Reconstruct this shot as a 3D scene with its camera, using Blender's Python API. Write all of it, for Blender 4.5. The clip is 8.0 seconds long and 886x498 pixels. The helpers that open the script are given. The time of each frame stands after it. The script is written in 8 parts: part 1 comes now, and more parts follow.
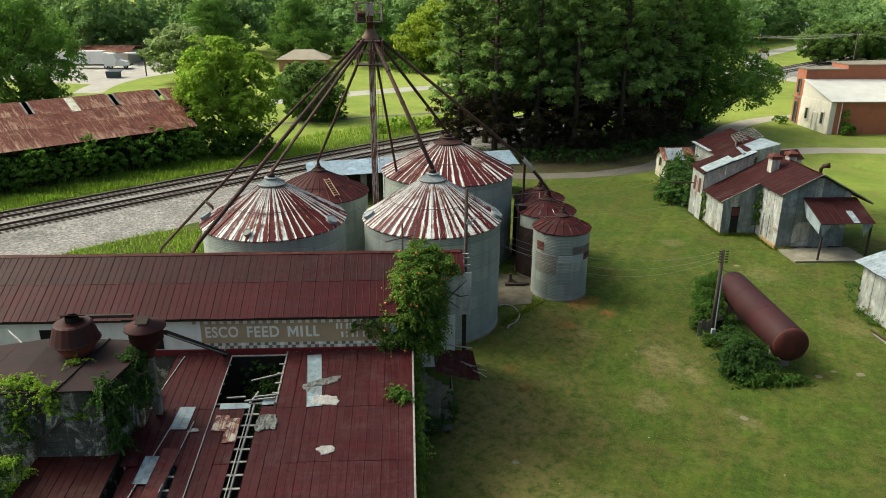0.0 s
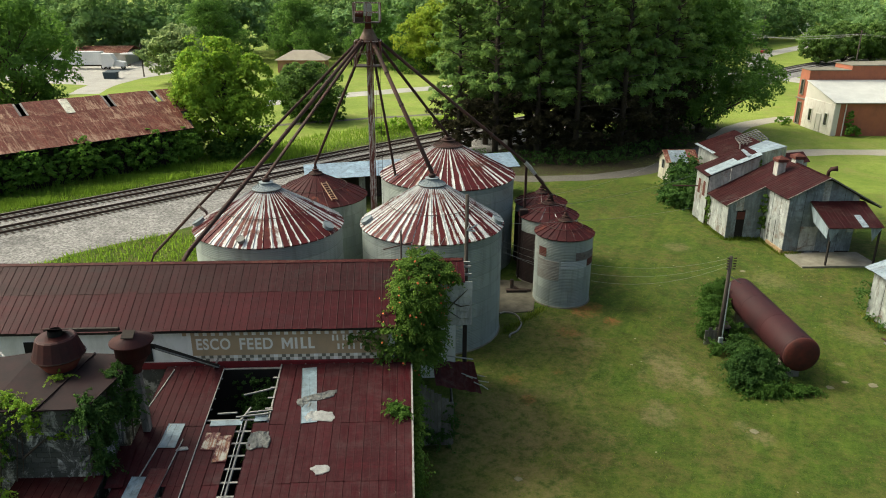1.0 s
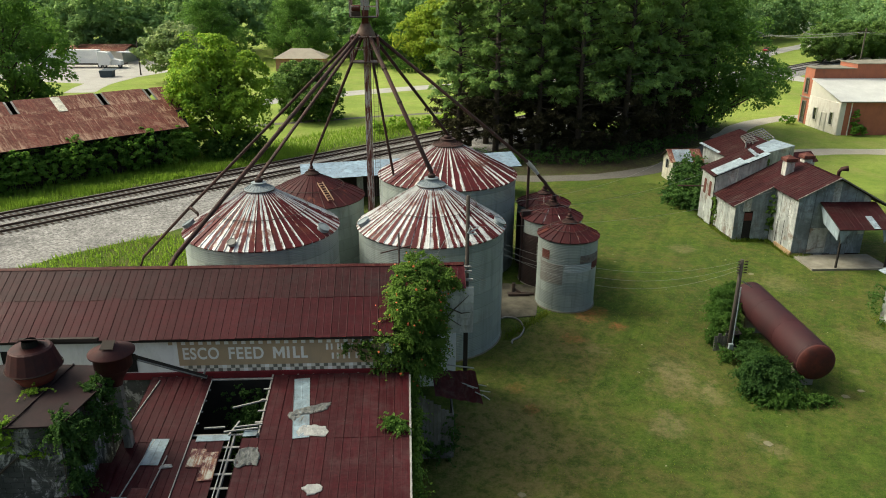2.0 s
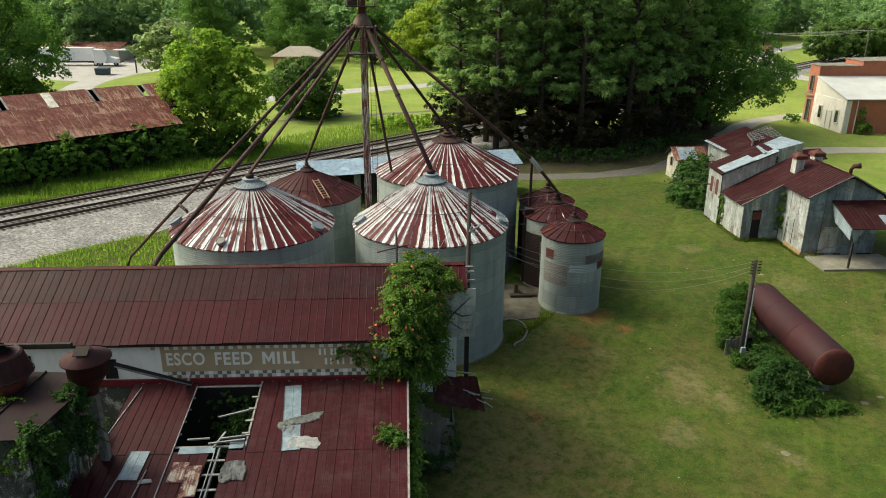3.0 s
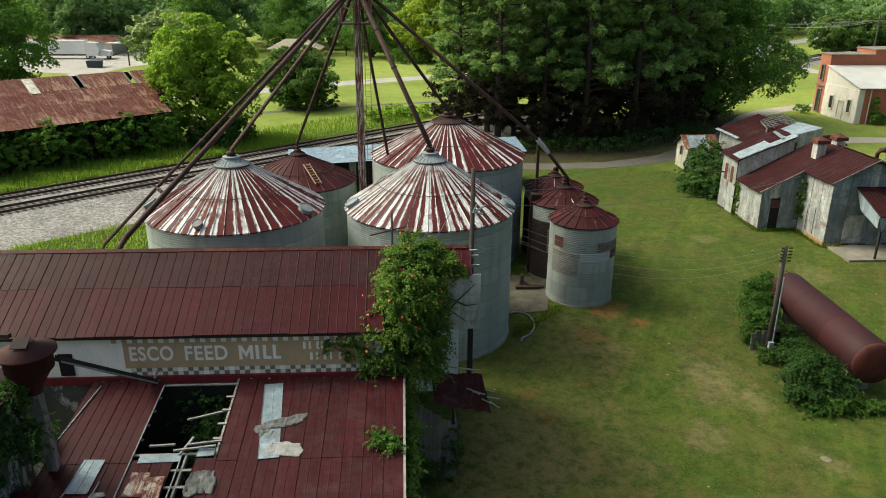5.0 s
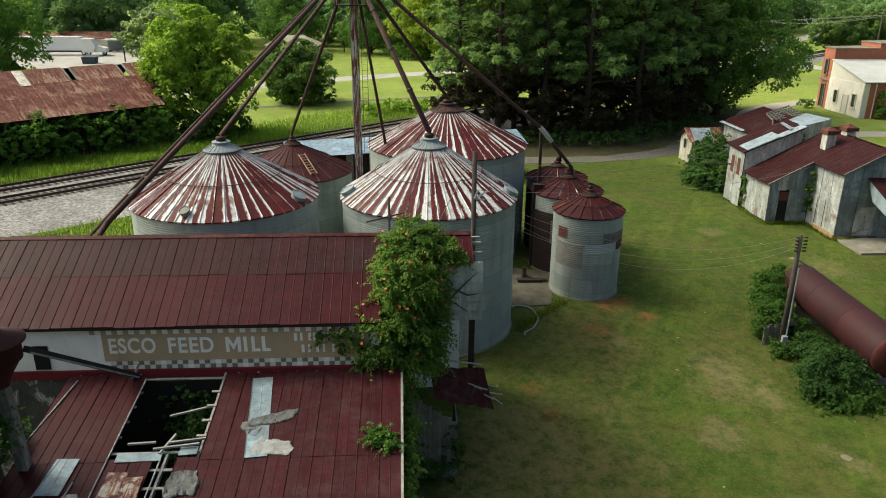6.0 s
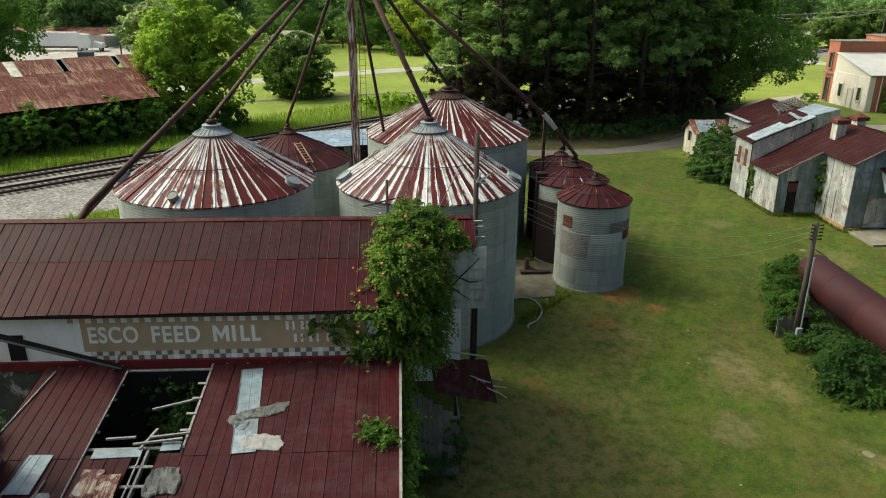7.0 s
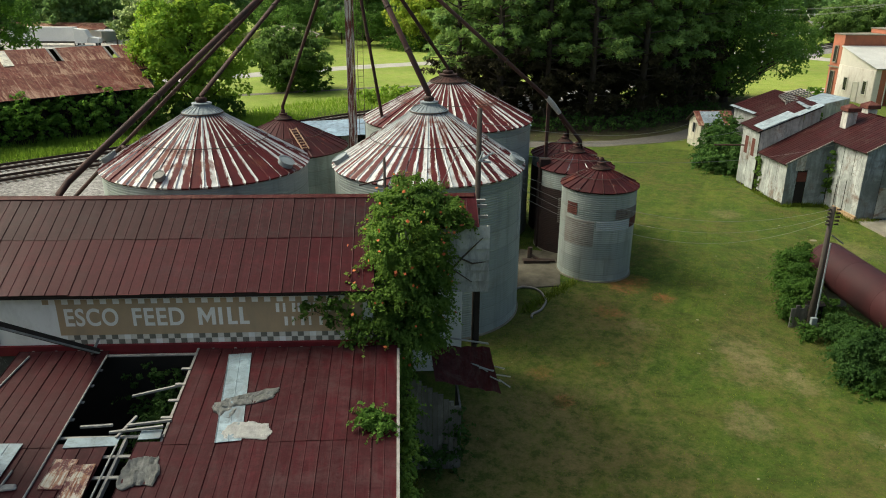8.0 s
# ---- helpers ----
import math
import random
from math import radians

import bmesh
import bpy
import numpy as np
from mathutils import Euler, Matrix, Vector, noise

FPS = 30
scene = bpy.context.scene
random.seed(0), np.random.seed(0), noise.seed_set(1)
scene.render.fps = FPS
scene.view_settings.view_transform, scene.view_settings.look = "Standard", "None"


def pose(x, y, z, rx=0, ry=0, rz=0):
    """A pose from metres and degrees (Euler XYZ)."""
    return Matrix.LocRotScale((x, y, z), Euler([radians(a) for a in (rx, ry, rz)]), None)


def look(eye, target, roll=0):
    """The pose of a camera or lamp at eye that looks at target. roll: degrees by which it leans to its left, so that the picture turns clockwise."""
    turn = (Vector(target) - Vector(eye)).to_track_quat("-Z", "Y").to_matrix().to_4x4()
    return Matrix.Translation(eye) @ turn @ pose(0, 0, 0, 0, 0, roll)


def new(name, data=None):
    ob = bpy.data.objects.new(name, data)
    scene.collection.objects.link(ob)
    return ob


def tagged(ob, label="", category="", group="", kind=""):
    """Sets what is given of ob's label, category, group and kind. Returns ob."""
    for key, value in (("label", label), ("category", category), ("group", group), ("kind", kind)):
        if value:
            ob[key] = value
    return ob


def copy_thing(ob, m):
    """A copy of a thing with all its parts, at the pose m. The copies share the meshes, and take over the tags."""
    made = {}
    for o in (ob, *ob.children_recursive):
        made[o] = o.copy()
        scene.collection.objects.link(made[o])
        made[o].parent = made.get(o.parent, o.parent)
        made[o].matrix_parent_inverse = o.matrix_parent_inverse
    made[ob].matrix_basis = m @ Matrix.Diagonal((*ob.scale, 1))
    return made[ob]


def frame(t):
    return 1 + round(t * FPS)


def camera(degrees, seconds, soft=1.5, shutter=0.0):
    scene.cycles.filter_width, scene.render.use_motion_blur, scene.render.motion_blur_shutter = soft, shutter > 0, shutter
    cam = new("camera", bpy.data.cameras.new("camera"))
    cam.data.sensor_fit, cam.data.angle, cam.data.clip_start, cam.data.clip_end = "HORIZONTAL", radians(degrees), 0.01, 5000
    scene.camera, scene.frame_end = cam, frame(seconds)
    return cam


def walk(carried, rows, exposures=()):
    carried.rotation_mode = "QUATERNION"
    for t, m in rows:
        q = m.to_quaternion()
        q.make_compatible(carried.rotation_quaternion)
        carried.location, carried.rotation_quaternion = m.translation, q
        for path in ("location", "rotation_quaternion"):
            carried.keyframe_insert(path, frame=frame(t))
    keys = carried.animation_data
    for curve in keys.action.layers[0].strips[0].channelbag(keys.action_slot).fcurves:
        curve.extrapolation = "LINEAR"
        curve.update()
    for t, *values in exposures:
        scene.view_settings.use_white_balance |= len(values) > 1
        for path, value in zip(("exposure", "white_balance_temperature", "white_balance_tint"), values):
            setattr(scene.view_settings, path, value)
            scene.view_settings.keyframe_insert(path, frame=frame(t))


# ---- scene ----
cam = camera(63.2, 8.0, soft=1.0)
PATH = [
    (0, (-1.462, -40.964, 19.964), (-1.366, -39.087, 19.279), 0.3),
    (0.5, (-1.453, -40.412, 19.939), (-1.356, -38.535, 19.254), 0.3),
    (1, (-1.417, -39.761, 19.902), (-1.32, -37.884, 19.218), 0.3),
    (1.5, (-1.378, -39.043, 19.773), (-1.281, -37.166, 19.087), 0.3),
    (3, (-1.315, -36.675, 18.939), (-1.214, -34.799, 18.254), 0.4),
    (3.5, (-1.298, -35.919, 18.505), (-1.197, -34.043, 17.819), 0.4),
    (4, (-1.274, -35.204, 18.048), (-1.171, -33.328, 17.362), 0.4),
    (4.5, (-1.25, -34.517, 17.643), (-1.147, -32.641, 16.956), 0.4),
    (6, (-1.202, -32.645, 16.28), (-1.095, -30.77, 15.593), 0.4),
    (6.5, (-1.197, -32.093, 15.82), (-1.089, -30.218, 15.131), 0.4),
    (7, (-1.191, -31.547, 15.37), (-1.082, -29.672, 14.681), 0.4),
    (7.5, (-1.182, -31.011, 14.873), (-1.071, -29.137, 14.185), 0.5),
    (8, (-1.168, -30.529, 14.338), (-1.057, -28.655, 13.649), 0.5),
]
walk(cam, [(t, look(e, a, r)) for t, e, a, r in PATH], exposures=[(0, 0.56, 6600, -3), (8, 0.48, 6600, -3)])

# ---- world and light ----
world = bpy.data.worlds.new("sky_world")
scene.world = world
world.use_nodes = True
SUN_DIR = Vector((-0.66, 0.24, 0.74)).normalized()      # towards the sun
wn = world.node_tree.nodes
sky = wn.new("ShaderNodeTexSky")
sky.sky_type = 'NISHITA'
sky.sun_disc = False
sky.sun_elevation = math.asin(SUN_DIR.z)
sky.sun_rotation = math.atan2(SUN_DIR.x, SUN_DIR.y)
sky.dust_density = 9.0
sky.air_density = 0.8
wn["Background"].inputs[1].default_value = 0.15
world.node_tree.links.new(sky.outputs[0], wn["Background"].inputs[0])
sun = new("sun", bpy.data.lights.new("sun", 'SUN'))
sun.data.energy = 1.65
sun.data.angle = radians(20)
sun.data.color = (1.0, 0.95, 0.86)
sun.matrix_world = look(SUN_DIR * 100, (0, 0, 0))


# ---- material kit ----
class Mat:
    """A node material with small helpers to wire textures."""

    def __init__(self, name, rough=0.7, metal=0.0):
        self.m = bpy.data.materials.new(name)
        self.m.use_nodes = True
        self.t = self.m.node_tree
        self.b = self.t.nodes["Principled BSDF"]
        self.b.inputs["Roughness"].default_value = rough
        self.b.inputs["Metallic"].default_value = metal
        self.co = self.t.nodes.new("ShaderNodeTexCoord").outputs["Object"]

    def put(self, a, b):
        if hasattr(a, "is_output"):
            self.t.links.new(a, b)
        else:
            b.default_value = a

    def world(self):
        return self.t.nodes.new("ShaderNodeNewGeometry").outputs["Position"]

    def scaled(self, co, s):
        n = self.t.nodes.new("ShaderNodeMapping")
        self.put(co, n.inputs[0])
        n.inputs["Scale"].default_value = s
        return n.outputs[0]

    def noise(self, scale, detail=4.0, rough=0.6, co=None, warp=0.0):
        n = self.t.nodes.new("ShaderNodeTexNoise")
        self.put(co or self.co, n.inputs["Vector"])
        n.inputs["Scale"].default_value = scale
        n.inputs["Detail"].default_value = detail
        n.inputs["Roughness"].default_value = rough
        n.inputs["Distortion"].default_value = warp
        return n.outputs["Fac"]

    def ramp(self, fac, lo, hi, a=0.0, b=1.0):
        n = self.t.nodes.new("ShaderNodeMapRange")
        self.put(fac, n.inputs[0])
        for i, v in zip((1, 2, 3, 4), (lo, hi, a, b)):
            n.inputs[i].default_value = v
        return n.outputs[0]

    def math(self, op, a, b=0.0, c=0.0):
        n = self.t.nodes.new("ShaderNodeMath")
        n.operation = op
        for v, i in zip((a, b, c), n.inputs):
            self.put(v, i)
        return n.outputs[0]

    def mix(self, fac, a, b):
        n = self.t.nodes.new("ShaderNodeMix")
        n.data_type = 'RGBA'
        self.put(fac, n.inputs["Factor"])
        for v, i in ((a, n.inputs[6]), (b, n.inputs[7])):
            self.put((*v, 1.0) if isinstance(v, tuple) else v, i)
        return n.outputs[2]

    def random(self):
        return self.t.nodes.new("ShaderNodeObjectInfo").outputs["Random"]

    def island(self):
        return self.t.nodes.new("ShaderNodeNewGeometry").outputs["Random Per Island"]

    def xyz(self, co=None):
        n = self.t.nodes.new("ShaderNodeSeparateXYZ")
        self.put(co or self.co, n.inputs[0])
        return n.outputs

    def hash(self, x, y=0.0, z=0.0):
        c = self.t.nodes.new("ShaderNodeCombineXYZ")
        for v, i in zip((x, y, z), c.inputs):
            self.put(v, i)
        n = self.t.nodes.new("ShaderNodeTexWhiteNoise")
        self.put(c.outputs[0], n.inputs["Vector"])
        return n.outputs["Value"]

    def bump(self, height, strength=0.3, distance=0.02):
        n = self.t.nodes.new("ShaderNodeBump")
        n.inputs["Strength"].default_value = strength
        n.inputs["Distance"].default_value = distance
        self.put(height, n.inputs["Height"])
        self.put(n.outputs[0], self.b.inputs["Normal"])

    def out(self, colour, rough=None):
        self.put(colour if not isinstance(colour, tuple) else (*colour, 1.0), self.b.inputs["Base Color"])
        if rough is not None:
            self.put(rough, self.b.inputs["Roughness"])
        return self.m


def plain(name, a, b, scale=3.0, rough=0.7, metal=0.0, bump=0.25, dist=0.01):
    """Two-tone weathered surface with grain and relief."""
    k = Mat(name, rough, metal)
    big = k.noise(scale, 5, 0.65)
    fine = k.noise(scale * 14, 3, 0.6)
    c = k.mix(k.ramp(big, 0.3, 0.7), a, b)
    c = k.mix(k.ramp(fine, 0.35, 0.75, 0.0, 0.35), c, tuple(v * 0.55 for v in a))
    k.b.inputs["Specular IOR Level"].default_value = 0.25 if rough > 0.5 else 0.5
    k.bump(fine, bump, dist)
    return k.out(c)


def red_tin(name, base=(0.12, 0.024, 0.025), worn=(0.20, 0.17, 0.17), rust=(0.20, 0.07, 0.03), wear=0.5, lap=False, dirt=0.12, runs=1.0):
    """Red roof paint on ribbed tin: every sheet weathers a little differently."""
    k = Mat(name, 0.55, 0.0)
    k.b.inputs["Specular IOR Level"].default_value = 0.08
    w = k.world()
    r = k.random()
    base2 = tuple(v * 0.62 for v in base)
    c = k.mix(k.ramp(r, 0, 1), base, base2)
    own = k.t.nodes.new("ShaderNodeVectorMath")
    own.operation = 'ADD'
    k.put(k.co, own.inputs[0])
    k.put(k.math('MULTIPLY', r, 91.0), own.inputs[1])
    streak = k.noise(1.0, 6, 0.75, k.scaled(own.outputs[0], (7.0, 0.9, 1.0)))
    c = k.mix(k.ramp(streak, 0.42, 0.75, 0.0, wear), c, worn)
    blot = k.noise(0.45, 5, 0.7, w)
    c = k.mix(k.ramp(blot, 0.46, 0.72, 0.0, 0.8), c, base2)
    down = k.noise(1.0, 6, 0.8, k.scaled(own.outputs[0], (11.0, 0.55, 1.0)), 0.3)
    c = k.mix(k.ramp(down, 0.52, 0.68, 0.0, 0.45 * runs), c, tuple(v * 1.6 + 0.006 for v in base))
    c = k.mix(k.ramp(down, 0.48, 0.36, 0.0, 0.55 * runs), c, tuple(v * 0.5 + 0.001 for v in base))
    patchy = k.noise(0.7, 6, 0.75, k.scaled(w, (0.8, 1.6, 1.6)), 0.6)
    c = k.mix(k.ramp(patchy, 0.52, 0.66, 0.0, 0.6), c, tuple(v * 0.9 for v in worn))
    c = k.mix(k.ramp(patchy, 0.46, 0.34, 0.0, 0.45), c, tuple(v * 0.6 for v in base))
    bands = k.noise(1.0, 5, 0.7, k.scaled(w, (0.12, 2.6, 2.6)), 0.2)
    c = k.mix(k.ramp(bands, 0.50, 0.64, 0.0, 0.5), c, tuple(v * 0.55 + 0.004 for v in base))
    c = k.mix(k.ramp(bands, 0.46, 0.36, 0.0, 0.35), c, tuple(v * 1.3 for v in base))
    flecks = k.noise(7.0, 4, 0.8, w)
    c = k.mix(k.ramp(flecks, 0.66, 0.70, 0.0, 0.5), c, worn)
    mottle = k.noise(4.5, 6, 0.8, w, 0.4)
    c = k.mix(k.ramp(mottle, 0.50, 0.40, 0.0, 0.5), c, tuple(v * 0.55 for v in base))
    c = k.mix(k.ramp(mottle, 0.54, 0.64, 0.0, 0.4), c, tuple(v * 1.5 + 0.004 for v in base))
    sx, sy, sz = k.xyz()
    if lap:
        near = k.ramp(sy, 2.6, 0.0, -0.03, 0.10)
        torn = k.noise(1.0, 7, 0.8, k.scaled(own.outputs[0], (3.4, 0.55, 1.0)), 0.5)
        zone = k.ramp(k.noise(0.13, 3, 0.6, w), 0.40, 0.58, -0.10, 0.03)
        c = k.mix(k.ramp(k.math('ADD', k.math('ADD', torn, near), zone), 0.57, 0.66, 0.0, 0.75), c, worn)
        c = k.mix(k.math('MULTIPLY', k.ramp(sx, 0.13, 0.03), k.ramp(k.math('ADD', torn, zone), 0.44, 0.56, 0.0, 0.8)), c, worn)
    seam = k.math('ADD', k.ramp(sx, 0.075, 0.02), k.ramp(k.math('ABSOLUTE', k.math('SUBTRACT', sx, 0.30)), 0.035, 0.01, 0.0, 0.45))
    c = k.mix(k.math('MULTIPLY', seam, dirt), c, tuple(v * 0.35 for v in base))
    spots = k.noise(2.6, 6, 0.75, w, 0.6)
    c = k.mix(k.ramp(spots, 0.63, 0.74, 0.0, 0.55), c, rust)
    k.bump(k.noise(40, 2, 0.5, w), 0.15, 0.004)
    return k.out(c, k.ramp(streak, 0.3, 0.8, 0.42, 0.7))


def leaf_mat(name, a, b, c3=None, trans=0.35):
    k = Mat(name, 0.55)
    col = k.mix(k.island(), a, b)
    clump = k.noise(0.35, 3, 0.6, k.world())
    col = k.mix(k.ramp(clump, 0.4, 0.68), col, c3 or tuple(v * 0.6 for v in a))
    crown = k.noise(0.085, 2, 0.5, k.world())
    col = k.mix(k.ramp(crown, 0.40, 0.60, 0.0, 0.6), col, tuple(v * 0.62 for v in a))
    k.b.inputs["Specular IOR Level"].default_value = 0.08
    k.out(col, 0.8)
    tr = k.t.nodes.new("ShaderNodeBsdfTranslucent")
    k.put(k.mix(0.55, col, tuple(min(0.6, v * g) for v, g in zip(b, (1.55, 1.75, 1.2)))), tr.inputs[0])
    mx = k.t.nodes.new("ShaderNodeMixShader")
    mx.inputs[0].default_value = trans
    k.t.links.new(k.b.outputs[0], mx.inputs[1])
    k.t.links.new(tr.outputs[0], mx.inputs[2])
    k.t.links.new(mx.outputs[0], k.t.nodes["Material Output"].inputs[0])
    return k.m


def bin_wall_mat(name):
    """Galvanised corrugated rings; each rolled sheet keeps its own grey."""
    k = Mat(name, 0.5, 0.25)
    x, y, z = k.xyz()
    ang = k.math('ARCTAN2', y, x)
    row = k.math('FLOOR', k.math('DIVIDE', z, 0.82))
    col = k.math('FLOOR', k.math('ADD', k.math('MULTIPLY', ang, 1.6), k.math('MULTIPLY', row, 0.5)))
    h = k.hash(row, col, 3.0)
    c = k.mix(h, (0.225, 0.262, 0.250), (0.325, 0.362, 0.340))
    lapped = k.ramp(k.math('FRACT', k.math('DIVIDE', z, 0.82)), 0.05, 0.0, 0.0, 0.55)
    c = k.mix(lapped, c, (0.10, 0.095, 0.085))
    streak = k.noise(1.0, 5, 0.7, k.scaled(k.co, (2.2, 2.2, 0.25)))
    c = k.mix(k.ramp(streak, 0.5, 0.75, 0.0, 0.7), c, (0.125, 0.142, 0.132))
    low = k.noise(0.9, 4, 0.6)
    c = k.mix(k.ramp(low, 0.55, 0.8, 0.0, 0.5), c, (0.17, 0.15, 0.12))
    k.bump(k.noise(30, 2), 0.1, 0.004)
    return k.out(c)


def bin_roof_mat(name, red=0.64, dark=1.0, half=0.0785):
    """Roof wedges: red coating down the middle of each, bare zinc along the ribs, ragged edge between."""
    k = Mat(name, 0.5, 0.0)
    k.b.inputs["Specular IOR Level"].default_value = 0.16
    x, y, z = k.xyz()
    r = k.random()
    across = k.math('DIVIDE', y, k.math('MULTIPLY', x, half))
    shift = k.ramp(r, 0, 1, -0.55, 0.55)
    own = k.t.nodes.new("ShaderNodeVectorMath")
    own.operation = 'ADD'
    k.put(k.co, own.inputs[0])
    k.put(k.math('MULTIPLY', r, 91.0), own.inputs[1])
    rag = k.noise(1.0, 6, 0.78, k.scaled(own.outputs[0], (1.0, 4.0, 1.0)), 0.4)
    d = k.math('ABSOLUTE', k.math('SUBTRACT', across, shift))
    edge = k.math('ADD', d, k.ramp(rag, 0.25, 0.75, -0.52, 0.52))
    lim = k.math('ADD', k.ramp(k.math('FRACT', k.math('MULTIPLY', r, 7.31)), 0, 1, red - 0.30, red + 0.28), k.ramp(x, 1.0, 2.7, -0.22, 0.02))
    bare = k.ramp(k.math('SUBTRACT', edge, lim), -0.04, 0.04)
    tone = k.noise(1.3, 4, 0.6, k.world())
    redc = k.mix(k.ramp(tone, 0.35, 0.7), (0.095 * dark, 0.012 * dark, 0.014 * dark), (0.055 * dark, 0.010 * dark, 0.012 * dark))
    zinc = k.mix(k.ramp(k.noise(3.0, 5, 0.7), 0.35, 0.7), (0.66, 0.67, 0.65), (0.45, 0.46, 0.45))
    zinc = k.mix(k.ramp(x, 2.5, 1.4, 0.0, 0.55), zinc, (0.38, 0.40, 0.40))
    zinc = k.mix(k.ramp(k.noise(1.7, 6, 0.75, k.world(), 0.4), 0.52, 0.68, 0.0, 0.65), zinc, (0.26, 0.19, 0.15))
    c = k.mix(bare, redc, zinc)
    rim = k.ramp(k.math('ABSOLUTE', k.math('SUBTRACT', edge, lim)), 0.16, 0.02, 0.0, 0.6)
    c = k.mix(k.math('MULTIPLY', rim, k.ramp(tone, 0.42, 0.62)), c, (0.20, 0.085, 0.045))
    rust = k.noise(0.55, 5, 0.7, k.world(), 0.5)
    c = k.mix(k.ramp(k.math('ADD', rust, k.ramp(rag, 0.3, 0.7, -0.07, 0.07)), 0.57, 0.65, 0.0, 0.85), c, (0.125, 0.034, 0.020))
    return k.out(c, k.ramp(bare, 0, 1, 0.6, 0.42))


# grass ground: mown lawn, dry patches, red clay scars, paler field beyond the railway with sunlight put into its colour
SCARS = ((6.63, -5.6, 0.34, 1), (4.07, -6.35, 0.5, 1), (9.9, 1.9, 0.9, 1), (11.2, 0.2, 0.5, 1), (7.4, 0.3, 1.0, 2), (12.86, -5.9, 1.2, 0), (20.5, 14.5, 0.8, 0), (15.1, -11.6, 0.55, 0), (14.6, -10.6, 0.3, 0), (13.0, -4.4, 1.3, 0), (22.9, -4.9, 0.3, 0), (28.7, 9.8, 0.5, 0), (25.0, 7.5, 1.3, 0), (4.6, -9.5, 2.6, 2), (3.0, -12.5, 2.8, 2), (2.2, -16.0, 2.6, 2), (6.6, -2.6, 2.2, 2), (5.0, -19.0, 2.6, 2), (8.0, -1.2, 0.7, 1), (4.6, -8.2, 0.35, 1), (2.6, -9.6, 1.8, 2), (9.4, -2.6, 0.6, 0), (14.2, -7.2, 0.7, 0), (26.0, -1.5, 1.2, 0), (11.0, -9.5, 0.9, 0))
GROVE_SHADE = ((6, 44, 5), (13, 44, 6.5), (20, 44, 6.5), (27, 47, 6.5), (33, 53, 7), (12, 51, 7), (20, 50, 7.5), (28, 54, 8), (35, 60, 8), (41, 65, 8.5), (18, 60, 9))      # dark ground colour painting the shade under the grove
SCAR_RGB = ((0.21, 0.165, 0.085), (0.30, 0.095, 0.042), (0.175, 0.138, 0.058))


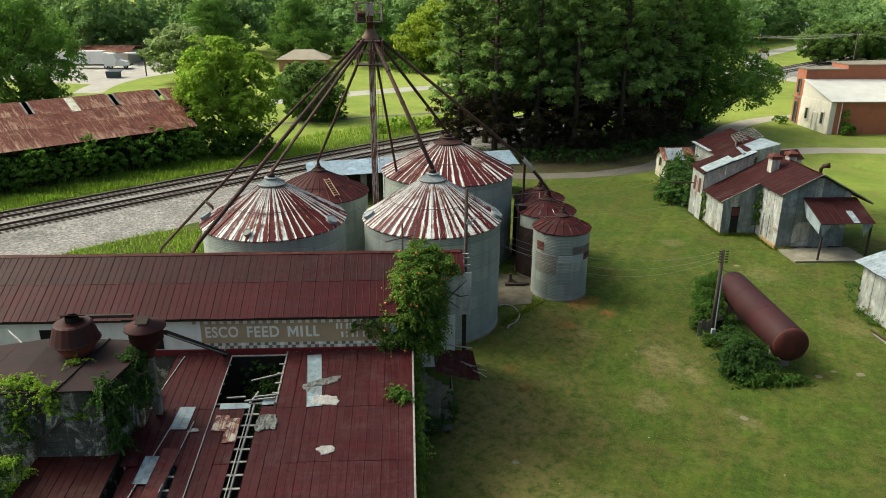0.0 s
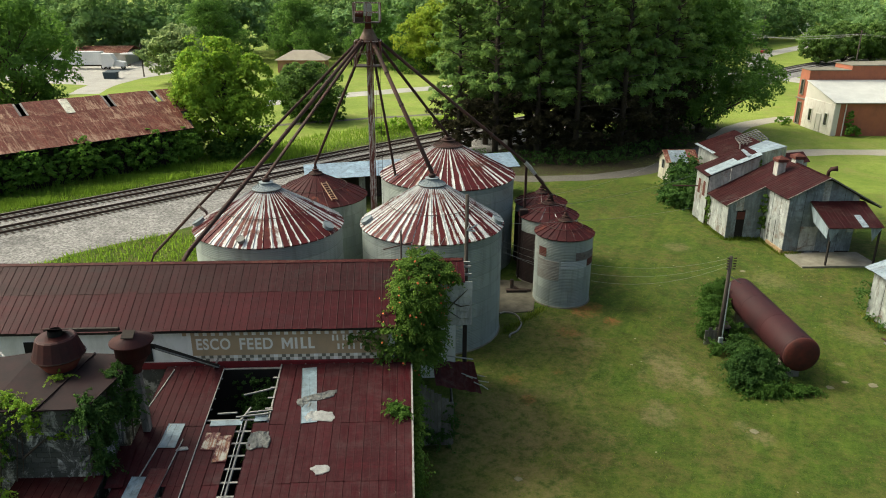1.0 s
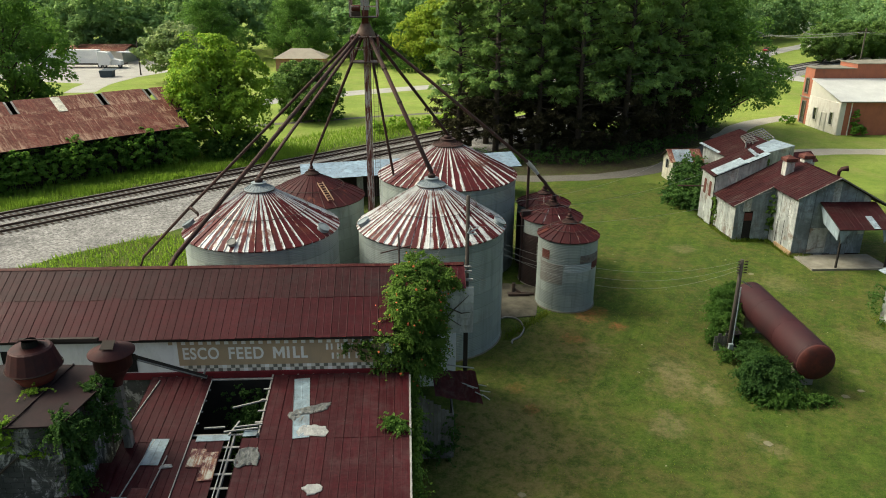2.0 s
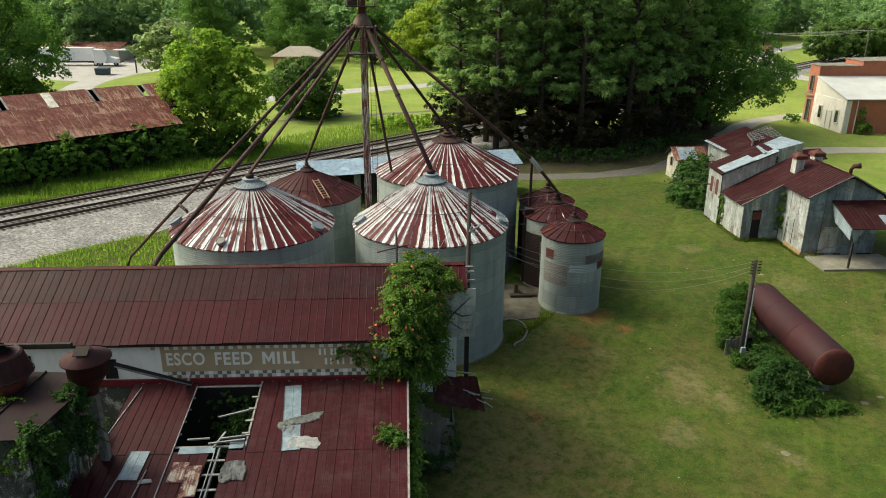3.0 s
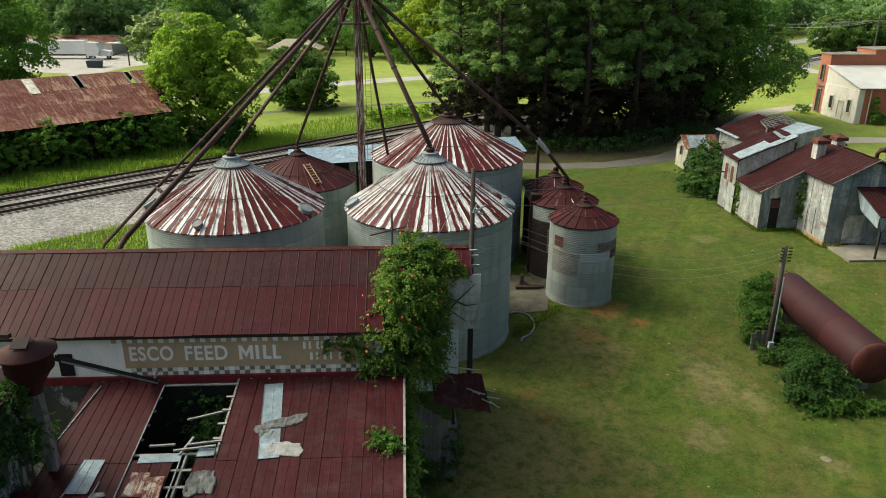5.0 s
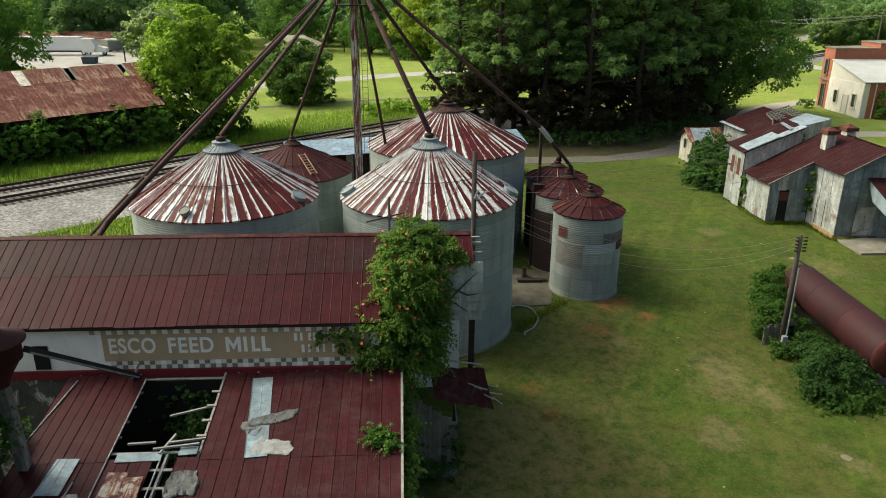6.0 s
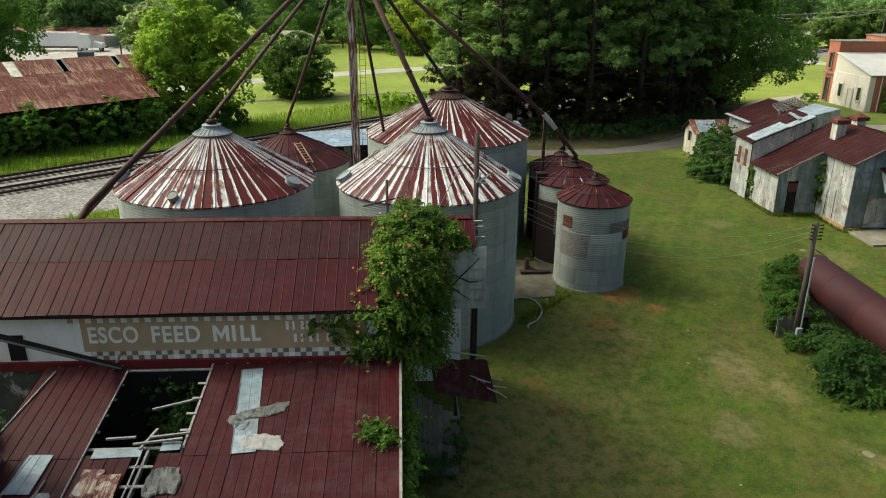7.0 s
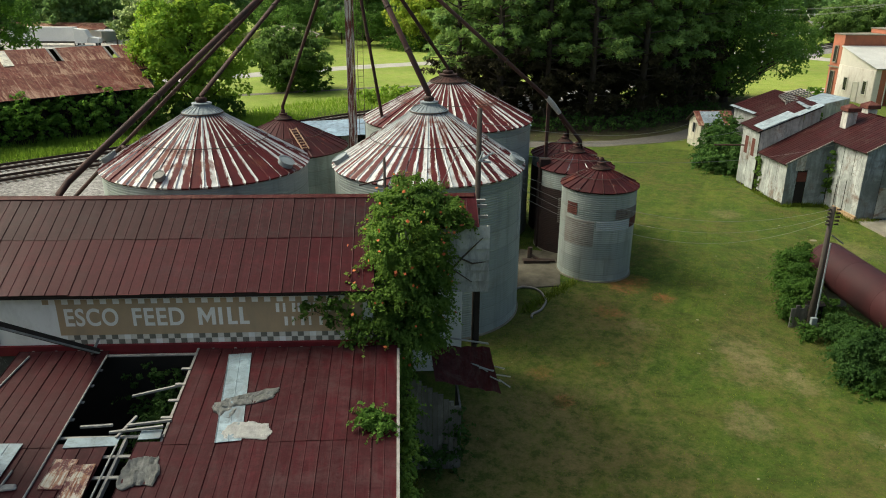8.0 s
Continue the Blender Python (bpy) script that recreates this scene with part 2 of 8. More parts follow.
def ground_mat():
    k = Mat("lawn", 0.95)
    k.b.inputs["Specular IOR Level"].default_value = 0.15
    w = k.world()
    mid = k.noise(0.13, 4, 0.6, w, 0.4)
    spot = k.noise(0.42, 7, 0.75, w, 0.5)
    fine = k.noise(3.6, 6, 0.8, w)
    blades_ = k.noise(9.0, 6, 0.85, w)
    turned = k.t.nodes.new("ShaderNodeMapping")
    k.put(w, turned.inputs[0])
    turned.inputs["Rotation"].default_value = (0, 0, radians(-62))
    mow = k.noise(1.0, 5, 0.7, k.scaled(turned.outputs[0], (0.09, 0.75, 1.0)), 0.9)
    soil = k.noise(0.19, 6, 0.75, w, 0.6)
    crumb = k.noise(1.6, 5, 0.8, w)
    c = k.mix(k.ramp(mid, 0.38, 0.62), (0.031, 0.072, 0.007), (0.064, 0.106, 0.011))
    c = k.mix(k.ramp(mow, 0.46, 0.60, 0.0, 0.75), c, (0.036, 0.068, 0.008))
    c = k.mix(k.ramp(mow, 0.48, 0.36, 0.0, 0.6), c, (0.118, 0.134, 0.022))
    c = k.mix(k.ramp(spot, 0.46, 0.62, 0.0, 0.7), c, (0.100, 0.106, 0.022))
    c = k.mix(k.ramp(k.math('ADD', soil, k.ramp(crumb, 0.3, 0.7, -0.12, 0.12)), 0.49, 0.63, 0.0, 0.72), c, (0.098, 0.076, 0.028))
    c = k.mix(k.ramp(fine, 0.42, 0.66, 0.0, 0.55), c, (0.034, 0.062, 0.006))
    c = k.mix(k.ramp(blades_, 0.48, 0.66, 0.0, 0.34), c, (0.150, 0.156, 0.040))
    c = k.mix(k.ramp(blades_, 0.47, 0.34, 0.0, 0.36), c, (0.022, 0.042, 0.007))
    c = k.mix(k.ramp(crumb, 0.49, 0.36, 0.0, 0.62), c, (0.022, 0.042, 0.006))
    c = k.mix(k.ramp(crumb, 0.53, 0.67, 0.0, 0.55), c, (0.120, 0.126, 0.030))
    clods = k.noise(0.75, 8, 0.82, w, 0.7)
    c = k.mix(k.ramp(clods, 0.52, 0.62, 0.0, 0.6), c, (0.046, 0.050, 0.011))
    c = k.mix(k.ramp(clods, 0.47, 0.37, 0.0, 0.55), c, (0.090, 0.132, 0.017))
    rag = k.math('ADD', k.ramp(fine, 0.3, 0.7, -0.45, 0.45), k.ramp(spot, 0.3, 0.7, -0.6, 0.6))
    for x, y, r, kind in SCARS:
        d = k.t.nodes.new("ShaderNodeVectorMath")
        d.operation = 'DISTANCE'
        k.put(w, d.inputs[0])
        d.inputs[1].default_value = (x, y, 0)
        q = k.math('ADD', k.math('DIVIDE', d.outputs["Value"], r * 1.25), rag)
        c = k.mix(k.math('MULTIPLY', k.math('MULTIPLY', k.ramp(q, 1.5, 0.2, 0.0, 0.75), k.ramp(crumb, 0.40, 0.58, 0.15, 1.0)) if kind == 2 else k.math('MULTIPLY', k.ramp(q, 1.15, 0.35, 0.0, 0.95 if kind else 0.7), k.ramp(crumb, 0.40, 0.58, 0.4, 1.0)), k.ramp(blades_, 0.36, 0.56, 1.0, 0.55)), c, SCAR_RGB[kind])
    gx, gy, gz = k.xyz(w)
    away = k.math('ADD', k.math('MULTIPLY', gx, -0.678), k.math('MULTIPLY', gy, 0.735))
    field = k.ramp(k.math('ADD', away, k.ramp(mid, 0.3, 0.7, -3.0, 3.0)), 46.0, 50.0)
    # lighter grass colour that also paints the stronger sun on the far ground
    sward = k.mix(k.ramp(fine, 0.35, 0.65), (0.200, 0.285, 0.040), (0.31, 0.335, 0.085))
    sward = k.mix(k.ramp(spot, 0.45, 0.65, 0.0, 0.6), sward, (0.125, 0.205, 0.024))
    wide = k.noise(0.045, 5, 0.7, w, 0.5)
    sward = k.mix(k.ramp(wide, 0.42, 0.60, 0.0, 0.65), sward, (0.13, 0.185, 0.030))
    sward = k.mix(k.ramp(soil, 0.50, 0.64, 0.0, 0.5), sward, (0.26, 0.23, 0.085))
    sward = k.mix(k.ramp(crumb, 0.5, 0.62, 0.0, 0.4), sward, (0.10, 0.16, 0.022))
    east = k.math('ADD', k.math('MULTIPLY', gx, 0.55), k.math('MULTIPLY', gy, 0.62))
    c = k.mix(k.ramp(k.math('ADD', east, k.ramp(mid, 0.3, 0.7, -3.0, 3.0)), 36.0, 46.0), c, sward)
    c = k.mix(field, c, sward)
    # the grove's shade, mixed into the ground colour
    for x, y, r in GROVE_SHADE:
        d = k.t.nodes.new("ShaderNodeVectorMath")
        d.operation = 'DISTANCE'
        k.put(w, d.inputs[0])
        d.inputs[1].default_value = (x, y, 0)
        q = k.math('ADD', k.math('DIVIDE', d.outputs["Value"], r), k.math('MULTIPLY', rag, 0.3))
        c = k.mix(k.math('MULTIPLY', k.ramp(q, 1.1, 0.75, 0.0, 0.9), k.ramp(crumb, 0.36, 0.52, 0.35, 1.0)), c, (0.038, 0.030, 0.018))
    grit = k.noise(2.2, 2, 0.5, w)
    c = k.mix(k.math('MULTIPLY', k.ramp(grit, 0.745, 0.77), 0.5), c, (0.42, 0.38, 0.29))
    k.bump(k.math('ADD', blades_, k.math('MULTIPLY', fine, 1.5)), 0.6, 0.08)
    return k.out(c)


def tower_mat():
    """Sooty blockwork with the last of its whitewash."""
    k = Mat("sooty_block", 0.9)
    w = k.world()
    c = k.mix(k.ramp(k.noise(1.1, 5, 0.7, w), 0.35, 0.65), (0.085, 0.088, 0.08), (0.035, 0.04, 0.034))
    white = k.noise(1.0, 6, 0.8, k.scaled(w, (1.9, 1.9, 1.1)), 0.6)
    c = k.mix(k.ramp(white, 0.50, 0.60, 0.0, 0.8), c, (0.56, 0.56, 0.53))
    c = k.mix(k.ramp(k.random(), 0, 1, 0.0, 0.5), c, (0.035, 0.04, 0.034))
    k.bump(k.noise(25, 3, 0.6, w), 0.3, 0.01)
    return k.out(c)


def rust_sheet_mat():
    """Pale flaking sheet, half gone to red and orange rust."""
    k = Mat("rusted_sheet", 0.75)
    w = k.world()
    n = k.noise(1.6, 6, 0.75, w, 0.6)
    c = k.mix(k.ramp(k.noise(3.0, 5, 0.7, w), 0.4, 0.62), (0.46, 0.44, 0.37), (0.30, 0.28, 0.22))
    run = k.noise(1.0, 5, 0.7, k.scaled(w, (14.0, 0.9, 0.9)))
    c = k.mix(k.ramp(run, 0.50, 0.56, 0.0, 0.85), c, (0.20, 0.075, 0.030))
    c = k.mix(k.ramp(n, 0.52, 0.56), c, (0.080, 0.014, 0.014))
    c = k.mix(k.ramp(k.math('ABSOLUTE', k.math('SUBTRACT', n, 0.52)), 0.022, 0.004, 0.0, 0.7), c, (0.22, 0.06, 0.02))
    k.bump(n, 0.3, 0.01)
    return k.out(c)


def gravel_mat(name, a, b, scale=9.0):
    k = Mat(name, 0.9)
    w = k.world()
    v = k.t.nodes.new("ShaderNodeTexVoronoi")
    k.put(w, v.inputs["Vector"])
    v.inputs["Scale"].default_value = scale
    big = k.noise(0.25, 5, 0.65, w)
    c = k.mix(k.ramp(k.noise(scale * 1.5, 4, 0.8, w), 0.40, 0.60), a, b)
    c = k.mix(k.ramp(k.noise(scale * 0.35, 4, 0.7, w), 0.42, 0.62, 0.0, 0.45), c, b)
    c = k.mix(k.ramp(big, 0.45, 0.7, 0.0, 0.45), c, tuple(x * 0.6 for x in b))
    k.bump(v.outputs["Distance"], 0.7, 0.05)
    return k.out(c)


def block_mat(name, a, b, grime, amount=0.6):
    k = Mat(name, 0.85)
    w = k.world()
    c = k.mix(k.ramp(k.noise(1.2, 5, 0.7, w), 0.35, 0.7), a, b)
    g = k.noise(1.0, 6, 0.75, k.scaled(w, (1.4, 1.4, 0.5)), 0.4)
    c = k.mix(k.ramp(g, 0.48, 0.68, 0.0, amount), c, grime)
    c = k.mix(k.ramp(k.random(), 0, 1, 0.0, 0.25), c, grime)
    k.bump(k.noise(25, 3, 0.6, w), 0.3, 0.01)
    return k.out(c)


def tin_mat(name, a, b, rust=(0.17, 0.07, 0.035), amount=0.5, dirt=0.8):
    """Old galvanised siding: dull zinc with rust runs."""
    k = Mat(name, 0.55, 0.2)
    w = k.world()
    c = k.mix(k.ramp(k.random(), 0, 1), a, b)
    run = k.noise(1.0, 7, 0.75, k.scaled(w, (2.6, 2.6, 0.5)), 0.4)
    c = k.mix(k.ramp(run, 0.46, 0.62, 0.0, 0.85), c, tuple(v * 0.42 for v in a))
    grime = k.noise(0.55, 6, 0.75, w, 0.5)
    c = k.mix(k.ramp(grime, 0.42, 0.60, 0.0, dirt), c, tuple(v * 0.38 for v in a))
    pale = k.noise(0.5, 6, 0.75, k.scaled(w, (2.0, 2.0, 0.8)), 0.5)
    c = k.mix(k.ramp(pale, 0.54, 0.64, 0.0, 0.55), c, tuple(v * 1.45 for v in a))
    sp = k.noise(0.8, 6, 0.75, w, 0.7)
    c = k.mix(k.ramp(sp, 0.54, 0.64, 0.0, amount), c, rust)
    k.bump(k.noise(1.0, 2, 0.5, k.scaled(w, (14, 14, 1))), 0.25, 0.02)
    return k.out(c)


def leg_mat():
    """Casing whose pale paint has gone to rust in upright runs."""
    k = Mat("mottled_leg", 0.6, 0.1)
    run = k.noise(1.0, 6, 0.75, k.scaled(k.world(), (9.0, 9.0, 0.9)), 0.3)
    c = k.mix(k.ramp(run, 0.43, 0.53), (0.56, 0.53, 0.49), (0.125, 0.030, 0.019))
    c = k.mix(k.ramp(k.noise(0.6, 5, 0.7, k.world()), 0.50, 0.62, 0.0, 0.7), c, (0.125, 0.034, 0.022))
    k.bump(run, 0.2, 0.01)
    return k.out(c)


M_GROUND = ground_mat()
M_BALLAST = gravel_mat("ballast_stone", (0.36, 0.345, 0.325), (0.085, 0.080, 0.075), 2.6)
# darkened to paint the grove's shade on the drive; the dirt track shares it
M_ROAD = gravel_mat("gravel_road", (0.15, 0.135, 0.115), (0.075, 0.068, 0.058), 9)
M_DRIVE = gravel_mat("pale_drive", (0.44, 0.40, 0.33), (0.32, 0.29, 0.235), 12)
M_ASPHALT = gravel_mat("pale_asphalt", (0.42, 0.40, 0.36), (0.34, 0.32, 0.29), 20)
M_CONCRETE = plain("concrete", (0.27, 0.25, 0.20), (0.13, 0.12, 0.09), 1.0, 0.9)
M_RED = red_tin("red_roof_tin", (0.050, 0.0052, 0.0084), (0.048, 0.020, 0.025), (0.068, 0.014, 0.014), 0.55, False, 0.32)
M_RED_DULL = red_tin("dull_red_tin", (0.036, 0.0068, 0.0080), (0.072, 0.052, 0.044), (0.075, 0.034, 0.024), 0.35, False, 0.0, 0.15)
M_RED_OLD = red_tin("rust_roof_tin", (0.150, 0.040, 0.030), (0.44, 0.29, 0.20), (0.26, 0.095, 0.050), 0.55, True)
M_RED_GREY = red_tin("greyed_red_tin", (0.040, 0.0080, 0.0100), (0.036, 0.027, 0.027), (0.070, 0.020, 0.015), 0.9, False, 0.32)
M_RED_SHED = red_tin("dusty_red_tin", (0.047, 0.0064, 0.0092), (0.058, 0.034, 0.034), (0.070, 0.022, 0.016), 0.9, False, 0.3, 0.7)
M_RIDGE = red_tin("ridge_tin", (0.066, 0.009, 0.011), (0.27, 0.155, 0.105), (0.16, 0.048, 0.024), 0.35, False, 0.0)
M_BIN = bin_wall_mat("bin_zinc")
M_BINROOF = bin_roof_mat("bin_roof_striped", half=0.0604)
M_BINROOF_RUST = bin_roof_mat("bin_roof_rusted", 1.0, 1.05, 0.0604)
M_BINROOF_NARROW = bin_roof_mat("bin_roof_narrow_stripes", 0.90, half=0.0561)
M_BINROOF_RED = bin_roof_mat("bin_roof_red", 1.9, 0.50, 0.158)
M_ZINC = plain("zinc", (0.36, 0.41, 0.43), (0.25, 0.285, 0.30), 2.0, 0.5, 0.2)
M_ZINC_ROOF = tin_mat("zinc_roof", (0.33, 0.40, 0.44), (0.26, 0.32, 0.36), amount=0.22, dirt=0.35)
M_ZINC_OLD = tin_mat("old_zinc_sheet", (0.215, 0.285, 0.325), (0.18, 0.24, 0.275), amount=0.2, dirt=0.35)
M_SIDING = tin_mat("zinc_siding", (0.50, 0.52, 0.50), (0.32, 0.35, 0.34), (0.15, 0.09, 0.055), 0.75, 0.65)
M_PALEBOARD = tin_mat("pale_zinc_boards", (0.66, 0.64, 0.59), (0.48, 0.47, 0.43), (0.26, 0.15, 0.09), 0.6, 0.45)
# darker copy of the zinc siding: shade of the front walls in its colour
M_SIDING_SHADED = tin_mat("shaded_zinc_siding", (0.265, 0.315, 0.345), (0.185, 0.225, 0.25), (0.10, 0.055, 0.035), 0.4)
M_BOARD = tin_mat("grey_boards", (0.30, 0.29, 0.26), (0.20, 0.19, 0.17), (0.10, 0.09, 0.08), 0.5)
M_WHITEBOARD = tin_mat("pale_painted_boards", (0.50, 0.51, 0.49), (0.38, 0.39, 0.38), (0.22, 0.20, 0.16), 0.5, 0.55)
M_CREAM = tin_mat("cream_boards", (0.70, 0.67, 0.55), (0.62, 0.59, 0.48), (0.30, 0.25, 0.18), 0.35, 0.3)
M_RUSTPIPE = plain("rusty_pipe", (0.072, 0.030, 0.024), (0.026, 0.019, 0.016), 1.6, 0.75, 0.05)
M_ZINC_BLUE = tin_mat("blue_zinc_roof", (0.24, 0.33, 0.41), (0.19, 0.27, 0.35), amount=0.15, dirt=0.25)
M_STEEL_DARK = plain("dark_steel", (0.05, 0.045, 0.042), (0.09, 0.055, 0.04), 3.0, 0.6, 0.3)
M_RAIL = plain("rail_steel", (0.060, 0.034, 0.025), (0.036, 0.023, 0.019), 4.0, 0.6, 0.2)
M_SLEEPER = plain("sleeper_wood", (0.085, 0.060, 0.046), (0.050, 0.038, 0.031), 3.0, 0.9)
M_TIMBER = plain("weathered_timber", (0.33, 0.325, 0.305), (0.17, 0.16, 0.145), 4.0, 0.9)
M_DARKWOOD = plain("dark_wood", (0.042, 0.034, 0.028), (0.028, 0.023, 0.020), 4.0, 0.9)
M_TANK = plain("tank_red_brown", (0.046, 0.0105, 0.0120), (0.022, 0.008, 0.0095), 0.55, 0.65)
M_TANK_END = plain("tank_end_rust", (0.085, 0.018, 0.012), (0.026, 0.010, 0.010), 1.8, 0.75)
M_WALL_WHITE = block_mat("whitewashed_block", (0.90, 0.90, 0.87), (0.84, 0.84, 0.80), (0.46, 0.46, 0.40), 0.35)
M_SIGN = block_mat("tan_sign_paint", (0.50, 0.355, 0.205), (0.43, 0.31, 0.185), (0.30, 0.25, 0.17), 0.5)
M_LETTER = plain("sign_white", (0.88, 0.87, 0.81), (0.80, 0.79, 0.72), 3.0, 0.8)
M_CHECK_PALE = plain("mouldy_white_squares", (0.80, 0.77, 0.68), (0.40, 0.38, 0.31), 1.7, 0.85)
M_CHECK_DARK = plain("sign_dark_squares", (0.11, 0.11, 0.09), (0.30, 0.28, 0.23), 2.0, 0.85)
M_BLOCK = tower_mat()
M_BRICK = block_mat("red_brick_wall", (0.40, 0.135, 0.075), (0.33, 0.11, 0.065), (0.20, 0.085, 0.06), 0.5)
M_WHITEWALL = plain("cream_render", (0.74, 0.70, 0.62), (0.64, 0.61, 0.54), 0.8, 0.85)
M_PAINTED_BRICK = block_mat("flaking_painted_brick", (0.80, 0.76, 0.69), (0.70, 0.65, 0.58), (0.42, 0.32, 0.25), 0.6)
M_ROOFWHITE = plain("white_roof_coat", (0.62, 0.62, 0.58), (0.50, 0.50, 0.47), 0.5, 0.7)
M_GLASS = plain("dark_glass", (0.02, 0.022, 0.025), (0.03, 0.032, 0.035), 1.0, 0.15)
# near-black that paints in the missing light of interiors and gaps
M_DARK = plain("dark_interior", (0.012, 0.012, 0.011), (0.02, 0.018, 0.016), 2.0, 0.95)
M_BARK = plain("bark", (0.10, 0.080, 0.062), (0.060, 0.050, 0.042), 5.0, 0.95, 0.0, 0.6, 0.04)
M_PINE = leaf_mat("pine_needles", (0.175, 0.305, 0.088), (0.310, 0.460, 0.135), (0.095, 0.185, 0.064), 0.38)
# dark brown needle colour that paints the shade under the pine crowns
M_NEEDLE_SHADED = leaf_mat("shaded_needles", (0.046, 0.042, 0.022), (0.070, 0.060, 0.030), (0.032, 0.031, 0.017), 0.15)
# lighter and bluer than near leaves: haze and sunlight put into the colour
M_FARLEAF = leaf_mat("hazy_far_leaves", (0.175, 0.305, 0.115), (0.285, 0.430, 0.160), (0.105, 0.205, 0.092), 0.42)
M_LEAF = leaf_mat("bright_leaves", (0.200, 0.370, 0.045), (0.330, 0.500, 0.066), (0.125, 0.260, 0.036), 0.44)
M_LEAF_YELLOW = leaf_mat("yellow_green_leaves", (0.260, 0.400, 0.050), (0.400, 0.520, 0.075), (0.190, 0.310, 0.045), 0.42)
M_LEAF_OLIVE = leaf_mat("olive_leaves", (0.135, 0.215, 0.062), (0.220, 0.315, 0.095), (0.080, 0.140, 0.045), 0.40)
M_LEAF_SHADE = leaf_mat("shade_tree_leaves", (0.105, 0.195, 0.048), (0.190, 0.305, 0.072), (0.062, 0.125, 0.036), 0.42)
M_LEAF_MID = leaf_mat("green_leaves", (0.125, 0.245, 0.042), (0.220, 0.370, 0.062), (0.070, 0.150, 0.034), 0.42)
M_LEAF_DARK = leaf_mat("dark_leaves", (0.066, 0.135, 0.028), (0.120, 0.21, 0.040), (0.034, 0.075, 0.018), 0.42)
M_LEAF_GREY = leaf_mat("greyish_leaves", (0.23, 0.33, 0.145), (0.35, 0.45, 0.21), (0.13, 0.21, 0.09), 0.52)
M_VINE = leaf_mat("vine_leaves", (0.086, 0.160, 0.030), (0.190, 0.285, 0.055), (0.036, 0.076, 0.020), 0.32)
M_GRASS = leaf_mat("tall_grass", (0.16, 0.28, 0.034), (0.26, 0.36, 0.055), (0.10, 0.19, 0.028), 0.45)
M_FLOWER = plain("orange_flower", (0.52, 0.15, 0.04), (0.42, 0.09, 0.035), 3.0, 0.6)

M_TOWERROOF = plain("dull_brown_sheet", (0.008, 0.0048, 0.0058), (0.032, 0.0125, 0.0130), 0.9, 0.85)
M_DISTRIBUTOR = plain("flaking_rust", (0.24, 0.17, 0.13), (0.10, 0.045, 0.030), 2.4, 0.7)
M_CYCLONE = plain("cyclone_red", (0.026, 0.0085, 0.0100), (0.060, 0.014, 0.012), 2.2, 0.6)
M_PLINTH = plain("tan_masonry", (0.40, 0.27, 0.15), (0.24, 0.17, 0.10), 2.5, 0.9)
# dark rust, made blacker to paint the deep shade between the bins
M_RUST_SHADED = plain("shade_dark_rust", (0.032, 0.017, 0.015), (0.018, 0.013, 0.012), 1.5, 0.8)
M_RUST_SHEET = rust_sheet_mat()
M_HOPPER = plain("red_rusted_cone", (0.115, 0.016, 0.013), (0.15, 0.05, 0.022), 3.5, 0.8)
M_REDBOARD = plain("red_painted_board", (0.20, 0.020, 0.025), (0.10, 0.015, 0.018), 1.5, 0.8)
M_RED_OLD2 = red_tin("fallen_red_tin", (0.10, 0.022, 0.022), (0.16, 0.12, 0.11), (0.16, 0.06, 0.04), 0.4)
M_FELT = plain("grey_felt", (0.26, 0.265, 0.25), (0.085, 0.088, 0.082), 5.0, 0.9, 0.0, 0.9, 0.06)
M_FELT_PALE = plain("pale_felt", (0.46, 0.46, 0.44), (0.27, 0.27, 0.255), 6.0, 0.9, 0.0, 0.8, 0.05)
M_LEG = leg_mat()
M_POLE = plain("pole_wood", (0.075, 0.062, 0.052), (0.045, 0.038, 0.033), 3.0, 0.9)
M_WIRE = plain("wire_grey", (0.26, 0.26, 0.25), (0.33, 0.33, 0.32), 3.0, 0.6)
M_PAD = plain("stained_concrete", (0.15, 0.135, 0.10), (0.05, 0.046, 0.034), 1.3, 0.9)
M_CAR = plain("car_red", (0.35, 0.03, 0.03), (0.28, 0.025, 0.025), 0.5, 0.35)
M_HOSE = plain("hose_grey", (0.26, 0.25, 0.22), (0.19, 0.18, 0.16), 3.0, 0.6)
M_WHITEPAINT = plain("white_paint", (0.80, 0.80, 0.80), (0.72, 0.72, 0.72), 0.5, 0.4)
M_LADDER = plain("ladder_paint", (0.42, 0.30, 0.20), (0.30, 0.16, 0.10), 3.0, 0.8)
M_RUSTPATCH = plain("rust_patch", (0.075, 0.020, 0.017), (0.13, 0.05, 0.036), 2.0, 0.8)
M_SHEET_BLUE = plain("bluish_zinc", (0.185, 0.22, 0.235), (0.15, 0.18, 0.19), 1.2, 0.55, 0.2)
M_SHEET_PALE = plain("pale_zinc_sheet", (0.40, 0.45, 0.46), (0.33, 0.36, 0.36), 1.2, 0.55, 0.2)
M_SHEET_STAIN = plain("stained_zinc", (0.25, 0.255, 0.235), (0.17, 0.15, 0.13), 2.2, 0.7)
M_SHEET_BROWN = plain("brown_stained_zinc", (0.20, 0.19, 0.17), (0.085, 0.055, 0.045), 3.0, 0.75)
M_STONE = plain("pale_stone", (0.21, 0.19, 0.12), (0.13, 0.125, 0.07), 4.0, 0.9)
M_CAP = plain("collar_zinc", (0.27, 0.31, 0.325), (0.19, 0.22, 0.23), 3.0, 0.6)
M_LEAF_DEEP = leaf_mat("deep_leaves", (0.052, 0.108, 0.030), (0.098, 0.175, 0.044), (0.032, 0.070, 0.022), 0.40)
M_TYRE = plain("tyre", (0.02, 0.02, 0.02), (0.035, 0.035, 0.035), 3.0, 0.8)
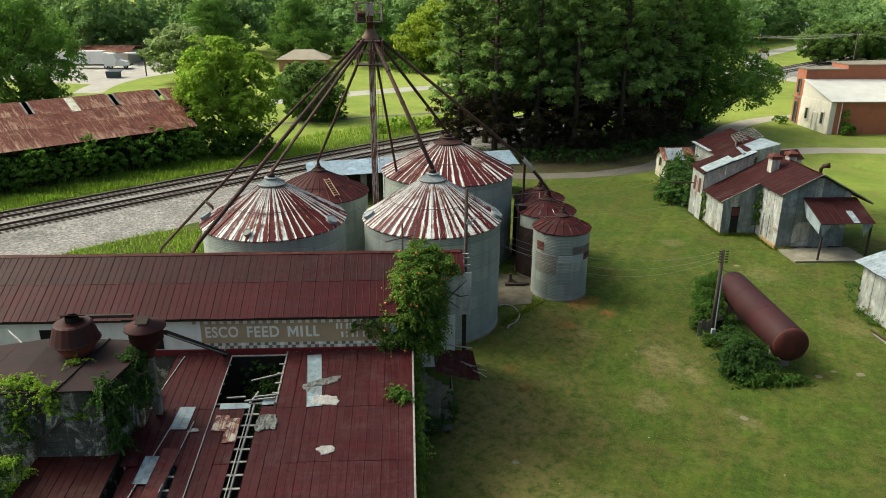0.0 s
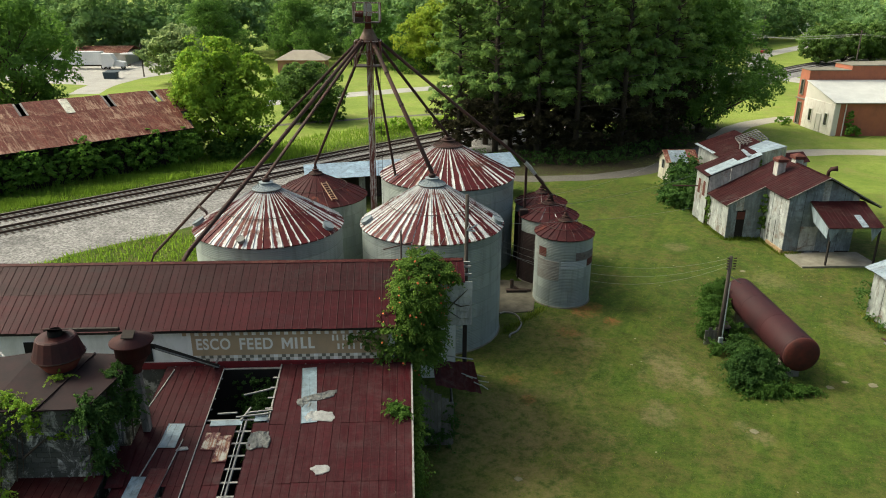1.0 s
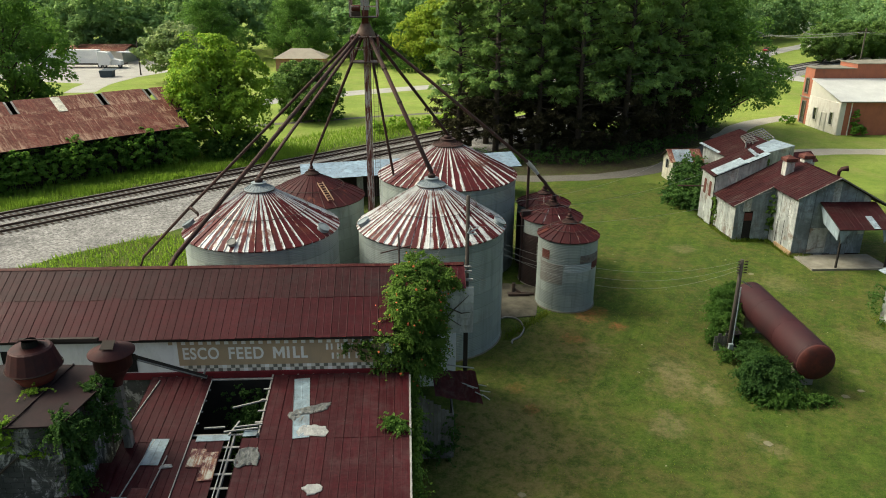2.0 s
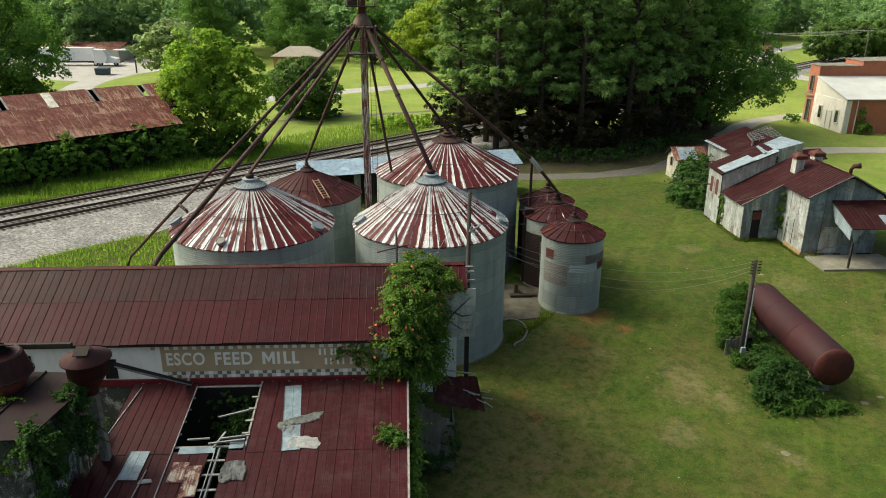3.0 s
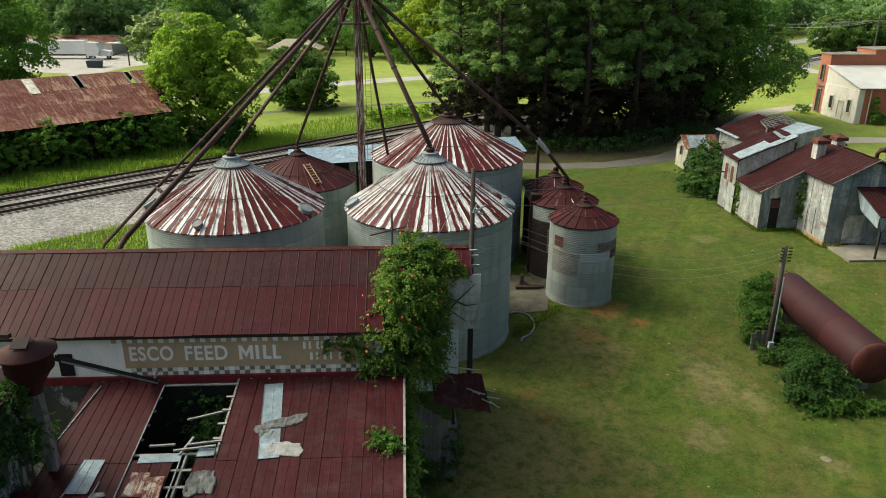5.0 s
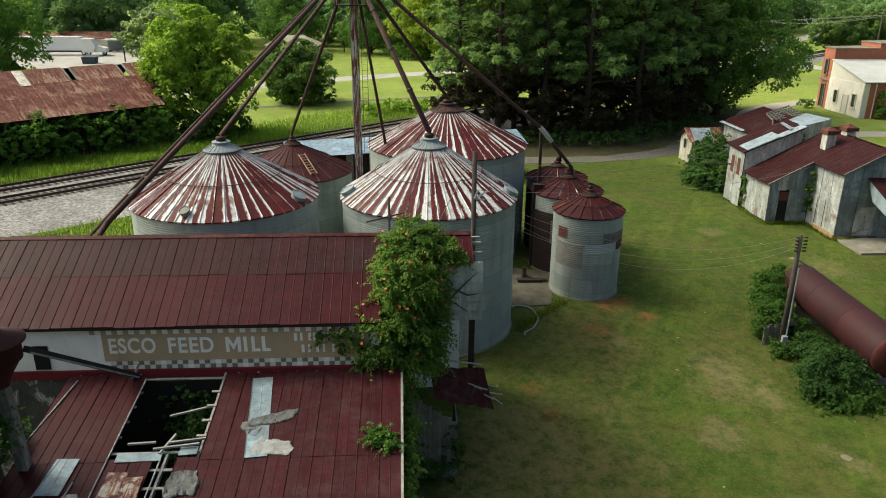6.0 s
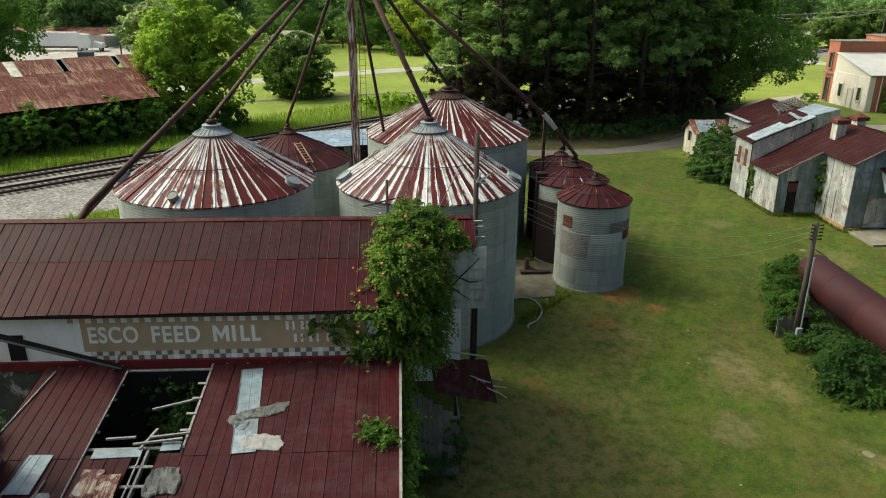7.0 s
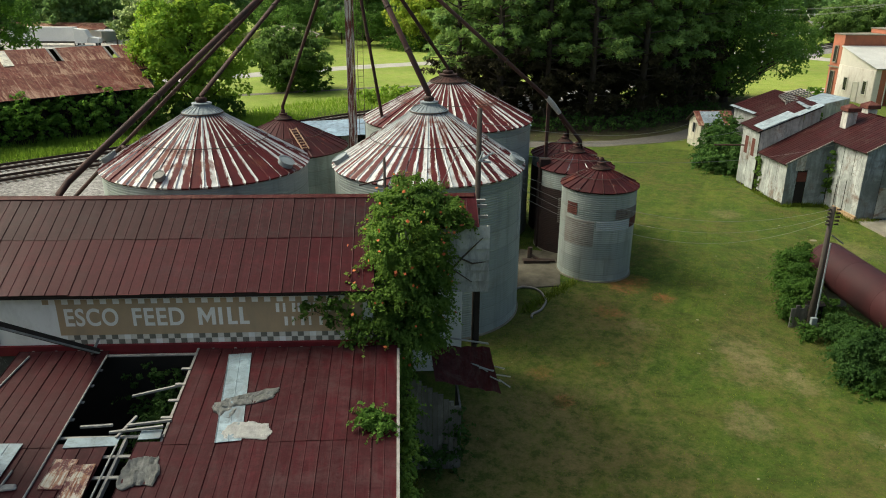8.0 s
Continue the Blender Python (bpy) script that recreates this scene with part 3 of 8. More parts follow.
M_DUMP = plain("dumpster_blue", (0.055, 0.075, 0.09), (0.04, 0.055, 0.07), 1.0, 0.6)
M_PINKBRICK = block_mat("pink_brick", (0.42, 0.22, 0.16), (0.36, 0.18, 0.13), (0.24, 0.13, 0.10), 0.4)
M_PALEROOF = plain("tan_shingles", (0.36, 0.32, 0.25), (0.30, 0.26, 0.21), 0.8, 0.9)
M_TUFT = leaf_mat("lawn_blades", (0.10, 0.16, 0.018), (0.20, 0.22, 0.04), (0.08, 0.13, 0.015), 0.3)

# ---- building kit ----
def wmat(ob):
    m = ob.matrix_basis.copy()
    return wmat(ob.parent) @ ob.matrix_parent_inverse @ m if ob.parent else m


def mesh_from(bm, name, smooth=False):
    me = bpy.data.meshes.new(name)
    bm.normal_update()
    bm.to_mesh(me)
    bm.free()
    if smooth:
        me.polygons.foreach_set("use_smooth", [True] * len(me.polygons))
    return me


def part(name, bm, material, parent, label="", smooth=False, m=None):
    """One mesh object under a thing or a part; bm in world metres, or a shared mesh placed by m."""
    me = bm if isinstance(bm, bpy.types.Mesh) else mesh_from(bm, name, smooth)
    if material and not me.materials:
        me.materials.append(material)
    ob = new(name, me)
    if m is not None:
        ob.matrix_basis = m
    if parent:
        ob.parent = parent
        ob.matrix_parent_inverse = wmat(parent).inverted()
    if label:
        ob["label"] = label
    return ob


def thing(name, base, label, category, group="", kind=""):
    ob = new(name)
    ob.empty_display_size = 0.2
    ob.location = base
    return tagged(ob, label, category, group, kind)


def solo(name, bm, material, label, category, group="", kind="", smooth=False):
    return tagged(part(name, bm, material, None, smooth=smooth), label, category, group, kind)


def box(bm, x0, x1, y0, y1, z0, z1):
    vs = [bm.verts.new((x, y, z)) for z in (z0, z1) for x, y in ((x0, y0), (x1, y0), (x1, y1), (x0, y1))]
    for f in ((0, 3, 2, 1), (4, 5, 6, 7), (0, 1, 5, 4), (1, 2, 6, 5), (2, 3, 7, 6), (3, 0, 4, 7)):
        bm.faces.new([vs[i] for i in f])
    return bm


def slab(bm, corners, t):
    """A plate over corners (anticlockwise from outside), t thick, grown inwards."""
    c = [Vector(p) for p in corners]
    n = (c[1] - c[0]).cross(c[2] - c[0]).normalized()
    top = [bm.verts.new(p) for p in c]
    low = [bm.verts.new(p - n * t) for p in c]
    bm.faces.new(top)
    bm.faces.new(low[::-1])
    for i in range(len(c)):
        j = (i + 1) % len(c)
        bm.faces.new((top[j], top[i], low[i], low[j]))
    return bm


def beam(bm, p, q, w, h=None):
    p, q = Vector(p), Vector(q)
    h = h or w
    d = (q - p).normalized()
    s = d.cross(Vector((0, 0, 1)) if abs(d.z) < 0.95 else Vector((0, 1, 0))).normalized()
    u = s.cross(d)
    a = [bm.verts.new(e + s * (i * w / 2) + u * (j * h / 2)) for e in (p, q) for i, j in ((-1, -1), (1, -1), (1, 1), (-1, 1))]
    for f in ((0, 3, 2, 1), (4, 5, 6, 7), (0, 1, 5, 4), (1, 2, 6, 5), (2, 3, 7, 6), (3, 0, 4, 7)):
        bm.faces.new([a[i] for i in f])
    return bm


def tube(bm, pts, radii, seg=10, cap=True):
    pts = [Vector(p) for p in pts]
    radii = radii if isinstance(radii, (list, tuple)) else [radii] * len(pts)
    rings = []
    for i, p in enumerate(pts):
        d = (pts[min(i + 1, len(pts) - 1)] - pts[max(i - 1, 0)]).normalized()
        s = d.cross(Vector((0, 0, 1)) if abs(d.z) < 0.95 else Vector((0, 1, 0))).normalized()
        u = s.cross(d)
        rings.append([bm.verts.new(p + (s * math.cos(a) + u * math.sin(a)) * radii[i]) for a in (2 * math.pi * k / seg for k in range(seg))])
    for a, b in zip(rings, rings[1:]):
        for k in range(seg):
            bm.faces.new((a[k], b[k], b[(k + 1) % seg], a[(k + 1) % seg]))
    if cap:
        bm.faces.new(rings[0])
        bm.faces.new(rings[-1][::-1])
    return bm


def lathe(bm, profile, seg=48, c=(0, 0), close=False):
    rings = [[bm.verts.new((c[0] + r * math.cos(2 * math.pi * k / seg), c[1] + r * math.sin(2 * math.pi * k / seg), z)) for k in range(seg)] for r, z in profile]
    for a, b in zip(rings, rings[1:]):
        for k in range(seg):
            bm.faces.new((a[k], a[(k + 1) % seg], b[(k + 1) % seg], b[k]))
    if close:
        bm.faces.new(rings[-1])
        bm.faces.new(rings[0][::-1])
    return bm


def sheet_mesh(w, length, name="roof_sheet"):
    """A crimped roofing sheet: ribs at both edges and one in the middle; x across, y up the slope, z out."""
    prof = [(0, 0.004), (0.011, 0.016), (0.026, 0.0), (w / 2 - 0.016, 0), (w / 2, 0.009), (w / 2 + 0.016, 0), (w - 0.012, 0), (w, 0.006)]
    bm = bmesh.new()
    a = [bm.verts.new((x, 0, z)) for x, z in prof]
    b = [bm.verts.new((x, length, z)) for x, z in prof]
    for i in range(len(prof) - 1):
        bm.faces.new((a[i], a[i + 1], b[i + 1], b[i]))
    lo = [bm.verts.new(p) for p in ((0, 0, -0.008), (w, 0, -0.008), (w, length, -0.008), (0, length, -0.008))]
    bm.faces.new(lo[::-1])
    bm.faces.new((lo[0], lo[1], a[-1], *a[-2:0:-1], a[0]))
    return mesh_from(bm, name)


def lay_sheets(parent, origin, along, up, width, courses, mats, w=0.61, skip=(), rnd=None, lift=0.0):
    """Courses of sheets from the eave upwards. skip: (course, number) left open."""
    along, up = Vector(along).normalized(), Vector(up).normalized()
    n = along.cross(up)
    rnd = rnd or random.Random(1)
    count = max(1, round(width / w))
    w = width / count
    at = 0.0
    for ci, length in enumerate(courses):
        pool = [sheet_mesh(w, length + 0.10) for _ in mats]
        for me, mt in zip(pool, mats):
            me.materials.append(mt)
        for i in range(count):
            if (ci, i) in skip:
                continue
            me = pool[0] if rnd.random() < 0.93 or len(pool) == 1 else rnd.choice(pool[1:])
            o = Vector(origin) + along * (w * i) + up * (at + rnd.uniform(-0.02, 0.02)) + n * (0.012 * ci + lift + rnd.uniform(0, 0.008))
            m = Matrix((along, up, n)).transposed().to_4x4()
            m.translation = o
            m = m @ pose(0, 0, 0, rnd.uniform(-0.12, 0.12), rnd.uniform(-0.3, 0.3), rnd.uniform(-0.12, 0.12))
            part("roof_sheet", me, None, parent, m=m)
        at += length


# ---- ground, roads, railway bed ----
def sheet_ground(name, pts, z, material, label, category):
    bm = bmesh.new()
    vs = [bm.verts.new((x, y, z)) for x, y in pts]
    f = bm.faces.new(vs)
    if f.normal.z < 0 or sum(a.x * b.y - b.x * a.y for a, b in zip([v.co for v in vs], [v.co for v in vs[1:] + vs[:1]])) < 0:
        bmesh.ops.reverse_faces(bm, faces=[f])
    return solo(name, bm, material, label, category, kind="structure")


def ribbon(name, line, width, z, material, label, category, wob=0.25, seed=3):
    """A strip of road with slightly ragged edges, a few millimetres thick."""
    rnd = random.Random(seed)
    pts = [Vector((x, y, 0)) for x, y in line]
    dense = []
    for a, b in zip(pts, pts[1:]):
        n = max(2, int((b - a).length / 2.0))
        dense += [a.lerp(b, i / n) for i in range(n)]
    dense.append(pts[-1])
    for _ in range(6):
        dense = [dense[0]] + [(dense[i - 1] + dense[i] * 2 + dense[i + 1]) / 4 for i in range(1, len(dense) - 1)] + [dense[-1]]
    bm = bmesh.new()
    rows = []
    for i, p in enumerate(dense):
        d = (dense[min(i + 1, len(dense) - 1)] - dense[max(i - 1, 0)]).normalized()
        s = Vector((-d.y, d.x, 0))
        a, b = width / 2 + rnd.uniform(-wob, wob), width / 2 + rnd.uniform(-wob, wob)
        rows.append([bm.verts.new(p + s * a + Vector((0, 0, -0.05))), bm.verts.new(p + s * a * 0.93 + Vector((0, 0, z))), bm.verts.new(p - s * b * 0.93 + Vector((0, 0, z))), bm.verts.new(p - s * b + Vector((0, 0, -0.05)))])
    for r, q in zip(rows, rows[1:]):
        for k in range(3):
            bm.faces.new((r[k + 1], q[k + 1], q[k], r[k]))
    bmesh.ops.recalc_face_normals(bm, faces=bm.faces[:])
    if sum(f.normal.z for f in bm.faces) < 0:
        bmesh.ops.reverse_faces(bm, faces=bm.faces[:])
    return solo(name, bm, material, label, category, kind="structure")


def rise(x, y):
    """The ground lies a little higher round the grain bins."""
    f = min(1.0, max(0.0, (x * 9 + y * 6) / 117))
    d = math.hypot(x - 9 * f, y - 6 * f)
    k = min(1.0, max(0.0, (13.0 - d) / 8.0))
    return 0.45 * k * k * (3 - 2 * k)


bm = bmesh.new()
edges = [-2500, -700, -250, -120, -60, -30, *range(-24, 31, 2), 60, 120, 250, 700, 2500]
gv = [[bm.verts.new((x, y, rise(x, y))) for x in edges] for y in edges]
for j in range(len(edges) - 1):
    for i in range(len(edges) - 1):
        bm.faces.new((gv[j][i], gv[j][i + 1], gv[j + 1][i + 1], gv[j + 1][i]))
solo("ground", bm, M_GROUND, "mown green lawn with dry patches and red clay", "lawn", kind="structure")

RD = Vector((0.735, 0.678, 0)).normalized()     # along the railway
RN = Vector((-RD.y, RD.x, 0))                   # across it, away from the mill


def rail_pt(s, n, z=0.0):
    return RD * s + RN * n + Vector((0, 0, z))


R0 = 43.4
bm = bmesh.new()
rnd = random.Random(5)
rows = []
for i in range(0, 94):
    s = -70 + i * 3.2
    prof = ((R0 + 2.3, -0.05), (R0 + 1.0, 0.24), (R0 - 6.6, 0.24), (R0 - 8.5, 0.05), (R0 - 18.3 + rnd.uniform(-0.6, 0.6) + (2.6 if s > 12 else 0) + min(6.0, max(0.0, s - 40) * 0.2), -0.04))
    rows.append([bm.verts.new(rail_pt(s, n, z)) for n, z in prof])
for a, b in zip(rows, rows[1:]):
    for k in range(4):
        bm.faces.new((a[k], a[k + 1], b[k + 1], b[k]))
bmesh.ops.recalc_face_normals(bm, faces=bm.faces[:])
if sum(f.normal.z for f in bm.faces) < 0:
    bmesh.ops.reverse_faces(bm, faces=bm.faces[:])
solo("ballast_bed", bm, M_BALLAST, "pale grey crushed stone railway ballast", "gravel", kind="structure")

sl = bmesh.new()
box(sl, -0.11, 0.11, -1.25, 1.25, 0.0, 0.14)
SLEEPER = mesh_from(sl, "sleeper")
SLEEPER.materials.append(M_SLEEPER)
for n0 in (R0 - 0.75, R0 - 4.65):
    tr = thing("railway_track", rail_pt(0, n0, 0.2), "rusty steel rails on dark timber sleepers in ballast", "railway track", "railway tracks")
    for dn in (-0.755, 0.755):
        bm = bmesh.new()
        prev = None
        for i in range(0, 145):
            s = -66 + i * 2
            p = rail_pt(s, n0 + dn, 0)
            ring = [bm.verts.new(p + RN * a + Vector((0, 0, z))) for a, z in ((-0.07, 0.33), (0.07, 0.33), (0.04, 0.36), (0.045, 0.52), (-0.045, 0.52), (-0.045, 0.36))]
            if prev:
                for k in range(6):
                    bm.faces.new((prev[k], prev[(k + 1) % 6], ring[(k + 1) % 6], ring[k]))
            prev = ring
        bmesh.ops.recalc_face_normals(bm, faces=bm.faces[:])
        part("rail", bm, M_RAIL, tr)
    for i in range(260):
        s = -52 + i * 0.56
        p = rail_pt(s, n0, 0.20)
        q = rail_pt(s + 0.1, n0, 0.20)
        part("sleeper", SLEEPER, None, tr, m=Matrix.Translation(p - Vector((0, 0, 0.075))) @ Matrix.Rotation(math.atan2(q.y - p.y, q.x - p.x) + rnd.uniform(-0.02, 0.02), 4, 'Z'))

ribbon("gravel_road", [(-6, 37.5), (3, 38.5), (13.6, 36.8), (20, 37.3), (27.5, 40.8), (37, 51), (43, 59.5)], 2.6, 0.02, M_ROAD, "gravel drive coloured dark for the shade of the trees", "road")
ribbon("side_road", [(42, 58), (46, 64), (53, 72), (62, 75.5), (85, 84)], 3.4, 0.026, M_DRIVE, "pale gravel road out of the trees", "road", seed=12)
ribbon("farm_drive", [(44, 48.5), (52, 50), (61, 49.5), (72, 47), (100, 40)], 3.6, 0.02, M_DRIVE, "pale dirt drive across the grass", "road", seed=4)
ribbon("far_road", [(-78, 62), (-40, 82), (-13.5, 103), (3.5, 113), (30, 124), (62, 132), (89, 141)], 6.0, 0.03, M_ASPHALT, "pale asphalt road beyond the railway", "road", 0.1)
ribbon("dirt_track", [(-50, 55), (-23, 70), (-12, 75), (8, 82)], 1.6, 0.02, M_ROAD, "worn dirt track in the grass", "road", seed=6)
ribbon("hill_road", [(112, 98), (97, 111), (88, 124), (89, 138), (96, 161), (108, 186.5), (126, 207), (147, 229), (168, 262), (190, 308), (200, 330)], 6.5, 0.03, M_ASPHALT, "pale asphalt road at the crossing", "road", 0.1, 8)
sheet_ground("parking_lot", [(-110, 132), (-66, 118), (-58, 140), (-56, 172), (-110, 180)], 0.02, M_ASPHALT, "pale concrete lorry park", "parking lot")
ribbon("lot_drive", [(-64, 105), (-66, 118), (-64, 135)], 6.0, 0.035, M_ASPHALT, "pale concrete drive to the lorry park", "road", 0.1, 9)
bm = bmesh.new()
slab(bm, [(4.2, 1.5, 0.50), (6.5, 1.7, 0.50), (7.6, 6.4, 0.50), (3.4, 7.4, 0.50)], 0.3)
solo("concrete_pad", bm, M_PAD, "stained concrete pad between grain bins", "concrete pad", kind="structure")


# ---- the feed mill ----
MX0, MX1 = -30.0, -2.02
RIDGE_Y, RIDGE_Z, EAVE_Y, EAVE_Z, WALL_Y = -9.2, 8.27, -12.62, 6.60, -12.35
mill = thing("feed_mill", (-14, -9.5, 0), "long whitewashed block feed mill with red tin roof", "mill building")
bm = bmesh.new()
box(bm, MX0, MX1, WALL_Y, WALL_Y + 0.2, 0, 6.5)
mill_front = part("front_wall", bm, M_WALL_WHITE, mill, "whitewashed block wall with painted sign")
bm = bmesh.new()
box(bm, MX0, 1.0, -6.2, -6.0, 0, 6.6)
part("back_wall", bm, M_WALL_WHITE, mill)
part("lower_wall", box(bmesh.new(), -15.45, -11.62, WALL_Y - 0.03, WALL_Y - 0.004, 0, 4.70), M_BLOCK, mill, "mouldy dark lower wall")
bm = bmesh.new()
box(bm, MX0 - 0.2, MX0, WALL_Y, -6.0, 0, 6.5)
part("end_wall", bm, M_WALL_WHITE, mill)
bm = bmesh.new()
slab(bm, [(MX1 - 0.02, WALL_Y + 0.2, 0), (MX1 - 0.02, -6.2, 0), (MX1 - 0.02, -6.2, 6.45), (MX1 - 0.02, -9.2, 8.0), (MX1 - 0.02, WALL_Y + 0.2, 6.45)], 0.15)
part("end_wall", bm, M_DARKWOOD, mill)
# roof deck and sheets
bm = bmesh.new()
slab(bm, [(MX0 - 0.3, EAVE_Y, EAVE_Z - 0.03), (MX1, EAVE_Y, EAVE_Z - 0.03), (MX1, RIDGE_Y, RIDGE_Z - 0.03), (MX0 - 0.3, RIDGE_Y, RIDGE_Z - 0.03)], 0.06)
slab(bm, [(MX1 + 0.003, -10.45, 7.64), (1.0, -10.45, 7.64), (1.0, RIDGE_Y, RIDGE_Z - 0.03), (MX1 + 0.003, RIDGE_Y, RIDGE_Z - 0.03)], 0.06)
slab(bm, [(1.0, -5.8, EAVE_Z - 0.03), (MX0 - 0.3, -5.8, EAVE_Z - 0.03), (MX0 - 0.3, RIDGE_Y + 0.003, RIDGE_Z - 0.03), (1.0, RIDGE_Y + 0.003, RIDGE_Z - 0.03)], 0.06)
mill_roof = part("roof", bm, M_DARKWOOD, mill)
up = Vector((0, RIDGE_Y - EAVE_Y, RIDGE_Z - EAVE_Z))
lay_sheets(mill_roof, (MX0 - 0.3, EAVE_Y - 0.05, EAVE_Z - 0.012), (1, 0, 0), up, MX1 - MX0 + 0.35, (2.05,), (M_RED,), rnd=random.Random(21))
lay_sheets(mill_roof, Vector((MX0 - 0.3, EAVE_Y - 0.05, EAVE_Z)) + up.normalized() * 2.05, (1, 0, 0), up, MX1 - MX0 + 0.35, (up.length - 2.05,), (M_RED_GREY,), rnd=random.Random(25))
lay_sheets(mill_roof, (MX1 + 0.06, -10.5, 7.635), (1, 0, 0), up, 3.05, (1.42,), (M_RED,), rnd=random.Random(22))
lay_sheets(mill_roof, (1.0, -5.75, EAVE_Z - 0.012), (-1, 0, 0), Vector((0, RIDGE_Y + 5.8, RIDGE_Z - EAVE_Z)), 31.3, (3.75,), (M_RED,), rnd=random.Random(23))
bm = bmesh.new()
slab(bm, [(MX0 - 0.3, RIDGE_Y - 0.14, RIDGE_Z - 0.015), (1.02, RIDGE_Y - 0.14, RIDGE_Z - 0.015), (1.02, RIDGE_Y, RIDGE_Z + 0.05), (MX0 - 0.3, RIDGE_Y, RIDGE_Z + 0.05)], 0.012)
slab(bm, [(1.02, RIDGE_Y + 0.2, RIDGE_Z - 0.04), (MX0 - 0.3, RIDGE_Y + 0.2, RIDGE_Z - 0.04), (MX0 - 0.3, RIDGE_Y, RIDGE_Z + 0.05), (1.02, RIDGE_Y, RIDGE_Z + 0.05)], 0.012)
part("ridge_cap", bm, M_RIDGE, mill_roof, "rust-worn ridge capping")
bm = bmesh.new()
slab(bm, [(MX0 - 0.3, EAVE_Y + 0.02, EAVE_Z - 0.15), (MX1, EAVE_Y + 0.02, EAVE_Z - 0.15), (MX1, EAVE_Y + 0.02, EAVE_Z - 0.06), (MX0 - 0.3, EAVE_Y + 0.02, EAVE_Z - 0.06)], 0.03)
part("fascia", bm, M_DARKWOOD, mill, "dark weathered eave board")
# loading canopy at the end, with clapboard front
for i in range(6):
    z = 5.55 + i * 0.345
    bm = slab(bmesh.new(), [(-2.0, -10.43, z), (1.42, -10.43, z), (1.42, -10.36, z + 0.36), (-2.0, -10.36, z + 0.36)], 0.03)
    part("clapboard", bm, M_WHITEBOARD, mill, "pale weathered clapboard")
for i in range(4):
    bm = bmesh.new()
    beam(bm, (0.95, -10.3 + i * 0.42 + 0.1, 8.2 - 0.5 * abs(-9.2 + 10.3 - i * 0.42) - 0.12), (1.42, -10.3 + i * 0.42 + 0.1, 8.2 - 0.5 * abs(-9.2 + 10.3 - i * 0.42) - 0.12), 0.09)
    part("purlin_end", bm, M_TIMBER, mill, "pale purlin end sticking out")
bm = bmesh.new()
beam(bm, (1.2, -9.3, 3.2), (1.2, -9.3, 5.8), 0.18)
part("post", bm, M_DARKWOOD, mill)

# painted sign on the front wall
SY = WALL_Y - 0.006
bm = bmesh.new()
slab(bm, [(-10.5, SY, 5.27), (-2.3, SY, 5.27), (-2.3, SY, 6.19), (-10.5, SY, 6.19)], 0.005)
sign = part("sign_field", bm, M_SIGN, mill_front, "faded tan painted sign field")
SQ = []
for mt in (M_LETTER, M_CHECK_DARK, M_SIGN, M_CHECK_PALE):
    q = mesh_from(slab(bmesh.new(), [(0, 0, 0), (0.168, 0, 0), (0.168, 0, 0.14), (0, 0, 0.14)], 0.005), "painted_square")
    q.materials.append(mt)
    SQ.append(q)
for zz, cnt, x0 in ((6.19, 52, -10.84), (5.13, 50, -10.5), (4.99, 50, -10.5)):
    for i in range(cnt):
        odd = (i + (zz < 5.1)) % 2
        if zz > 6 or odd or (i * 7) % 5:
            part("painted_square", SQ[0 if zz > 6 else 3] if odd else SQ[2] if zz > 6 else SQ[1], None, mill_front, m=pose(x0 + i * 0.168, SY, zz))


def word(text, x, z, width, height, y, parent):
    cu = bpy.data.curves.new("lettering", 'FONT')
    cu.body, cu.size, cu.extrude, cu.offset, cu.space_character = text, 1.0, 0.004, 0.022, 1.10
    tmp = bpy.data.objects.new("lettering_tmp", cu)
    scene.collection.objects.link(tmp)
    me = bpy.data.meshes.new_from_object(tmp.evaluated_get(bpy.context.evaluated_depsgraph_get()))
    bpy.data.objects.remove(tmp)
    co = np.empty(len(me.vertices) * 3)
    me.vertices.foreach_get("co", co)
    co = co.reshape(-1, 3)
    lo, hi = co.min(0), co.max(0)
    co[:, 0] = (co[:, 0] - lo[0]) / (hi[0] - lo[0]) * width
    co[:, 1] = (co[:, 1] - lo[1]) / (hi[1] - lo[1]) * height
    me.vertices.foreach_set("co", co.ravel())
    me.materials.append(M_LETTER)
    part("lettering", me, None, parent, "faded white painted word", m=pose(x, y, z, 90))


word("ESCO", -10.31, 5.54, 1.41, 0.53, SY - 0.009, mill_front)
word("FEED", -8.52, 5.53, 1.38, 0.53, SY - 0.009, mill_front)
bm = bmesh.new()
for x, kind in ((-6.77, "M"), (-6.22, "I"), (-5.98, "L"), (-5.66, "L")):
    y0, y1, z0, z1, t = SY - 0.013, SY - 0.006, 5.53, 6.05, 0.105
    box(bm, x, x + t, y0, y1, z0, z1)
    if kind == "M":
        box(bm, x + 0.36, x + 0.36 + t, y0, y1, z0, z1)
        for xa, xb in ((x + t, x + 0.2325), (x + 0.36, x + 0.2325)):
            sg = 1 if xa < xb else -1
            slab(bm, [(xa, y0, z1), (xa, y0, z1 - 0.20), (xb, y0, z0 + 0.06), (xb, y0, z0 + 0.26)][::sg], 0.007)
    if kind == "L":
        box(bm, x + t, x + 0.26, y0, y1, z0, z0 + 0.10)
part("lettering", bm, M_LETTER, mill_front, "faded white painted word")
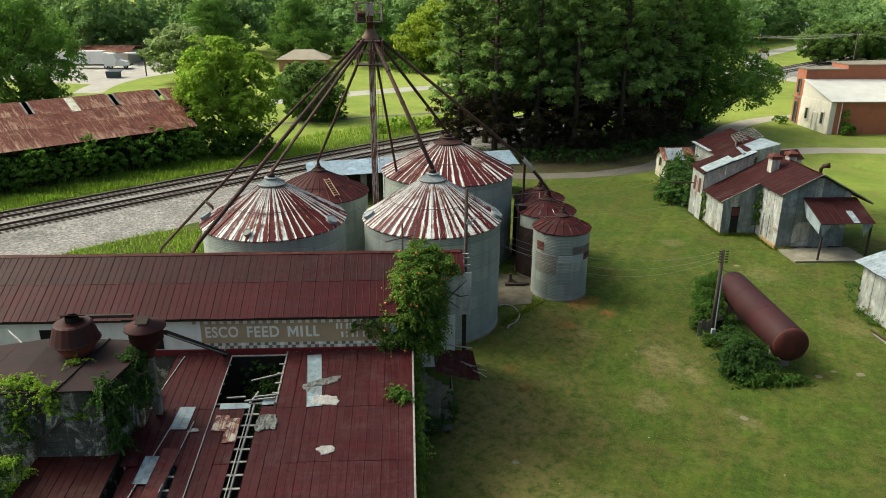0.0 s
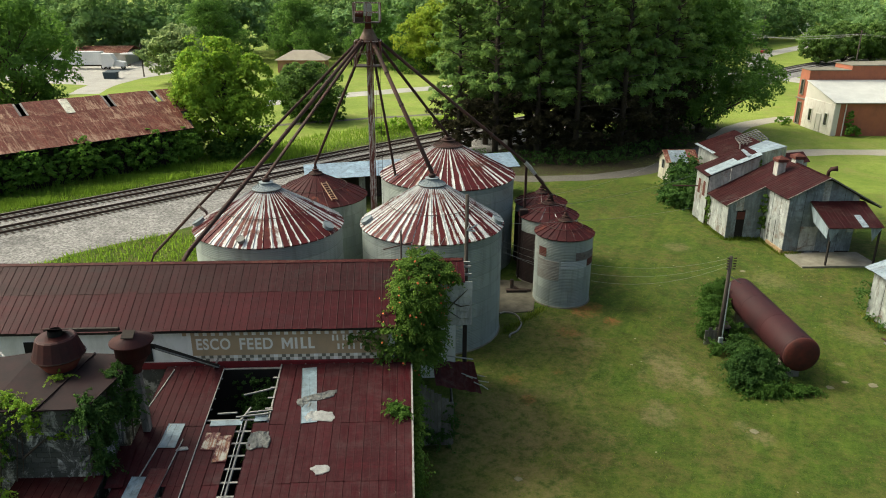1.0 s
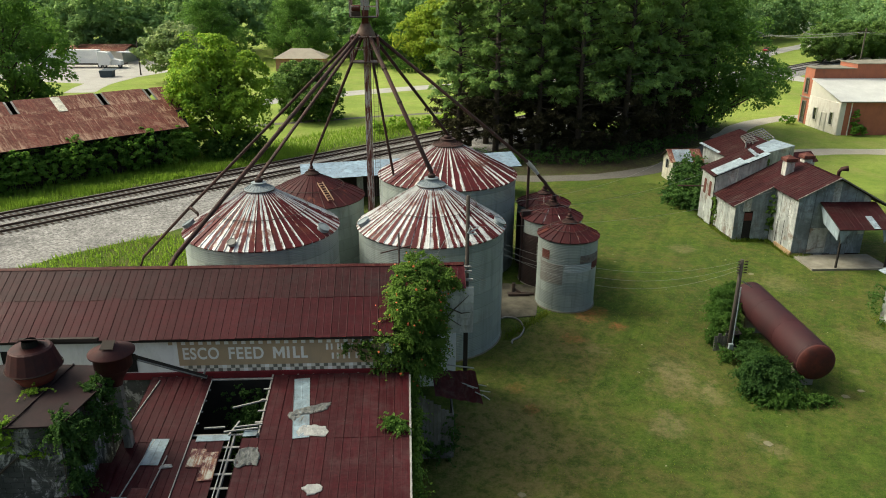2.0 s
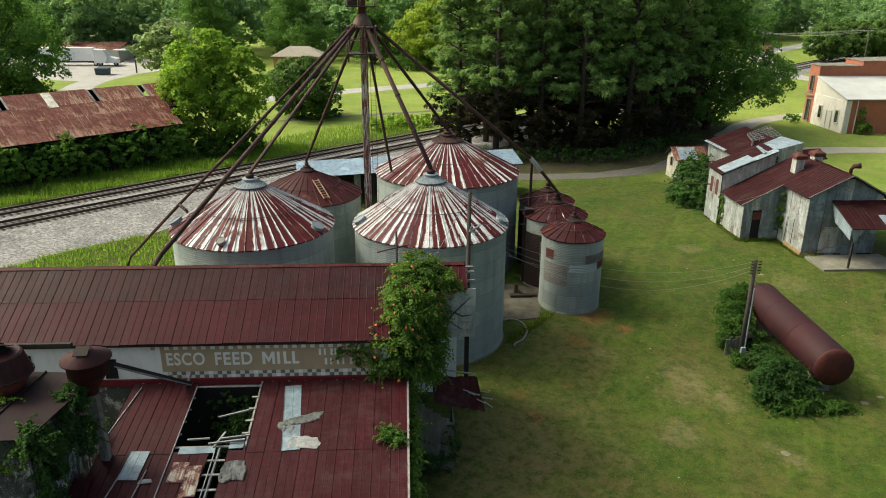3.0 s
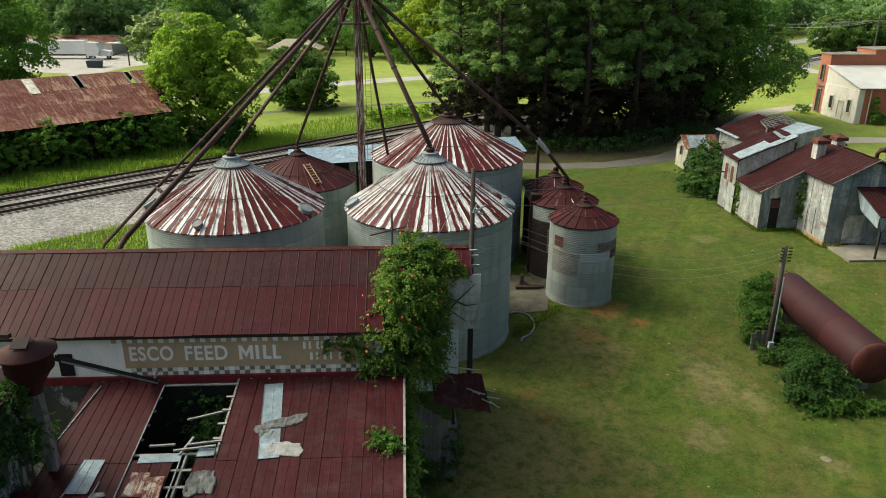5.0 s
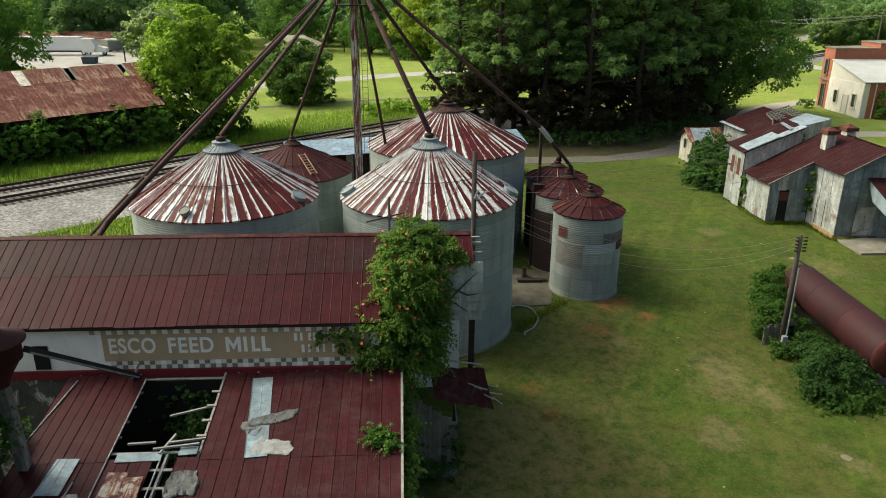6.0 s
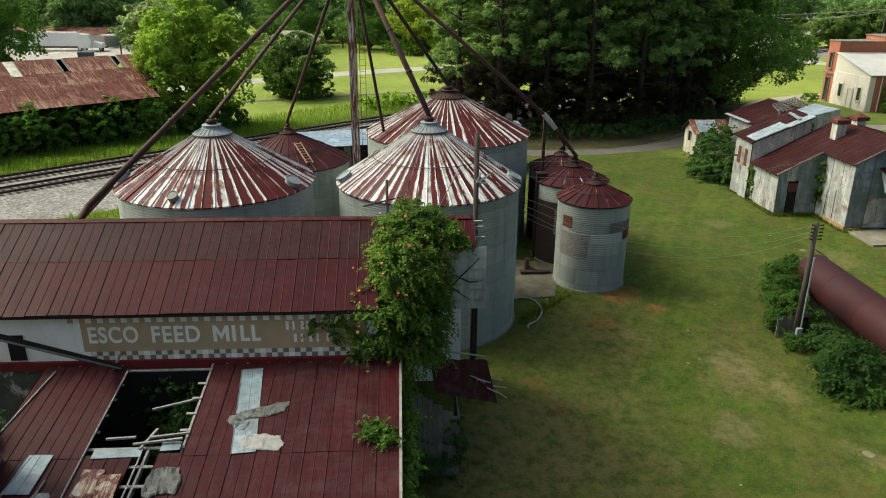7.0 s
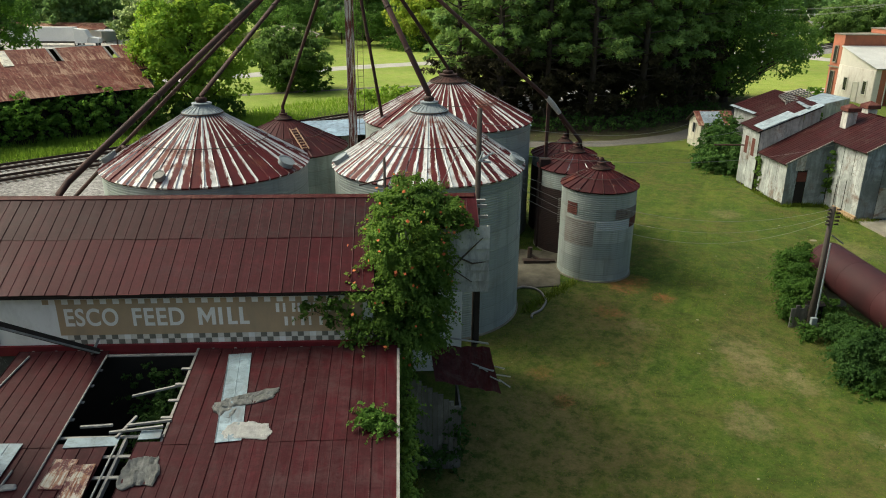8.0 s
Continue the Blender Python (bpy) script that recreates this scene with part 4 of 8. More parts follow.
for x, z, w in ((-4.66, 5.87, 0.26), (-4.22, 5.87, 0.22), (-3.80, 5.87, 0.22), (-3.38, 5.87, 0.22), (-4.45, 5.46, 0.27), (-4.0, 5.46, 0.28), (-3.5, 5.46, 0.28)):
    for x0, x1 in ((x, x + 0.09), (x + w - 0.07, x + w)):
        bm = slab(bmesh.new(), [(x0, SY - 0.004, z), (x1, SY - 0.004, z), (x1, SY - 0.004, z + 0.27), (x0, SY - 0.004, z + 0.27)], 0.005)
        part("faded_mark", bm, M_LETTER, mill_front, "faded white painted bar")

# ---- lower building in front, with its broken roof ----
lean = thing("broken_shed", (-6.5, -18, 0), "low building with collapsing red tin roof", "shed")
LZ, LS = 4.93, 0.15          # roof height at the mill wall, fall per metre
LY0 = -12.75


def lz(y):
    return LZ + (y - LY0) * LS


bm = bmesh.new()
box(bm, -15.5, -1.35, WALL_Y - 0.10, WALL_Y - 0.007, 4.72, 4.99)
part("flashing", bm, M_REDBOARD, lean, "red painted board along the wall")
bm = bmesh.new()
box(bm, -1.65, -1.45, -27.5, -12.55, 0, 3.4)
part("side_wall", bm, M_BLOCK, lean)
bm = bmesh.new()
box(bm, -15.4, -1.45, -27.7, -27.5, 0, 2.4)
part("front_wall", bm, M_BLOCK, lean)
bm = bmesh.new()
box(bm, -11.6, -11.4, -27.5, -19.2, 0, 2.6)
box(bm, -11.6, -11.4, -19.2, -12.55, 0, 4.0)
part("side_wall", bm, M_BLOCK, lean)
# floor and inner wall coloured black to paint the unlit inside below the hole
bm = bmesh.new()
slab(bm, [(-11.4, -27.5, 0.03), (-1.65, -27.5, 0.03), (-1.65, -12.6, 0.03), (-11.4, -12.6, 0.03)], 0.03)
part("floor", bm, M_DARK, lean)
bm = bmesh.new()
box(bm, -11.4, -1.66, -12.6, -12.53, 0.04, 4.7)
part("inner_wall", bm, M_DARK, lean, "inner wall coloured black for the dark inside")
# rafters and battens, seen through the gaps
RAF = bmesh.new()
beam(RAF, (0, 0, 0), (0, -14.9, -14.9 * LS), 0.06, 0.14)
RAFTER = mesh_from(RAF, "rafter")
RAFTER.materials.append(M_TIMBER)
for i in range(17):
    x = -11.2 + i * 0.6
    if i in (4, 6):
        continue
    if i == 5:
        part("rafter", beam(bmesh.new(), (-7.62, -16.0, lz(-16.0) - 0.08), (-7.7, -27.4, lz(-27.4) - 0.08), 0.06, 0.14), M_TIMBER, lean)
        continue
    part("rafter", RAFTER, None, lean, m=pose(-6.80 if i == 7 else x, LY0 + 0.2, LZ - 0.08))
for j in range(24):
    y = LY0 - 0.1 - j * 0.62
    bm = bmesh.new()
    x0, x1 = (-11.5, -9.05) if 0 < j < 5 else (-11.5, -1.5)
    if 0 < j < 5:
        beam(bm, (-7.02, y, lz(y) - 0.03), (-1.5, y, lz(y) - 0.03), 0.09, 0.03)
    beam(bm, (x0, y, lz(y) - 0.03), (x1, y, lz(y) - 0.03), 0.09, 0.03)
    part("batten", bm, M_TIMBER, lean)
bm = bmesh.new()
slab(bm, [(-11.4, -12.9, lz(-12.9) - 0.2), (-11.4, -12.9, lz(-12.9) - 0.19), (-11.39, -12.9, lz(-12.9) - 0.19)], 0.01)
lean_roof = part("roof_frame", bm, M_TIMBER, lean)
lup = Vector((0, 1, LS)).normalized()
cl = [math.hypot(1, LS) * v for v in (3.0, 2.9, 2.9, 3.5)]       # courses from the top
ytops = [LY0, LY0 - 3.5, LY0 - 6.4, LY0 - 9.3, LY0 - 12.3]
open_at = {0: {4, 5, 6, 7}, 1: {6}, 2: {6, 2}, 3: {6}}
for ci in range(4):
    y1, y0 = ytops[ci], ytops[ci + 1]
    skip = {(0, i) for i in open_at[ci]}
    lay_sheets(lean_roof, (-11.5, y0 - 0.05, lz(y0 - 0.05) + 0.012 * (3 - ci)), (1, 0, 0), lup, 10.15, ((y1 - y0) * math.hypot(1, LS),), (M_RED_SHED,), w=0.615, skip=skip, rnd=random.Random(40 + ci))

# ---- grain bins ----
WEDGES = 52


def grain_bin(x, y, r, ze, za, wall_mat, roof_mat, label, cap_r=0.55, n=WEDGES, hatches=(), turn=0.0, cap_mat=None, ladder=None, patches=(), rusted=None):
    b = thing("grain_bin", (0, 0, 0), label, "grain bin", "grain bins")
    prof, z = [], 0.0
    while z < ze:
        prof.append((r + 0.013 * (0, 1, 0, -1)[len(prof) % 4], z))
        z += 0.0255
    prof.append((r, ze))
    part("wall", lathe(bmesh.new(), prof, 72), wall_mat, b, smooth=True)
    low = rise(x, y) if abs(x) < 11 and y < 9 else 0.0
    part("base_ring", lathe(bmesh.new(), [(r + 0.02, low - 0.1), (r + 0.09, low - 0.1), (r + 0.07, low + 0.06), (r + 0.02, low + 0.07)], 56), M_CONCRETE, b)
    slope = (za - ze) / (r - cap_r)
    ro = r + 0.12
    half = math.pi / n
    bm = bmesh.new()
    rows = []
    for rr in (cap_r * 0.9, r * 0.5, ro):
        zz = ze + (r - rr) * slope
        row = []
        for k, lift in ((-1.0, 0.055), (-0.88, 0.0), (0.0, 0.0), (0.88, 0.0), (1.0, 0.055)):
            a = half * k
            row.append(bm.verts.new((rr * math.cos(a), rr * math.sin(a), zz + lift * min(1.0, rr / r + 0.25))))
        rows.append(row)
    for p, q in zip(rows, rows[1:]):
        for k in range(4):
            bm.faces.new((p[k], q[k], q[k + 1], p[k + 1]))
    lip = [bm.verts.new(v.co + Vector((-0.05, 0, -0.07))) for v in rows[-1]]
    for k in range(4):
        bm.faces.new((rows[-1][k], lip[k], lip[k + 1], rows[-1][k + 1]))
    me = mesh_from(bm, "roof_panel")
    me.materials.append(roof_mat)
    brown = me.copy()
    brown.materials[0] = M_BINROOF_RUST
    for i in range(n):
        gone = rusted and rusted[0] < 2 * math.pi * (i / n - 1) + turn < rusted[1]
        part("roof_panel", brown if gone else me, None, b, "rust-brown roof panel" if gone else "", m=Matrix.Rotation(2 * math.pi * i / n + turn, 4, 'Z'))
    zc = za
    cm = cap_mat or M_CAP
    zs = lambda rr: ze + (r - rr) * slope
    cap = part("cap", lathe(bmesh.new(), [(cap_r * 1.46, zs(cap_r * 1.46) + 0.02), (cap_r * 1.44, zs(cap_r * 1.44) + 0.09), (cap_r * 0.70, zc + 0.16), (cap_r * 0.66, zc + 0.24), (cap_r * 0.72, zc + 0.25), (cap_r * 0.72, zc + 0.29), (cap_r * 0.40, zc + 0.31), (0.02, zc + 0.32)], 32), cm, b)
    part("cap_ring", tube(bmesh.new(), [(cap_r * 1.46 * math.cos(q), cap_r * 1.46 * math.sin(q), zs(cap_r * 1.46) + 0.06) for q in (2 * math.pi * j / 36 for j in range(37))], 0.025, 6), M_STEEL_DARK, cap)
    for j in range(24):
        q = 2 * math.pi * j / 24
        part("cap_rib", beam(bmesh.new(), (cap_r * 1.4 * math.cos(q), cap_r * 1.4 * math.sin(q), zs(cap_r * 1.4) + 0.10), (cap_r * 0.74 * math.cos(q), cap_r * 0.74 * math.sin(q), zc + 0.165), 0.025), cm, cap)
    part("inlet", lathe(bmesh.new(), [(cap_r * 0.36, zc + 0.30), (cap_r * 0.38, zc + 0.36), (cap_r * 0.43, zc + 0.42), (cap_r * 0.33, zc + 0.50), (cap_r * 0.2, zc + 0.53)], 18), M_RUSTPIPE, b, "rusty spout inlet", True)
    rg = r * 0.62
    ring = [(rg * math.cos(a), rg * math.sin(a), ze + (r - rg) * slope + 0.075) for a in (2 * math.pi * k / 48 for k in range(49))]
    part("roof_ring", tube(bmesh.new(), ring, 0.018, 6), M_STEEL_DARK, b)
    for a, size, hm in hatches:
        u = Vector((math.cos(a), math.sin(a), 0))
        tilt = Matrix.Translation(u * (r - 0.30) + Vector((0, 0, ze + 0.30 * slope))) @ Matrix.Rotation(a, 4, 'Z') @ Matrix.Rotation(radians(30), 4, 'Y')
        collar = lathe(bmesh.new(), [(0.33, -0.3), (0.33, 0.16), (0.36, 0.17), (0.36, 0.21), (0.30, 0.21), (0.30, 0.17)], 24)
        tilt = tilt @ Matrix.Diagonal((size, size, 1, 1))
        collar.transform(tilt)
        hatch = part("hatch", collar, hm, b, "round roof hatch")
        lid = lathe(bmesh.new(), [(0.30, 0.165), (0.28, 0.19), (0.05, 0.20), (0.01, 0.20)], 24)
        lid.transform(tilt)
        part("lid", lid, hm, hatch, "weathered hatch lid")
    if ladder is not None:
        u = Vector((math.cos(ladder), math.sin(ladder), 0))
        v = Vector((-u.y, u.x, 0))
        at = [u * rr + Vector((0, 0, ze + (r - rr) * slope + 0.11)) for rr in (r * 0.88, r * 0.38)]
        bm = bmesh.new()
        for sd in (-0.2, 0.2):
            beam(bm, at[0] + v * sd, at[1] + v * sd, 0.06)
        for i in range(8):
            c = at[0].lerp(at[1], (i + 0.5) / 8)
            beam(bm, c - v * 0.2, c + v * 0.2, 0.05)
        part("roof_ladder", bm, M_LADDER, b, "pale rusty roof ladder")
    for a0, a1, z0, z1, pm in patches:
        bm = bmesh.new()
        steps, rows_ = 3 + int((a1 - a0) / 0.07), max(4, round((z1 - z0) / 0.0255))
        cols = []
        for q in range(steps):
            a = a0 + (a1 - a0) * q / (steps - 1)
            cols.append([bm.verts.new(((r + 0.03 + 0.011 * (0, 1, 0, -1)[k % 4]) * math.cos(a), (r + 0.03 + 0.011 * (0, 1, 0, -1)[k % 4]) * math.sin(a), z0 + (z1 - z0) * k / rows_)) for k in range(rows_ + 1)])
        for p, q in zip(cols, cols[1:]):
            for k in range(rows_):
                bm.faces.new((p[k], q[k], q[k + 1], p[k + 1]))
        part("wall_sheet", bm, pm, b, "dark red rusted sheet" if pm == M_RUSTPATCH else "")
    b.matrix_basis = pose(x, y, 0)
    return b


grain_bin(-9.13, -1.04, 4.0, 7.5, 9.55, M_BIN, M_BINROOF, "corrugated zinc grain bin with red and white striped cone roof", hatches=((math.pi + 0.15, 1.0, M_SHEET_BLUE), (-0.42, 0.9, M_CAP), (-1.78, 0.62, M_SHEET_STAIN)), turn=0.03, rusted=(-1.15, -0.55))
grain_bin(0.0, 0.15, 4.06, 7.16, 9.42, M_BIN, M_BINROOF, "corrugated zinc grain bin with striped cone roof beside vines", hatches=((math.pi + 0.2, 1.0, M_CAP), (-0.25, 1.0, M_CAP)))
grain_bin(1.57, 12.04, 4.87, 7.05, 9.2, M_BIN, M_BINROOF_NARROW, "broad zinc grain bin with striped red cone roof", cap_r=0.75, n=56, cap_mat=M_RUSTPIPE)
grain_bin(-8.29, 13.53, 3.7, 5.07, 6.7, M_BIN, M_BINROOF_RED, "dull grain bin with dark red cone roof", cap_r=0.35, n=28, cap_mat=M_RUSTPIPE, ladder=-1.05)
grain_bin(8.72, 3.99, 1.84, 5.12, 5.86, M_BIN, M_BINROOF_RED, "small patched grain bin with red roof", cap_r=0.3, n=20, cap_mat=M_RUSTPIPE,
          patches=((-2.75, -2.40, 3.8, 4.4, M_RUSTPATCH), (-1.35, -0.2, 3.70, 4.22, M_SHEET_BROWN), (-0.85, -0.2, 3.2, 3.68, M_RUSTPATCH), (-1.85, -0.87, 3.15, 3.66, M_SHEET_PALE), (-2.8, -1.9, 2.3, 3.6, M_SHEET_STAIN)))
grain_bin(8.40, 7.9, 2.02, 5.1, 5.84, M_BIN, M_BINROOF_RED, "small weathered grain bin with dark red roof", cap_r=0.3, n=20, cap_mat=M_RUSTPIPE, patches=((-3.6, -1.2, 0.4, 4.1, M_RUST_SHADED), (-2.2, -1.7, 2.3, 3.7, M_SHEET_STAIN)))
grain_bin(8.5, 11.4, 1.85, 5.0, 5.65, M_BIN, M_BINROOF_RED, "small grain bin with rust-dulled red roof", cap_r=0.3, n=20, cap_mat=M_RUSTPIPE, patches=((-3.6, -1.2, 0.4, 4.3, M_RUST_SHADED),))

# ---- bucket elevator and spouts ----
EX, EY = -3.66, 6.0
HEAD = Vector((EX, EY, 17.1))
el = thing("bucket_elevator", (EX, EY, 0), "tall rusty bucket elevator leg with work platform", "grain elevator")
bm = bmesh.new()
beam(bm, (EX - 0.02, EY, 0), (EX, EY, 17.6), 0.30, 0.30)
part("leg", bm, M_LEG, el, "rusty elevator casing")
bm = bmesh.new()
beam(bm, (EX + 0.21, EY, 0), (EX + 0.21, EY, 17.6), 0.08, 0.2)
part("return_leg", bm, M_LEG, el)
bm = bmesh.new()
lathe(bm, [(0.60, 16.72), (0.64, 16.82), (0.40, 17.2), (0.20, 17.62), (0.02, 17.63)], 18, (EX, EY))
part("distributor", bm, M_DISTRIBUTOR, el, "rusty conical spout distributor", True)
bm = bmesh.new()
tube(bm, [(EX, EY - 0.28, 18.8), (EX, EY + 0.28, 18.8)], 0.24, 18)
box(bm, EX - 0.238, EX + 0.238, EY - 0.27, EY + 0.27, 18.25, 18.8)
part("head", bm, M_FELT_PALE, el, "pale rounded elevator head")
part("head_throat", box(bmesh.new(), EX - 0.19, EX + 0.19, EY - 0.25, EY + 0.25, 17.5, 18.24), M_RUSTPATCH, el, "rusted throat below the head")
part("motor", tube(bmesh.new(), [(EX - 0.75, EY - 0.1, 18.35), (EX - 0.28, EY - 0.1, 18.35)], [0.17, 0.20], 12), M_RUSTPATCH, el, "rusty drive motor")
part("motor_base", box(bmesh.new(), EX - 0.8, EX - 0.25, EY - 0.25, EY + 0.1, 17.9, 18.16), M_STEEL_DARK, el)
for z0, h in ((15.35, 1.45), (17.9, 1.1)):
    bm = bmesh.new()
    box(bm, EX - 0.85, EX + 0.75, EY - 0.7, EY + 0.7, z0 - 0.06, z0)
    pf = part("platform", bm, M_STEEL_DARK, el, "steel grating platform")
    pts = [(EX - 0.82, EY - 0.67), (EX + 0.72, EY - 0.67), (EX + 0.72, EY + 0.67), (EX - 0.82, EY + 0.67)]
    for i in range(4):
        (xa, ya), (xb, yb) = pts[i], pts[(i + 1) % 4]
        part("post", beam(bmesh.new(), (xa, ya, z0), (xa, ya, z0 + h), 0.12), M_LEG, pf, "rust-streaked pale post")
        part("post", beam(bmesh.new(), ((xa + xb) / 2, (ya + yb) / 2, z0), ((xa + xb) / 2, (ya + yb) / 2, z0 + h), 0.07), M_LEG, pf)
        for zz in (z0 + h, z0 + h * 0.5):
            part("rail", beam(bmesh.new(), (xa, ya, zz), (xb, yb, zz), 0.06), M_LEG, pf)
bm = bmesh.new()
for sx in (0.38, 0.66):
    beam(bm, (EX + sx, EY - 0.1, 0.2), (EX + sx, EY - 0.1, 17.0), 0.022)
for i in range(56):
    beam(bm, (EX + 0.38, EY - 0.1, 0.5 + i * 0.29), (EX + 0.66, EY - 0.1, 0.5 + i * 0.29), 0.014)
part("ladder", bm, M_STEEL_DARK, el)


def spout(pts, r, label, mat=None):
    bm = bmesh.new()
    tube(bm, pts, r * 0.62, 12)
    t = solo("grain_spout", bm, mat or M_RUSTPIPE, label, "grain spout", "grain spouts", smooth=True)
    for a in (0.25, 0.5, 0.75):
        p, q = Vector(pts[0]), Vector(pts[1])
        d = (q - p).normalized()
        c = p.lerp(q, a)
        part("flange", tube(bmesh.new(), [c - d * 0.04, c + d * 0.04], r * 0.75, 12), M_STEEL_DARK, t)
    return t


spout([HEAD + Vector((-0.5, -0.2, -0.2)), (-14.35, 3.67, 7.05), (-17.2, 3.1, 4.2), (-17.45, 3.05, 3.6), (-17.45, 3.05, 0)], 0.14, "long rusty grain spout reaching past the bins")
spout([(-14.25, 3.6, 7.1), (-13.75, 3.2, 6.85), (-13.6, 3.0, 6.3), (-13.6, 3.0, 0)], 0.13, "short rusty branch of the long spout")
spout([HEAD + Vector((-0.4, -0.5, -0.25)), (-11.3, -8.7, 8.62), (-11.5, -9.0, 8.30), (-11.5, -9.0, 7.9)], 0.17, "long rusty grain spout down into the mill's ridge")
spout([HEAD + Vector((-0.3, -0.5, -0.3)), (-9.13, -1.04, 10.1), (-9.13, -1.04, 9.7)], 0.14, "rusty grain spout into a striped bin roof")
spout([HEAD + Vector((-0.2, 0.4, -0.3)), (-8.29, 13.53, 7.4), (-8.29, 13.53, 6.9)], 0.15, "dark grain spout into the red bin roof")
spout([HEAD + Vector((0.25, -0.5, -0.3)), (0.0, 0.15, 10.0), (0.0, 0.15, 9.6)], 0.20, "rusty grain spout into the central bin roof")
spout([HEAD + Vector((0.35, 0.4, -0.3)), (1.57, 12.04, 9.8), (1.57, 12.04, 9.4)], 0.16, "dark grain spout into the broad bin roof")
spout([HEAD + Vector((0.1, 0.5, -0.3)), (-2.2, 10.2, 7.0), (-2.2, 10.4, 0)], 0.14, "thin dark grain spout down beside the broad bin")
spout([HEAD + Vector((0.5, -0.1, -0.2)), (6.75, 8.0, 8.6), (8.6, 7.9, 6.35), (8.65, 7.9, 5.9)], 0.16, "long rusty grain spout to the small bins")
spout([(7.0, 8.1, 8.25), (8.6, 11.2, 6.4), (8.7, 11.4, 5.9)], 0.12, "short dark branch spout into a small bin")
solo("spout_joint", tube(bmesh.new(), [(6.62, 8.0, 8.72), (6.95, 7.99, 8.36), (7.35, 7.97, 7.88)], [0.13, 0.15, 0.12], 12), M_FELT_PALE, "pale patched joint of the long spout", "pipe joint")


# ---- plants ----
def leaves(name, c, size, material, rng, out=None, flat=0.5, long=1.6):
    """Folded diamond leaves at the rows of c; out: direction each one tends to face."""
    n = len(c)
    nrm = rng.normal(size=(n, 3))
    if out is not None:
        nrm = nrm * (1 - flat) + out * flat * 1.7
    nrm[:, 2] += 0.35
    nrm /= np.linalg.norm(nrm, axis=1)[:, None] + 1e-9
    t = np.cross(nrm, rng.normal(size=(n, 3)))
    t /= np.linalg.norm(t, axis=1)[:, None] + 1e-9
    s = np.cross(nrm, t)
    h = (size * rng.uniform(0.6, 1.35, n))[:, None]
    v = np.empty((n, 4, 3))
    v[:, 0] = c - t * h * long / 2
    v[:, 1] = c + s * h / 2 - nrm * h * 0.14
    v[:, 2] = c + t * h * long / 2 - nrm * h * 0.10
    v[:, 3] = c - s * h / 2 - nrm * h * 0.14
    me = bpy.data.meshes.new(name)
    me.vertices.add(n * 4)
    me.vertices.foreach_set("co", v.ravel())
    b = np.arange(n)[:, None] * 4
    idx = np.concatenate([b + np.array([0, 1, 2]), b + np.array([0, 2, 3])], 1).ravel()
    me.loops.add(n * 6)
    me.loops.foreach_set("vertex_index", idx.astype(np.int32))
    me.polygons.add(n * 2)
    me.polygons.foreach_set("loop_start", np.arange(0, n * 6, 3, dtype=np.int32))
    me.update(calc_edges=True)
    me.materials.append(material)
    return me


def caps(rng, subs, per):
    """Leaves as a cap over each (centre, radius, outward, weight): convex leafy clumps with shade between them."""
    pts, outs = [], []
    for c, r, d, k in subs:
        n = max(4, int(per * k))
        e = rng.normal(size=(n, 3)) + np.asarray(d) * 0.85 + np.array((0, 0, 0.45))
        e /= np.linalg.norm(e, axis=1)[:, None]
        q = r * rng.uniform(0.62, 1.08, n) * np.where(rng.uniform(0, 1, n) < 0.08, 1.25, 1.0)
        pts.append(np.asarray(c) + e * q[:, None] * np.array((1.0, 1.0, 0.72)))
        outs.append(e)
    return np.concatenate(pts), np.concatenate(outs)


def lobe_subs(rng, c, radii, count, size=(0.30, 0.52)):
    """Small clumps over the skin of one limb's lobe."""
    subs = []
    for _ in range(count):
        d = rng.normal(size=3) + np.array((0, 0, 0.25))
        d /= np.linalg.norm(d)
        subs.append((np.asarray(c) + d * np.asarray(radii) * rng.uniform(0.6, 0.95), float(np.mean(radii)) * rng.uniform(*size), d, 1.0))
    return subs


